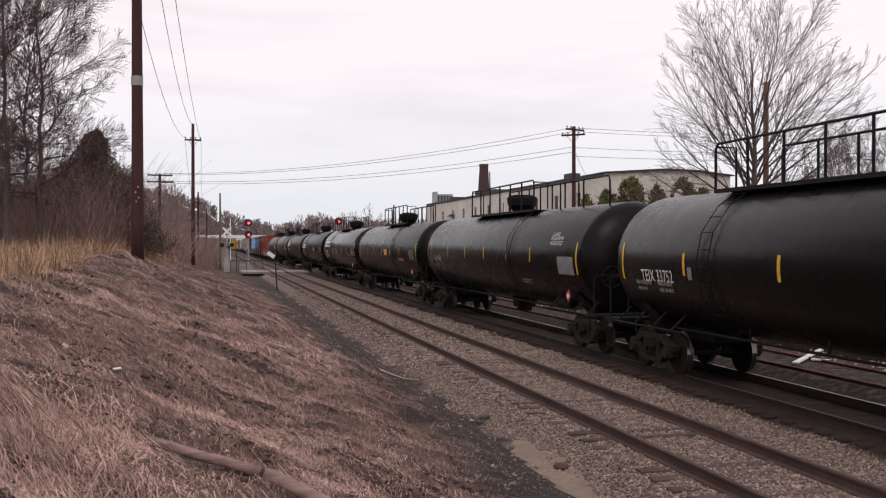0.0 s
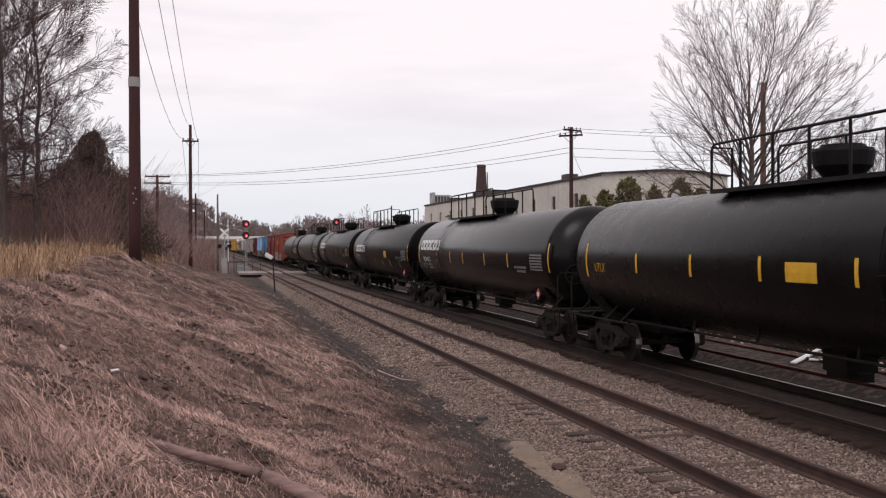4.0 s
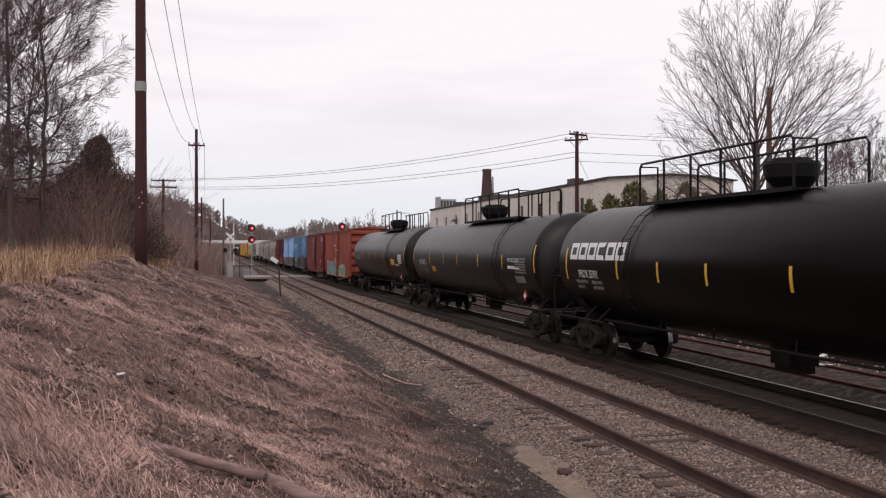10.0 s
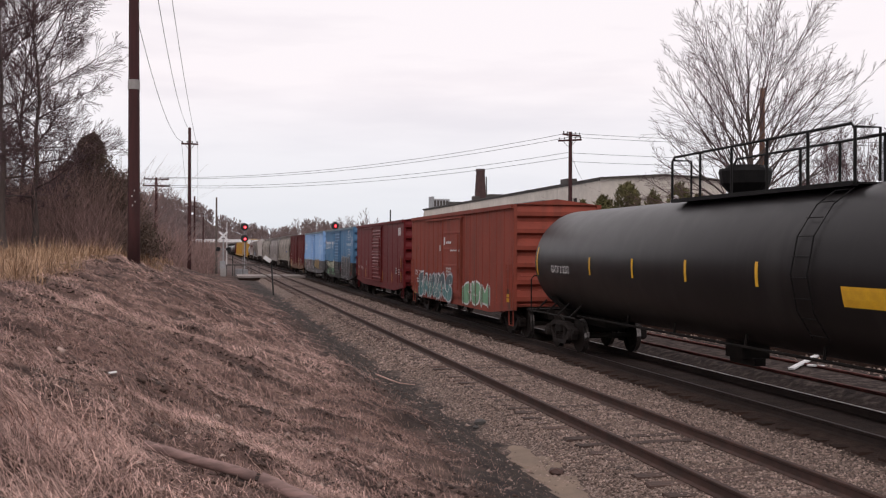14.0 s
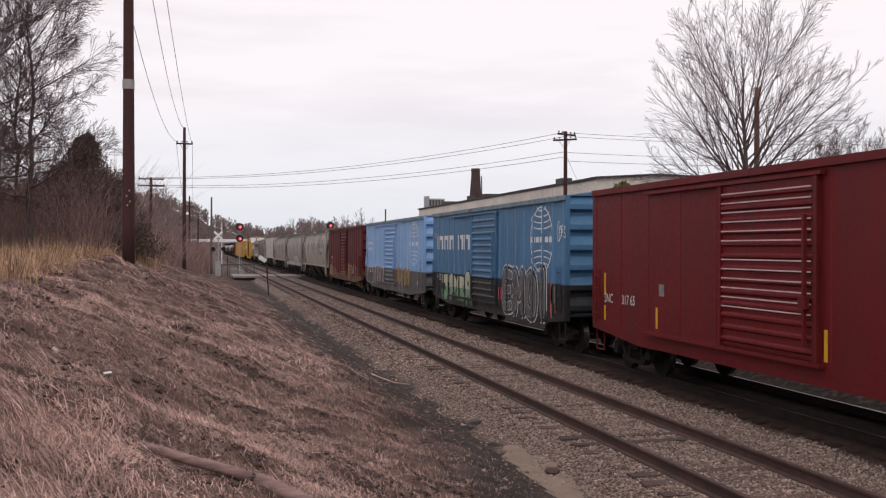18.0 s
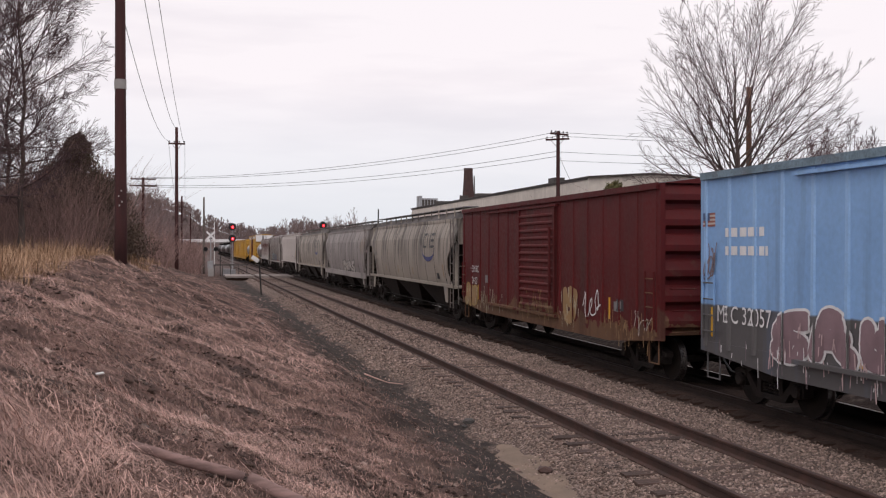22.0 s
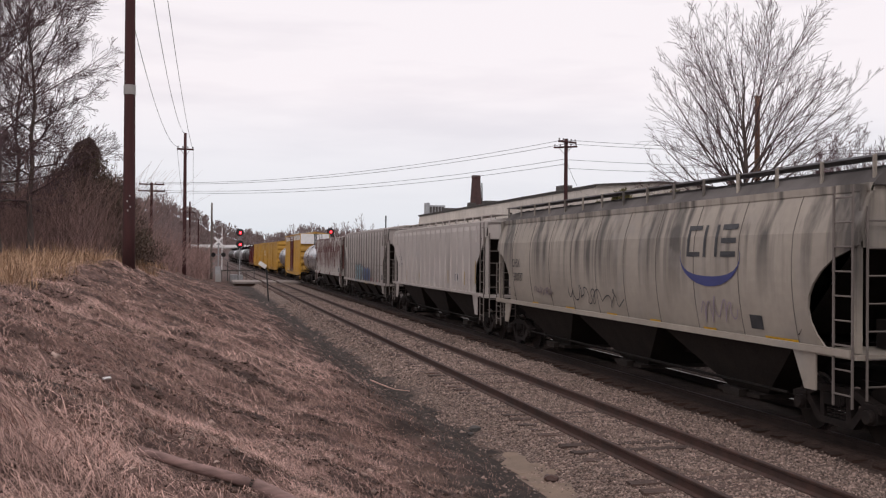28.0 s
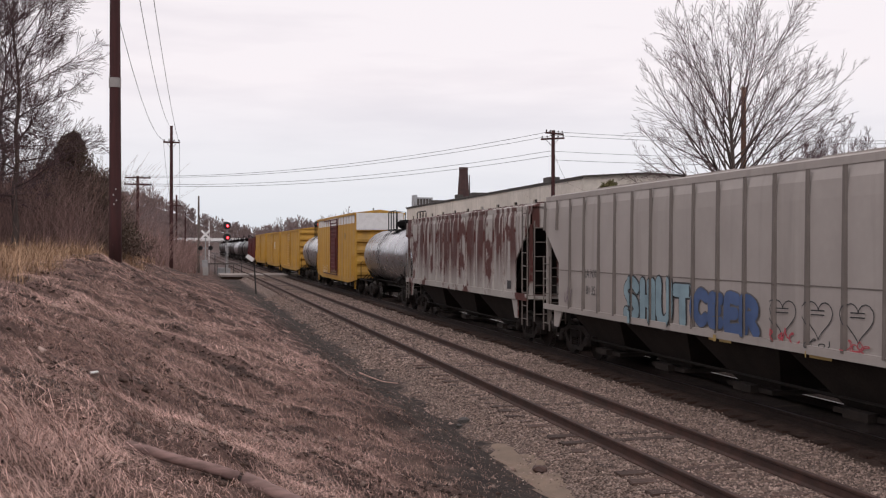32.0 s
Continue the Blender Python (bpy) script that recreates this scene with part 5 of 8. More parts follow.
boxcar("rust-red boxcar with a sprayed mural along its sill", 171.78, 187.75, 170.66, 188.87, m_rust_box,
       [("text", "SNC", 7.1, 1.66, 0.24), ("text", "201 98", 6.15, 1.64, 0.25), ("spray", "cadbac", 6.4, -0.2, 0.72, 1.92, 0.36, [(0.20, g_lilac), (0.10, m_white), (0.0, g_teal)], 3, (g_slate, 1.42)), ("spray", "cbd", -1.6, -5.4, 0.80, 1.75, 0.28, [(0.14, m_white), (0.0, g_mint)], 8), ("tag", 6.2, 0.2, 0.95, 1.75, 6, m_white, 9, 0.045, 115), ("drips", 5.5, 0.5, 1.0, 1.8, 22, 6, g_gold), ("drips", 5.8, -0.2, 0.9, 1.7, 30, 7, m_white), ("rects", [(4.9, 4.3, 0.86, 0.98), (2.3, 1.7, 0.86, 0.98)], m_yellow, "tape"), ("rects", [(7.45, 7.0, 0.82, 1.02), (-7.2, -7.6, 1.15, 1.4)], m_yellow), ("bars", [(6.9, 1.46, 0.5, 0.06), (6.9, 1.34, 0.5, 0.06)]), ("rects", [(2.35, 2.1, 2.75, 2.98)], g_bone, "paper_label"), ("bars", [(1.3, 3.0, 0.25, 0.3), (0.9, 3.05, 0.9, 0.08), (0.2, 2.75, 1.5, 0.07)], m_white), ("bars", [(0.9, 2.02, 0.9, 0.08), (0.9, 1.90, 0.8, 0.08), (0.9, 1.78, 0.7, 0.08)], g_bone)], ribs=14, eave=4.25, roof_mat=m_roof_grey, rib_d=0.032, ridges=4)
boxcar("maroon boxcar with pale highlights painted across its door", 190.0, 205.5, 188.87, 206.48, m_maroon,
       [("text", "SNC", 7.12, 1.58, 0.22), ("text", "317 65", 6.1, 1.58, 0.22), ("door_lines",), ("rects", [(7.18, 7.08, 1.75, 2.27), (7.18, 7.08, 1.15, 1.5), (4.36, 4.26, 1.15, 1.6), (-1.62, -1.74, 1.1, 1.6), (-4.6, -4.7, 1.1, 1.6), (-7.0, -7.1, 1.9, 2.4), (-7.0, -7.1, 1.2, 1.7)], m_yellow, "tape"),
        ("rects", [(-6.32, -6.56, 3.50, 3.88), (-6.62, -6.84, 3.50, 3.88), (-6.90, -7.00, 3.50, 3.88)], m_white, "brand_mark"), ("rects", [(4.2, 3.95, 1.85, 2.1)], m_faint), ("rects", [(-5.55, -5.97, 1.58, 1.86)], m_white, "stencil_frame"), ("plate", -5.58, -5.94, 1.61, 1.83), ("bars", [(-6.4, 1.75, 0.5, 0.06), (-6.4, 1.63, 0.5, 0.06), (-6.4, 1.51, 0.5, 0.06)])], ribs=8, eave=4.25, roof_mat=m_roof_grey, rib_d=0.018)
boxcar("dark blue boxcar with silver and green graffiti", 207.52, 223.14, 206.48, 224.18, m_blue,
       [("rects", [(6.95 - i * 0.93 - (0.40 if i > 2 else 0) - o, 6.95 - i * 0.93 - (0.40 if i > 2 else 0) - o - q, z0, z1) for i in range(5) for o, q, z0, z1 in ((0, 0.24, 2.80, 3.34), (0.56, 0.24, 2.80, 3.34), (0.24, 0.32, 3.18, 3.34))], m_white, "brand_mark"), ("text", "MEC 32044", 6.95, 1.57, 0.25), ("globe", -5.85, 3.10, 0.97, 0.95, m_white),
        ("spray", "JPER", 6.2, 1.5, 0.76, 1.96, 0.33, [(0.10, m_ink), (0.0, g_mint)], 11, (g_cream, 1.38)), ("drips", 5.9, 1.7, 0.95, 1.5, 26, 17, g_cream), ("spray", "EMOI", -2.15, -6.7, 0.84, 2.30, 0.25, [(0.34, m_white), (0.25, m_ink), (0.045, m_white), (0.0, g_grey)], 12), ("drips", -2.3, -6.6, 1.1, 1.5, 26, 13, g_light), ("drips", -2.3, -6.5, 2.3, 2.6, 14, 14, m_ink), ("flag", 7.75, 3.25), ("rects", [(-1.6, -2.0, 1.2, 1.6), (-6.6, -6.9, 0.95, 1.9)], g_pink), ("rects", [(-6.75, -6.98, 1.35, 1.8)], g_teal), ("rects", [(-6.98, -7.12, 1.0, 1.85)], g_orange),
        ("tag", -7.15, -7.85, 3.05, 3.6, 5, m_white, 4)], ribs=14, eave=4.25, roof_mat=m_roof_rust, eave_mat=m_roof_rust, rib_d=0.052, rib_mat=m_blue_rib_lit)
boxcar("light blue boxcar with worn graffiti on a dark skirt", 225.16, 240.76, 224.18, 241.65, m_sky_blue,
       [("bars", [(7.0, 3.05, 1.3, 0.16), (7.0, 2.72, 1.4, 0.16)]), ("text", "MEC 32057", 7.3, 1.50, 0.32), ("globe", -5.77, 3.04, 1.02, 1.0, m_white), ("spray", "cab", 5.5, 2.1, 0.95, 1.98, 0.32, [(0.09, m_white), (0.0, g_mauve)], 21), ("drips", 5.6, 2.2, 0.9, 1.8, 40, 24, g_rose), ("drips", 7.2, -7.0, 0.80, 1.25, 60, 25, g_ghost), ("drips", 7.2, -4.0, 0.85, 1.3, 50, 26, m_white), ("flag", 7.75, 3.25), ("tag", 7.75, 7.35, 2.2, 2.9, 23, g_ghost, 5), ("spray", "dacb", -1.43, -4.8, 1.02, 1.98, 0.24, [(0.12, g_tan), (0.0, g_gold)], 22), ("drips", -1.5, -4.7, 1.2, 1.9, 30, 27, g_cream),
        ("rects", [(7.55, 7.45, 1.2, 1.75), (3.2, 3.1, 1.1, 1.6), (-1.75, -1.85, 1.2, 1.7), (-4.6, -4.7, 1.1, 1.5), (-7.2, -7.32, 1.15, 1.9)], m_yellow, "tape"), ("rects", [(-6.6, -6.95, 1.2, 1.4)], m_white)], ribs=14, eave=4.25, roof_mat=m_roof_rust, eave_mat=m_roof_rust, rib_d=0.052, rib_mat=m_sky_rib_lit)
boxcar("weathered dark red boxcar with flaking tan skirt", 242.64, 258.35, 241.65, 258.9, m_red_old,
       [("text", "GM RC", 6.9, 2.02, 0.24), ("text", "24 03", 6.85, 1.62, 0.24), ("spray", "ab", 7.7, 6.2, 0.82, 1.65, 0.30, [(0.12, g_gold), (0.0, g_tan)], 31), ("spray", "b", -2.0, -3.0, 0.85, 1.95, 0.34, [(0.0, g_tan)], 32), ("drips", -1.9, -3.2, 1.0, 1.9, 24, 38, g_cream), ("drips", 7.5, 3.0, 0.9, 1.6, 40, 34, g_cream), ("drips", 1.4, -1.4, 1.0, 1.7, 40, 36, g_tan), ("drips", -4.8, -7.6, 0.8, 1.5, 40, 37, g_tan), ("tag", -3.4, -4.4, 1.1, 1.8, 33, m_white, 3, 0.04), ("plate", -5.45, -5.85, 1.42, 1.68), ("tag", -6.4, -7.1, 0.9, 1.5, 35, g_bone, 3, 0.025), ("rects", [(6.2, 6.1, 1.1, 1.6), (-5.0, -5.1, 1.2, 1.7)], m_yellow, "tape"), ("rects", [(-5.3, -5.7, 1.4, 1.62), (5.3, 5.0, 1.7, 1.95)], m_faint), ("bars", [(6.8, 1.42, 0.6, 0.07), (6.8, 1.28, 0.5, 0.07)])], ribs=12, eave=4.2, roof_mat=m_roof_grey)

def hopper_car(label, e0, e1, b0, b1, material, marks, curved=True, ribs=16, eave=3.93, sill=1.44, bays=3, roof_rail=True, spin=True, round_cut=False, detail=True, cut=1.25, cut_top=3.4, sill_h=0.16, roof_mat=None, rib_mat=None):
    """A covered hopper: slab sides cut away at the ends, slope sheets, bays below, roof hatches and a running board."""
    c = (b0 + b1) / 2
    car = thing("hopper_car", label, "hopper car", group="covered hoppers of the train")
    CARS.append((car, c))
    a, z, half, W = e0 - c, e1 - c, (b1 - b0) / 2, 1.50
    # side sheets: full length at the eave, cut away below over the end platforms
    roof_mat = roof_mat or material
    def bulge(q):
        k = (q - sill) / (eave - sill)
        return W - (0.16 * (2 * k - 1) ** 2 + (0.10 * max(k - 0.72, 0) / 0.28) if curved else (0.12 * max(k - 0.88, 0) / 0.12))
    levels = [sill + (eave - sill) * k for k in (0, 0.08, 0.16, 0.24, 0.32, 0.40, 0.48, 0.56, 0.64, 0.72, 0.80, 0.90, 1.0)]
    def end_at(q):
        if q >= cut_top:
            return 0.0
        if round_cut:
            k = (cut_top - q) / (cut_top - sill)
            return cut * math.sin(min(k, 1) * math.pi * 0.78) ** 0.6
        return cut * min((cut_top - q) / 0.95, 1)
    for s in (-1, 1):
        bm = bmesh.new()
        grids = []
        for thin in (0.0, 0.035):
            grid = []
            for q in levels:
                y0, y1 = a + end_at(q), z - end_at(q)
                grid.append([bm.verts.new((s * (bulge(q) - thin), y0 + (y1 - y0) * i / 10, q)) for i in range(11)])
            for p, r in zip(grid, grid[1:]):
                for i in range(10):
                    bm.faces.new((p[i], p[i + 1], r[i + 1], r[i]))
            grids.append(grid)
        o, n_in = [g[0] + [row[-1] for row in g[1:-1]] + g[-1][::-1] + [row[0] for row in g[-2:0:-1]] for g in grids]
        for i in range(len(o)):
            j = (i + 1) % len(o)
            bm.faces.new((o[i], o[j], n_in[j], n_in[i]))
        part("side_sheet", bm, material, car)
        part("side_sill", boxes((min(s * (W - 0.02), s * (W + 0.05)), max(s * (W - 0.02), s * (W + 0.05)), a + 0.1, z - 0.1, sill - sill_h, sill + 0.04)), material, car)
        part("top_chord", boxes((min(s * (bulge(eave) - 0.03), s * (bulge(eave) + 0.05)), max(s * (bulge(eave) - 0.03), s * (bulge(eave) + 0.05)), a, z, eave - 0.09, eave + 0.03)), material, car)
        if not curved:
            me = RIBS.get((material.name, sill))
            if me is None:
                me = RIBS[(material.name, sill)] = mesh_of("rib", prism_rib(0.06, sill, eave - 0.1), rib_mat or material)
            lo = RIBS.get((material.name, "end", eave))
            if lo is None:
                lo = RIBS[(material.name, "end", eave)] = mesh_of("rib", prism_rib(0.06, cut_top - 0.1, eave - 0.1), rib_mat or material)
            for i in range(ribs + 1):
                y = a + 0.15 + (z - a - 0.3) * i / ribs
                inner = a + cut < y < z - cut
                part("rib", me if inner else lo, None, car, at=pose(s * W, y, 0, 0, 0, 0 if s < 0 else 180))
        elif s < 0:
            for i in range(1, 11):  # weld seams of the curved sheets
                y = a + (z - a) * i / 11
                zs = [q for q in levels if a + end_at(q) <= y <= z - end_at(q)]
                bm = bmesh.new()
                tube(bm, [(-bulge(q) - 0.002, y, q) for q in zs], 0.011, 4)
                part("weld_seam", bm, m_grime_shade, car)
    # roof with hatches
    bm = bmesh.new()
    w = bulge(eave)
    prof = [(-w, eave), (-w * 0.84, eave + 0.24), (-w * 0.55, eave + 0.34), (0, eave + 0.38), (w * 0.55, eave + 0.34), (w * 0.84, eave + 0.24), (w, eave)] if curved else [(-w, eave), (-w * 0.9, eave + 0.08), (-w * 0.55, eave + 0.15), (0, eave + 0.20), (w * 0.55, eave + 0.15), (w * 0.9, eave + 0.08), (w, eave)]
    va, vb = [bm.verts.new((x, a, q)) for x, q in prof], [bm.verts.new((x, z, q)) for x, q in prof]
    for i in range(6):
        bm.faces.new((va[i], vb[i], vb[i + 1], va[i + 1]))
    bm.faces.new(va), bm.faces.new(vb[::-1])
    part("roof", bm, roof_mat, car)
    if roof_rail:
        up = eave + (0.46 if curved else 0.27)
        rb = part_each("running_board", boxes((-w * 0.90, -w * 0.48, a - 0.15, z + 0.15, up - 0.03, up), (w * 0.48, w * 0.90, a - 0.15, z + 0.15, up - 0.03, up)), m_roof_grey if curved else material, car)[0]
        n = 15
        for i in range(n):
            y = a + 0.1 + (z - a - 0.2) * i / (n - 1)
            part("roof_bracket", boxes((-w * 0.93, -w * 0.90, y - 0.03, y + 0.03, eave + 0.05, up)), material, rb)
    else:
        part_each("hatch", boxes(*[(-0.35, 0.35, a + 0.6 + i * (z - a - 1.2) / 6, a + 0.6 + (i + 0.85) * (z - a - 1.2) / 6, eave + 0.17, eave + 0.24) for i in range(6)]), material, car)
        part("side_seam", boxes((-W - 0.008, -W - 0.001, a + cut, z - cut, sill + 0.95, sill + 0.97)), rib_mat or material, car)
    # bays and slope sheets
    lo, hi = a + cut + 0.4, z - cut - 0.4
    for i in range(bays):
        y0, y1 = lo + (hi - lo) * i / bays, lo + (hi - lo) * (i + 1) / bays
        m = (y0 + y1) / 2
        bm = bmesh.new()
        t = [bm.verts.new(v) for v in ((-W + 0.08, y0, sill), (W - 0.08, y0, sill), (W - 0.08, y1, sill), (-W + 0.08, y1, sill))]
        q = [bm.verts.new(v) for v in ((-0.8, m - 0.7, 0.36), (0.8, m - 0.7, 0.36), (0.8, m + 0.7, 0.36), (-0.8, m + 0.7, 0.36))]
        bm.faces.new(t), bm.faces.new(q[::-1])
        for j in range(4):
            bm.faces.new((t[j], t[(j + 1) % 4], q[(j + 1) % 4], q[j]))
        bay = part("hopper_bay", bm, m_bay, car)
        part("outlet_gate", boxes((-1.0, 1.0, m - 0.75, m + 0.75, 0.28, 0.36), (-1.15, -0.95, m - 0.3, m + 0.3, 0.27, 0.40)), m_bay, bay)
    part("centre_sill", boxes((-0.28, 0.28, a - 0.1, z + 0.1, 0.72, 1.05)), m_under, car)
    for s, y in ((-1, a), (1, z)):
        bm = bmesh.new()  # slope sheet
        p = [(-W + 0.1, y - s * 0.12, cut_top + 0.05), (W - 0.1, y - s * 0.12, cut_top + 0.05), (W - 0.1, y - s * (cut + 0.35), sill + 0.15), (-W + 0.1, y - s * (cut + 0.35), sill + 0.15)]
        vs = [bm.verts.new(v) for v in p]
        bm.faces.new(vs)
        bmesh.ops.solidify(bm, geom=bm.faces[:], thickness=0.04)
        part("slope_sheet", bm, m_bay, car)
        part("end_sheet", boxes((-W + 0.12, W - 0.12, y - s * 0.10 - 0.03, y - s * 0.10 + 0.03, cut_top, eave)), material, car)
        part("end_platform", boxes((-W, W, min(y, y - s * cut), max(y, y - s * cut), sill - 0.10, sill - 0.02)), material, car)
        for sx in (-1, 1):
            part_each("end_post", boxes((sx * (W - 0.10) - 0.05, sx * (W - 0.10) + 0.05, y - s * 0.12 - 0.05, y - s * 0.12 + 0.05, sill, cut_top + 0.1), (sx * 0.55 - 0.05, sx * 0.55 + 0.05, y - s * 0.12 - 0.05, y - s * 0.12 + 0.05, sill, cut_top + 0.1)), material, car)
        # Ladders take the darker colour, with their shade painted in.
        ladder(car, -W - 0.02, y - s * 0.30, 0.62, eave if s < 0 else 2.6, 0.46, "y", m_grime_shade, 9 if s < 0 else 5, "side_ladder")
        ladder(car, -W + 0.40, y + s * 0.04, 0.75, 3.6 if s < 0 else 2.4, 0.50, "x", m_grime_shade, 7, "end_ladder")
        part("gusset", prism(bmesh.new(), [(y - s * cut, sill - 0.02), (y - s * (cut + 0.35), sill - 0.02), (y - s * cut, 0.78), (y - s * (cut - 0.3), 0.78), (y - s * (cut - 0.3), sill - 0.02)], -W - 0.01, -W + 0.02), material, car)
    part("brake_gear", boxes((-0.5, 0.3, a + 0.35, a + 0.9, sill, sill + 0.45), (0.4, 0.75, a + 0.3, a + 1.1, sill + 0.05, sill + 0.35)), m_under, car)
    part("brake_pipe", tubes([[(-1.1, a + 2.4, 0.55), (-1.1, z - 2.4, 0.55)]], 0.03, 6), m_under, car)
    add_trucks(car, half - 1.85, half, spin, detail)

    def onside(bm):
        zs = [v.co.z for v in bm.verts]
        if curved:
            k = math.ceil(min(zs) / 0.2)
            while k * 0.2 < max(zs):
                bmesh.ops.bisect_plane(bm, geom=bm.verts[:] + bm.edges[:] + bm.faces[:], plane_co=(0, 0, k * 0.2), plane_no=(0, 0, 1))
                k += 1
            for v in bm.verts:
                v.co.x = -bulge(v.co.z) - 0.012 + v.co.x
            return bm
        edges = [(y - 0.055, y + 0.055) for y in (a + 0.15 + (z - a - 0.3) * i / ribs for i in range(ribs + 1))]
        return settle_paint(bm, None, -W - 0.006, (edges, 0.06))
    for kind, *v in marks:
        bm = bmesh.new()
        if kind == "text":
            bm.from_mesh(WORDS[v[0]])
            for p in bm.verts:
                p.co = Vector((0, v[1] - p.co.x * v[3] * 0.85, v[2] + p.co.y * v[3]))
            paint(car, "lettering", onside(bm), v[4] if len(v) > 4 else m_ink, "painted car number")
        elif kind == "rects":
            for r in v[0]:
                paint(car, v[2] if len(v) > 2 else "painted_block", onside(rect(bmesh.new(), *r)), v[1])
        elif kind == "plate":  # black stencil panel inside its frame
            y0, y1, z0, z1 = v
            lift = Matrix.Translation((-0.004, 0, 0))
            p = paint(car, "stencil_panel", onside(rect(bmesh.new(), y0, y1, z0, z1)), m_ink)
            p.matrix_basis = lift
            for i in range(2):
                part("stencil", onside(rect(bmesh.new(), y0 - 0.06 - 0.2 * i, y0 - 0.18 - 0.2 * i, z0 + 0.05, z1 - 0.05)), m_faint, p, at=lift)
        elif kind == "swoosh":
            cy, cz, ry, rz = v[0]
            rows = []
            for i in range(19):
                t = radians(165 + 210 * i / 18)
                wd = 0.02 + 0.17 * math.sin(math.pi * i / 18) ** 1.5
                rows.append([bm.verts.new((0, cy + ry * math.cos(t) * (1 - k / ry * 0.4), cz + (rz - k) * math.sin(t))) for k in (0, wd)])
            for p, q in zip(rows, rows[1:]):
                bm.faces.new((p[0], q[0], q[1], p[1]))
            paint(car, "emblem", onside(bm), g_blue, "blue crescent swoosh")
        elif kind == "logo":  # brand drawn as three dark block shapes
            cy, cz, w, h = v[0]
            for i in range(3):
                y, q = cy + w / 2 - i * w / 3, w * 0.27
                if i == 0:
                    rows = ((y, y - 0.10, cz, cz + h), (y - 0.10, y - q, cz, cz + 0.09), (y - 0.10, y - q, cz + h - 0.09, cz + h))
                elif i == 1:
                    rows = ((y, y - 0.10, cz, cz + h), (y - q + 0.10, y - q, cz, cz + h))
                else:
                    rows = ((y, y - q, cz, cz + 0.10), (y, y - q, cz + h * 0.42, cz + h * 0.58), (y, y - q, cz + h - 0.10, cz + h))
                for r in rows:
                    rect(bm, *r)
            tagged(paint(car, "brand_mark", onside(bm), m_ink, "three dark block shapes"), kind="stuff")
        elif kind in SPRAYS:
            bm.free()
            SPRAYS[kind](car, *v, settle=onside)
    return car


RIBS = {}
m_bay = mat("near-black brown steel", (0.024, 0.0175, 0.0145), (0.015, 0.011, 0.0095), 2.0, 0.9, spec=0.3)
m_soot = mat("sooty hopper roof", (0.070, 0.062, 0.060), (0.15, 0.135, 0.13), 0.9, 0.85, spec=0.3)
g_blue = flat("deep blue lettering", (0.05, 0.06, 0.20))
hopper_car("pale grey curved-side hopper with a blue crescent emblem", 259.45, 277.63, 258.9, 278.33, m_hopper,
           [("text", "CHSX", 7.75, 2.47, 0.25), ("text", "580729", 7.66, 2.05, 0.25), ("logo", (-4.94, 2.85, 2.0, 0.60)), ("swoosh", (-4.83, 2.85, 1.16, 0.56)), ("rects", [(-6.1, -6.5, 1.62, 1.85)], m_ink), ("rects", [(4.82, 4.72, 1.68, 2.04), (1.74, 1.64, 1.68, 2.03), (-1.5, -1.6, 1.68, 2.0), (-7.2, -7.3, 1.7, 2.2)], g_tan, "tape"), ("rects", [(5.85, 5.65, 2.25, 2.42)], g_ghost, "stencil_frame"), ("tag", 7.5, 6.9, 1.65, 1.95, 40, g_ghost, 4)], round_cut=True, cut=1.3, cut_top=3.0, sill_h=0.07, roof_mat=m_soot)
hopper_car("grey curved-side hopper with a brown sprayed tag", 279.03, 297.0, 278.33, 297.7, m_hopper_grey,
           [("text", "AEX", 6.6, 2.5, 0.24), ("text", "7325", 6.75, 2.15, 0.24), ("spray", "bdac", 0.4, -4.4, 1.30, 2.14, 0.20, [(0.13, m_ink), (0.0, g_bone)], 41), ("drips", -0.9, -2.6, 1.5, 2.0, 16, 42, g_sienna), ("tag", 0.2, -4.5, 1.45, 2.1, 42, m_white, 8), ("tag", -5.2, -6.8, 1.6, 2.1, 43, g_ghost, 5), ("tag", -6.6, -8.6, 2.5, 3.5, 44, g_tan, 6)], cut=1.1, cut_top=2.95, sill=1.37, sill_h=0.27, eave=3.9, roof_mat=m_soot)
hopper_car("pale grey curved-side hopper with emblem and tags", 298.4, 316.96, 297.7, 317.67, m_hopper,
           [("text", "CHSX", 7.6, 2.5, 0.25), ("text", "580037", 7.5, 2.08, 0.25), ("logo", (-4.94, 2.85, 2.0, 0.60)), ("swoosh", (-4.83, 2.85, 1.16, 0.56)), ("rects", [(-6.2, -6.6, 1.60, 1.84)], m_ink), ("rects", [(6.0, 5.5, 1.40, 1.50), (3.2, 2.6, 1.40, 1.50), (0.4, -0.2, 1.40, 1.50), (-2.0, -2.5, 1.40, 1.50), (-4.4, -4.9, 1.40, 1.50), (-6.6, -7.6, 1.40, 1.50)], m_yellow, "tape"), ("tag", 5.6, 3.9, 1.75, 2.0, 45, g_ghost, 8), ("tag", 2.9, -0.9, 1.65, 2.1, 46, m_ink, 8), ("tag", -4.4, -5.8, 1.6, 2.15, 47, g_lilac, 5)], round_cut=True, cut=1.3, cut_top=3.0, sill_h=0.07, roof_mat=m_soot)
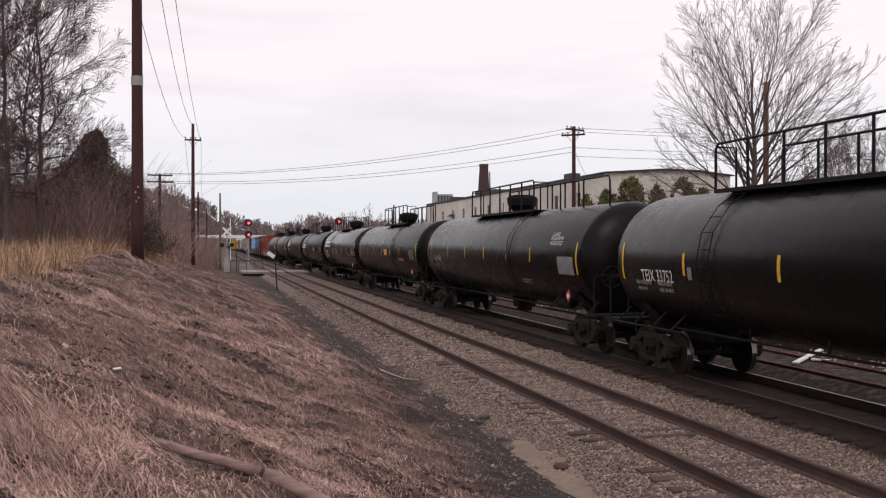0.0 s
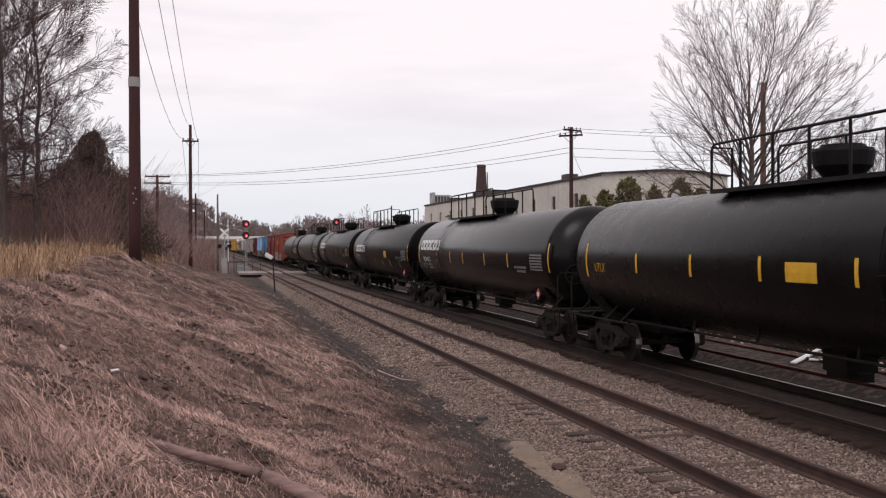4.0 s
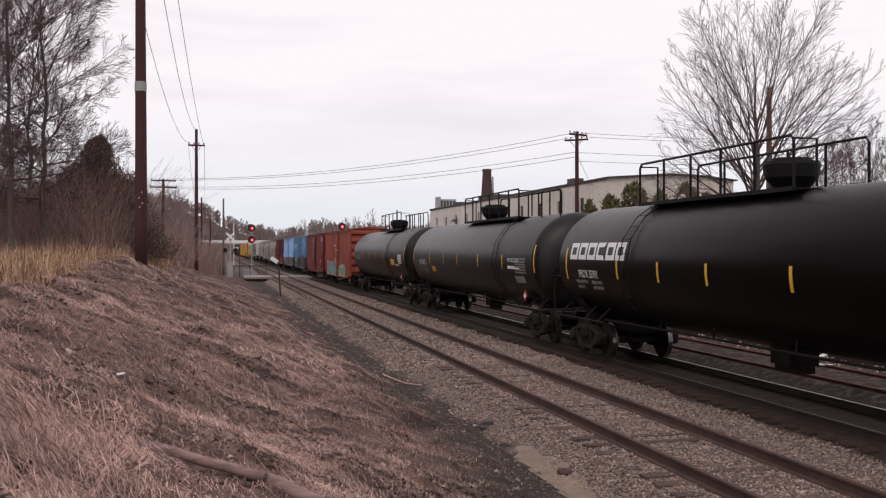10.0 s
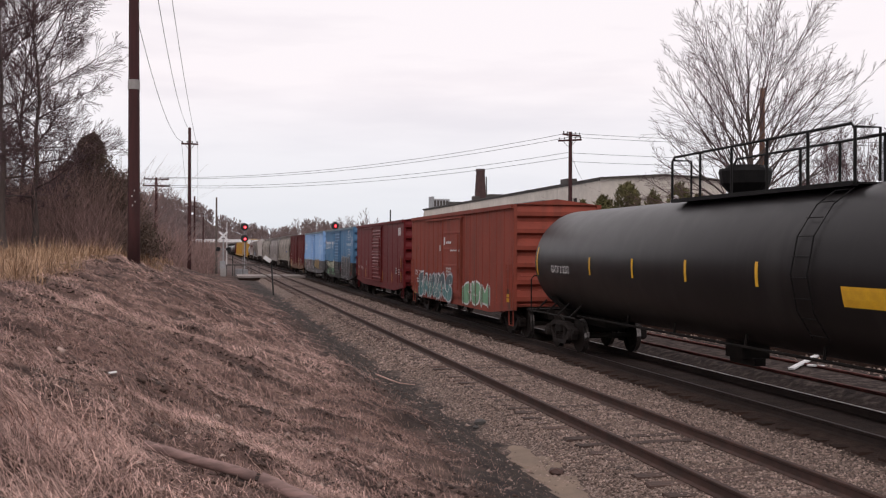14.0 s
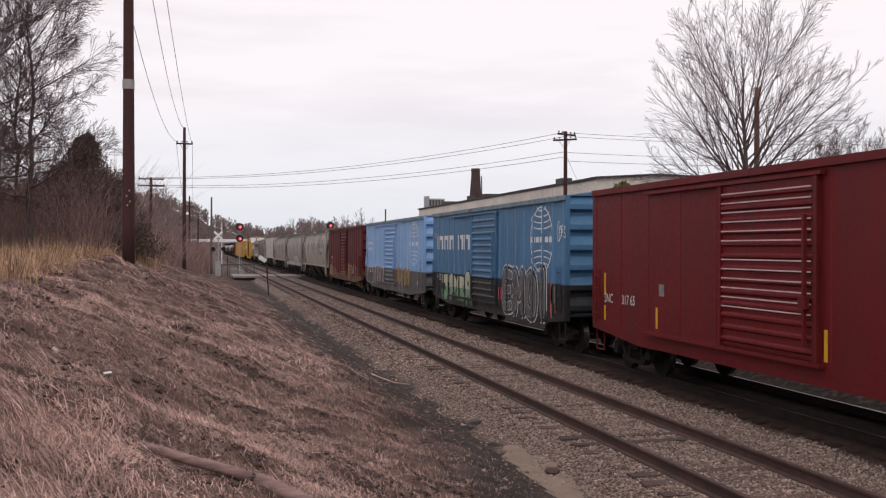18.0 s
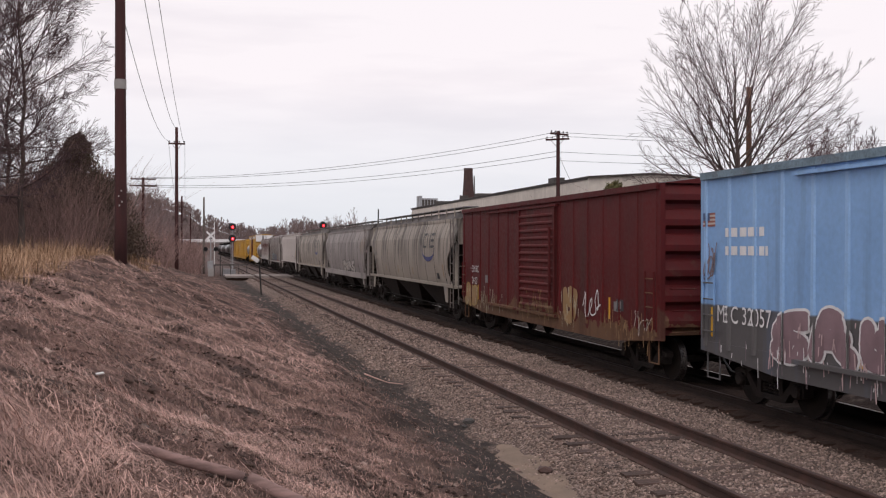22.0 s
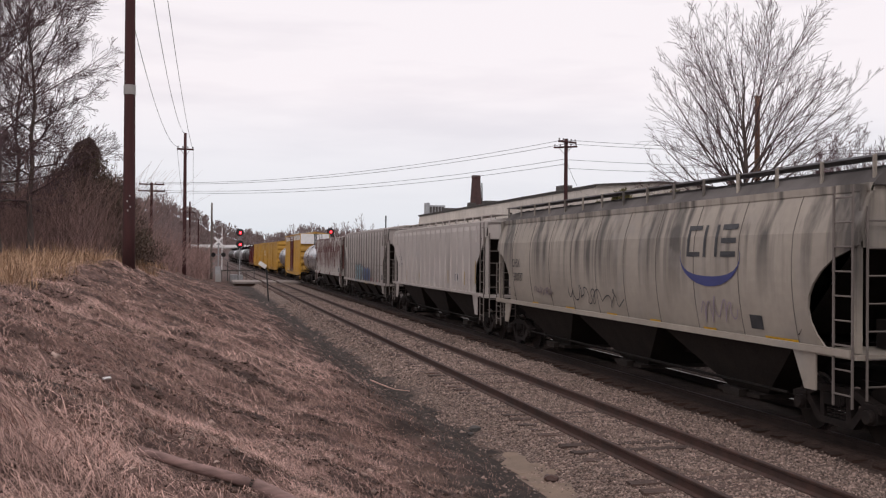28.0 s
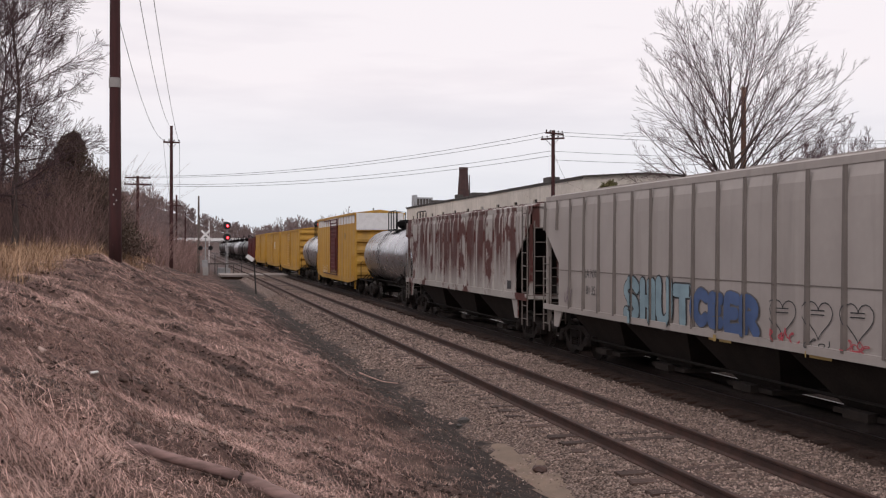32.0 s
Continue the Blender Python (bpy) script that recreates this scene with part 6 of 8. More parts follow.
hopper_car("light grey ribbed hopper with an open roof walk", 318.38, 335.26, 317.67, 336.22, m_hopper_ribbed,
           [("text", "AE X", 6.54, 2.58, 0.20), ("text", "148 10", 6.54, 2.27, 0.20), ("rects", [(4.56, 4.48, 1.68, 2.12), (2.07, 1.99, 1.68, 2.12), (-0.82, -0.92, 1.68, 2.12), (-3.28, -3.38, 1.75, 2.25), (-5.82, -5.93, 1.75, 2.25), (-7.30, -7.42, 1.85, 2.65)], g_gold, "tape"), ("rects", [(-4.42, -4.96, 1.86, 2.18)], m_white, "stencil_frame"), ("plate", -4.45, -4.93, 1.89, 2.15), ("tag", -6.3, -6.9, 1.8, 2.1, 48, g_ghost, 3, 0.012)], curved=False, ribs=18, sill=1.50, eave=3.97, sill_h=0.05)
hopper_car("light grey ribbed hopper with blue graffiti", 337.13, 353.02, 336.22, 353.63, m_hopper_dull,
           [("text", "LA NX", 5.14, 2.12, 0.21), ("text", "81 35", 5.05, 1.72, 0.21), ("spray", "SHUT", 2.8, -0.25, 1.18, 2.30, 0.26, [(0.07, m_ink), (0.0, g_pale)], 51), ("spray", "CEER", -0.33, -2.6, 1.25, 2.12, 0.22, [(0.05, g_grey), (0.0, g_navy)], 52), ("heart", -2.93, -3.68, 1.45, 2.06), ("heart", -3.90, -4.62, 1.48, 2.08), ("heart", -4.86, -5.56, 1.50, 2.10), ("tag", -3.95, -4.5, 1.28, 1.45, 59, m_ink, 3, 0.016), ("tag", -4.9, -5.5, 1.30, 1.5, 60, g_pink, 4, 0.016), ("tag", -2.9, -3.8, 1.30, 1.55, 58, g_pink, 4), ("tag", 6.4, 6.0, 1.4, 1.9, 55, g_ghost, 3), ("rects", [(-0.9, -1.7, 1.15, 1.27), (-4.0, -4.6, 1.15, 1.25)], g_gold, "tape"), ("rects", [(-6.4, -6.75, 1.5, 1.75), (-7.0, -7.3, 1.45, 1.8)], m_ink)], curved=False, ribs=17, roof_rail=False, bays=4, sill=1.30, eave=4.17, cut=1.15, cut_top=3.4, sill_h=0.10, rib_mat=m_grime_shade)
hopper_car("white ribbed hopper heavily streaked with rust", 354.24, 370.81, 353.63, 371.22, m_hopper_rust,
           [("rects", [(-6.2, -6.6, 1.6, 1.85)], m_ink)], curved=False, ribs=15, roof_rail=False, bays=3, sill=1.48, eave=4.0)
tank_car("short silver tank car between a hopper and a boxcar", 372.55, 382.81, 371.22, 384.25, [], 1.35, 2.4, m_silver, climb=0.8, plat=(1.0, -1.0), dome=0.4, short=True, spin=False)
boxcar("tall yellow boxcar with a white upper end", 385.38, 402.9, 384.25, 403.73, m_yellow_box, [("tag", 6, 3.5, 0.9, 1.6, 61, m_white, 6), ("rects", [(-4.5, -4.8, 3.3, 3.7)], m_ink), ("rects", [(8.3, -8.3, 4.25, 4.72)], m_white, "white_band")], eave=4.85, ribs=12, spin=False, detail=False, roof_mat=m_white, door_mat=m_red_old, end_board=True)
tank_car("short silver tank car between yellow boxcars", 404.97, 414.07, 403.73, 415.31, [], 1.35, 2.4, m_silver, climb=0.8, plat=(1.0, -1.0), dome=0.4, short=True, spin=False)
boxcar("yellow boxcar with a faded side", 416.35, 434.21, 415.31, 435.25, m_yellow_box, [], eave=4.4, ribs=12, spin=False, detail=False)
boxcar("yellow boxcar with a faded side", 436.29, 454.45, 435.25, 455.5, m_yellow_box, [("rects", [(-2.5, -3.8, 2.6, 3.4)], m_white)], eave=4.4, ribs=10, spin=False, detail=False)
boxcar("yellow boxcar with a faded side", 456.54, 475.42, 455.5, 476.47, m_yellow_box, [], eave=4.5, ribs=10, spin=False, detail=False)
boxcar("dark red boxcar far back in the train", 477.53, 494.39, 476.47, 495.45, m_red_old, [], eave=4.2, ribs=10, spin=False, detail=False)
for i in range(9):
    tank_car("tank car far back in the train", 496.75 + 18.6 * i, 512.85 + 18.6 * i, 495.45 + 18.6 * i, 514.05 + 18.6 * i, [], 1.45, 2.45, (m_black, m_black, m_grey_tank, m_silver)[(i * 3 // 2) % 4], climb=1.4, plat=(1.6, -1.6), spin=False, short=True)

# ---- poles, wires and signals ----
def gz(x, y):
    return float(ground_z(x, y))


def utility_pole(label, x, y, top, r0, r1, material, arms=(), base=None, lean=(0, 0), braces=True, pegs=4):
    """arms: (height, half width, turn in degrees)."""
    z0 = gz(x, y) - 0.4 if base is None else base
    t = thing("utility_pole", label, "utility pole", pose(x, y, 0), group="poles along the line")
    n = 7
    pts = [(lean[0] * i / n, lean[1] * i / n, z0 + (top - z0) * i / n) for i in range(n + 1)]
    me = mesh_of("shaft", tube(bmesh.new(), pts, r0, 14, r1), material, True)
    part("shaft", me, None, t)
    for h, w, turn in arms:
        k = (h - z0) / (top - z0)
        ob = part("crossarm", boxes((-w, w, -0.05 - r1, 0.05 - r1, h - 0.06, h + 0.06)), m_pole_grey if material is m_pole_grey else m_pole, t, at=pose(lean[0] * k, lean[1] * k, 0, 0, 0, turn))
        for i in range(pegs):
            u = -w + 0.08 + (2 * w - 0.16) * i / (pegs - 1)
            part("insulator", lathe(bmesh.new(), [(h + 0.05, 0.02), (h + 0.10, 0.02), (h + 0.11, 0.045), (h + 0.19, 0.05), (h + 0.22, 0.02)], 8, "Z"), m_trim, ob, at=pose(u, -r1, 0))
        if braces:
            part("brace", tubes([[(-w * 0.55, -r1 - 0.06, h - 0.05), (0, -r1 - 0.05, h - 0.55), (w * 0.55, -r1 - 0.06, h - 0.05)]], 0.018, 4), m_pole, ob)
    return t


p1 = utility_pole("tall reddish-brown tarred pole with a white tag band", -2.07, 30.81, 14.1, 0.185, 0.125, m_pole, [(13.6, 0.95, 0)], lean=(-0.03, 0))
bm = lathe(bmesh.new(), [(7.46, 0.166), (7.46, 0.172), (7.74, 0.170), (7.74, 0.164)], 14, "Z")
part("tag_band", bm, m_conc, p1, "pale number band", at=pose(-0.017, 0, 0))
for zz, xx in ((4.48, 0.02), (4.32, -0.05), (4.16, 0.04), (4.05, -0.03)):
    part("metal_tag", boxes((xx - 0.018, xx + 0.018, -0.192, -0.178, zz, zz + 0.05)), m_conc, p1)
utility_pole("brown pole with one short crossarm beyond the bank", -1.3, 79.44, 12.0, 0.16, 0.11, m_pole, [(10.75, 0.62, 6)])
utility_pole("dark pole with two long crossarms at the wood's edge", -4.65, 98.7, 9.45, 0.17, 0.13, m_pole, [(9.28, 1.15, 10), (8.66, 1.25, 10)])
solo("guy_stub", tube(bmesh.new(), [(-6.2, 98.2, 4.6), (-4.85, 98.6, 8.2)], 0.09, 6), m_pole_grey, "grey slanting push brace against a pole", "pole brace")
utility_pole("thin dark pole behind the crossing", -1.79, 154.6, 10.5, 0.16, 0.12, m_pole, [(8.9, 0.7, 0)])
utility_pole("thin dark pole deep in the brush", -0.6, 175.0, 8.6, 0.15, 0.11, m_pole)
utility_pole("slim grey pole beside the road crossing", 1.09, 121.0, 8.75, 0.15, 0.10, m_pole_grey)
utility_pole("wooden pole with two crossarms by the white building", 24.47, 66.14, 10.95, 0.17, 0.12, m_pole, [(10.72, 0.85, 25), (10.36, 0.85, -40)], pegs=5)
utility_pole("bare brown pole stub beside the leafless tree", 25.62, 43.26, 10.5, 0.17, 0.115, m_pole_bare, lean=(0.0, 0.0))
utility_pole("dark post standing beyond the train", 26.5, 147.9, 8.6, 0.11, 0.10, m_signal)


def wire(a, b, sag, r=0.016):
    a, b = Vector(a), Vector(b)
    n = 14
    pts = []
    for i in range(n + 1):
        k = i / n
        p = a.lerp(b, k)
        p.z -= sag * 4 * k * (1 - k)
        pts.append(p)
    solo("overhead_wire", tube(bmesh.new(), pts, r, 5), m_wire, "thin dark cable slung between poles", "overhead wire", group="wires between the poles")


for xa, sag, xb, zb in ((-2.92, 1.76, -1.90, 10.94), (-1.98, 1.44, -1.38, 11.95), (-1.52, 0.67, -0.80, 10.90)):
    wire((xa, 30.72, 13.7), (xb, 79.3, zb), sag, 0.013)
for u in (-0.6, 0.6):
    wire((-1.3 + u, 79.5, 10.95), (-1.79 + u * 0.8, 154.6, 9.1), 1.6, 0.013)
for za, zb in ((9.45, 10.9), (9.35, 10.6), (8.75, 9.55), (8.6, 9.2)):
    wire((-4.65 + (za - 9) * 0.8, 98.7, za), (24.47, 66.14, zb), 0.85, 0.016)
for za, dz in ((10.85, -0.3), (10.6, -0.2), (9.5, 0.1), (8.9, 0.5)):
    wire((24.47, 66.14, za), (62, 52, za + dz), 0.7, 0.014)
wire((24.5, 66.1, 9.4), (27.9, 72.0, 7.6), 0.2, 0.012)


def signal_mast(label, x, y, z0, heads, height):
    t = thing("railway_signal", label, "railway signal", pose(x, y, 0), group="signals at the crossing")
    part("mast", tube(bmesh.new(), [(0, 0.12, z0), (0, 0.12, height)], 0.07, 10), m_alu, t)
    part("base_box", boxes((-0.38, 0.38, -0.2, 0.25, z0 - 0.1, z0 + 0.55)), m_alu, t)
    for h in heads:
        d = part("target", lathe(bmesh.new(), [(-0.02, 0.0), (-0.02, 0.44), (0.02, 0.44), (0.02, 0.0)], 24), m_signal, t, at=pose(0, 0, h))
        part("lamp_case", lathe(bmesh.new(), [(0.02, 0.18), (0.26, 0.16), (0.28, 0.0)], 12), m_signal, d)
        part("lens", lathe(bmesh.new(), [(-0.10, 0.0), (-0.075, 0.13), (-0.02, 0.16), (-0.02, 0.0)], 16), m_lens, d, "glowing red lens", at=pose(0.06, 0, -0.05))
        # Added glowing disc before the lens, for its overexposed centre.
        part("lens_core", lathe(bmesh.new(), [(-0.125, 0.0), (-0.105, 0.065), (-0.095, 0.07), (-0.095, 0.0)], 12), m_core, d, "glowing disc added as the lens's overexposed core", at=pose(0.06, 0, -0.05))
        part("hood", hood(), m_signal, d, at=pose(0.06, 0, -0.05))
    part("mast_ladder", tubes([[(-0.2, 0.5, z0), (-0.2, 0.35, heads[-1])], [(0.2, 0.5, z0), (0.2, 0.35, heads[-1])]] + [[(-0.2, 0.45, z0 + 0.4 * i), (0.2, 0.45, z0 + 0.4 * i)] for i in range(1, 9)], 0.018, 4), m_alu, t)
    return t


def hood():
    bm = bmesh.new()
    rows = []
    for y in (-0.02, -0.34):
        rows.append([bm.verts.new((0.18 * math.cos(a), y, 0.18 * math.sin(a))) for a in [math.pi * i / 8 for i in range(9)]])
    for i in range(8):
        bm.faces.new((rows[0][i], rows[0][i + 1], rows[1][i + 1], rows[1][i]))
    bmesh.ops.solidify(bm, geom=bm.faces[:], thickness=0.012)
    return bm


signal_mast("railway signal with two glowing red lights beside the track", 4.33, 121.3, -0.2, [3.95, 5.33], 5.6)
signal_mast("railway signal with one red light behind the train", 14.68, 118.8, -0.3, [5.5], 5.8)


def crossbuck(x, y, z0):
    t = thing("crossing_gate", "white crossbuck with flashers and a raised gate arm", "crossing signal", pose(x, y, 0))
    part("mast", tube(bmesh.new(), [(0, 0, z0), (0, 0, z0 + 4.5)], 0.06, 8), m_alu, t)
    for s in (-1, 1):
        part("blade", boxes((-0.62, 0.62, -0.09 + 0.012 * s, -0.075 + 0.012 * s, -0.11, 0.11)), m_white, t, at=pose(0, 0, z0 + 4.1, 0, s * 45, 0))
    for s in (-1, 1):
        f = part("flasher", lathe(bmesh.new(), [(-0.03, 0.0), (-0.03, 0.25), (0.0, 0.25), (0.10, 0.1), (0.10, 0.0)], 16), m_signal, t, at=pose(s * 0.55, -0.05, z0 + 2.6))
        part("hood", hood(), m_signal, f)
    part("flasher_bar", boxes((-0.6, 0.6, -0.03, 0.03, z0 + 2.56, z0 + 2.64)), m_alu, t)
    part("gate_machine", boxes((-0.35, 0.25, -0.25, 0.25, z0 + 0.5, z0 + 1.3)), m_alu, t)
    part("gate_arm", boxes((0.35, 0.43, -0.03, 0.03, z0 + 0.9, z0 + 5.6)), m_white, t)
    part("foundation", boxes((-0.3, 0.3, -0.3, 0.3, z0 - 0.4, z0 + 0.5)), m_conc, t)


crossbuck(1.77, 114.6, 0.1)
t = thing("line_marker", "thin dark post with a tilted white board", "marker post", pose(4.50, 71.5, 0))
part("post", tube(bmesh.new(), [(0.06, 0, -0.75), (-0.10, 0, 1.75)], 0.05, 8), m_signal, t)
part("board", boxes((-0.45, 0.12, -0.06, -0.045, -0.14, 0.14)), m_white, t, at=pose(-0.25, 0, 1.98, 0, 35, 0))
t = thing("line_marker", "short dark post beyond the road crossing", "marker post", pose(2.9, 119.0, 0))
part("post", tube(bmesh.new(), [(0, 0, -0.4), (0, 0, 1.9)], 0.05, 6), m_signal, t)
t = thing("signal_cabinet", "low pale equipment box beside the signal", "equipment box", pose(3.6, 118.0, 0))
part("case", box(bmesh.new(), -0.45, 0.45, -0.3, 0.3, -0.35, 0.45, 0.03), m_alu, t)
t = thing("rail_fence", "low dark fence rail near the crossing", "fence", pose(2.2, 117.0, 0))
for i in range(5):
    part("post", boxes((i * 0.9 - 0.04, i * 0.9 + 0.04, -0.04, 0.04, -0.3, 1.0)), m_trim, t)
part("rail", boxes((-0.1, 3.7, -0.03, 0.03, 0.85, 0.98)), m_trim, t)

t = thing("guard_rail", "low dark timber guard rail on short posts past the siding", "guard rail")
for i in range(20):
    part("post", boxes((16.22, 16.36, 18 + 2.1 * i, 18.14 + 2.1 * i, -0.6, 0.42)), m_tie_oily, t)
part("rail", boxes((16.14, 16.22, 17.5, 58.5, 0.22, 0.44)), m_tie_oily, t)
part("lower_rail", boxes((16.15, 16.22, 17.5, 58.5, -0.10, 0.02)), m_tie_oily, t)

# the pale overpass that closes the view down the line
t = thing("overpass", "pale concrete road bridge over the tracks far away", "bridge")
part("deck", boxes((-60, 70, 618, 628, 5.6, 6.9)), m_conc, t)
part("parapet", boxes((-60, 70, 617.6, 618.0, 6.3, 8.0)), m_white, t)
for x in (-14, 2.0, 18.5, 32):
    part("pier", boxes((x - 0.6, x + 0.6, 619, 627, -0.6, 5.7)), m_conc, t)

# ---- the white factory ----
def factory():
    t = thing("factory", "long low white stuccoed factory with a dark roof edge", "factory")
    x0, x1, y0, y1, h = 28.2, 38.4, 70.2, 132.0, 7.78
    # long wall towards the tracks, pierced by high narrow windows
    slots = [(y0 + 5.0 + i * 5.3, 0.95) for i in range(11)]
    edges = [y0] + [e for c, w in slots for e in (c - w / 2, c + w / 2)] + [y1]
    wall = bmesh.new()
    for i in range(0, len(edges), 2):
        box(wall, x0, x0 + 0.3, edges[i], edges[i + 1], -0.5, h + 0.25)
    for c, w in slots:
        box(wall, x0, x0 + 0.3, c - w / 2, c + w / 2, -0.5, 5.55)
        box(wall, x0, x0 + 0.3, c - w / 2, c + w / 2, 6.85, h + 0.25)
    part_each("wall_panel", wall, m_stucco, t)
    for i, (c, w) in enumerate(slots):
        win = part("window", boxes((x0 + 0.12, x0 + 0.15, c - w / 2, c + w / 2, 5.55, 6.85)), m_dark if i != 4 else m_white, t)
        part("mullion", boxes((x0 + 0.06, x0 + 0.14, c - 0.03, c + 0.03, 5.55, 6.85), (x0 + 0.06, x0 + 0.14, c - w / 2, c + w / 2, 6.17, 6.23)), m_trim, win)
        part("sill", boxes((x0 - 0.06, x0 + 0.1, c - w / 2 - 0.08, c + w / 2 + 0.08, 5.47, 5.55)), m_stucco, win)
    for i in range(2):  # tilted awning sashes
        part("awning_sash", boxes((-0.5, 0.0, -0.45, 0.45, -0.03, 0.03)), m_trim, t, at=pose(x0, slots[8][0] + i * 1.3 - 0.6, 6.4, 0, -35, 0))
    # end wall with a low gable
    g = bmesh.new()
    prof = [(x0, -0.5), (x1, -0.5), (x1, 7.95), (35.6, 8.27), (33.2, 8.36), (x0 + 0.2, 8.07), (x0, h + 0.27)]
    va = [g.verts.new((x, y0 - 0.3, q)) for x, q in prof]
    vb = [g.verts.new((x, y0, q)) for x, q in prof]
    g.faces.new(va), g.faces.new(vb[::-1])
    for i in range(len(prof)):
        j = (i + 1) % len(prof)
        g.faces.new((va[i], vb[i], vb[j], va[j]))
    part("end_wall", g, m_stucco, t)
    for x in (30.9, 34.2):
        win = part("window", boxes((x - 0.45, x + 0.45, y0 - 0.34, y0 - 0.305, 5.4, 6.7)), m_dark, t)
        part("sill", boxes((x - 0.55, x + 0.55, y0 - 0.42, y0 - 0.3, 5.3, 5.4)), m_stucco, win)
    part("back_wall", boxes((x1 - 0.3, x1, y0, y1, -0.5, 7.7)), m_stucco, t)
    part("far_wall", boxes((x0, x1, y1, y1 + 0.3, -0.5, 7.6)), m_stucco, t)
    # roof following the gable
    rp = [(x0 - 0.10, h + 0.27), (33.2, 8.38), (35.6, 8.29), (x1 + 0.2, 7.97)]
    r = bmesh.new()
    for k in (0.0,):
        a = [r.verts.new((x, y0 - 0.6, q)) for x, q in rp] + [r.verts.new((x, y0 - 0.6, q + 0.09)) for x, q in rp[::-1]]
        b = [r.verts.new((x, y1 + 0.5, q)) for x, q in rp] + [r.verts.new((x, y1 + 0.5, q + 0.09)) for x, q in rp[::-1]]
        r.faces.new(a), r.faces.new(b[::-1])
        for i in range(len(a)):
            j = (i + 1) % len(a)
            r.faces.new((a[i], b[i], b[j], a[j]))
    roof = part("roof", r, m_trim, t)
    for y, w, d, hh in ((81.5, 0.9, 1.6, 0.55), (92, 0.7, 0.7, 0.2), (104, 1.6, 1.2, 0.4), (112, 0.8, 0.8, 0.6), (121, 2.4, 1.0, 0.35)):
        part("roof_vent", boxes((30.0 - w / 2, 30.0 + w / 2, y - d / 2, y + d / 2, 8.0, 8.25 + hh)), m_trim, roof)
    # patched, peeling band below the eave
    part("fascia", boxes((x0 - 0.06, x0 - 0.004, y0 - 0.3, y1 + 0.3, h + 0.12, h + 0.25)), m_trim, t)
    return t


factory()
t = thing("chimney", "tapered dark red brick factory chimney", "chimney", pose(31.6, 115.9, 0))
bm = lathe(bmesh.new(), [(7.5, 0.82), (11.9, 0.53), (11.95, 0.57), (12.3, 0.55), (12.3, 0.40), (11.8, 0.38)], 8, "Z")
part("stack", bm, m_brick, t)
part("conduit", tube(bmesh.new(), [(0.75, -0.2, 7.5), (0.66, -0.2, 11.4)], 0.07, 6), m_trim, t)
t = thing("rooftop_unit", "galvanised rooftop cooling unit on the factory", "cooling unit", pose(29.6, 128.8, 0))
part("case", box(bmesh.new(), -1.15, 1.15, -0.9, 0.9, 8.1, 9.3, 0.04), m_sheet, t)
part("shroud", boxes((-1.3, -0.9, -0.8, 0.8, 7.9, 9.6)), m_sheet, t)
for i in range(5):
    part("louvre", boxes((-0.8 + i * 0.4 - 0.15, -0.8 + i * 0.4 + 0.15, -0.93, -0.902, 8.3, 9.1)), m_trim, t)
t = thing("satellite_dish", "round white satellite dish beside the shrubs", "satellite dish", pose(30.5, 62.6, 0))
part("pole", tube(bmesh.new(), [(0, 0, -0.5), (0, 0, 6.0)], 0.06, 8), m_alu, t)
part("dish", lathe(bmesh.new(), [(-0.02, 0.42), (0.06, 0.28), (0.12, 0.12), (0.14, 0.0)], 20), m_white, t, at=pose(0, -0.15, 6.1, 15, 0, 20))
t = thing("derail_plank", "white-painted board lying across the siding", "board", pose(15.0, 23.2, -0.05))
part("board", box(bmesh.new(), -1.9, 1.9, -0.07, 0.07, 0.005, 0.06, 0.01), m_white, t, at=pose(0, 0, 0, 0, 0, 47))
part("stub", box(bmesh.new(), -0.2, 0.2, -0.08, 0.08, 0.005, 0.05, 0.01), m_white, t, at=pose(-0.3, -0.9, 0, 0, 0, -50))

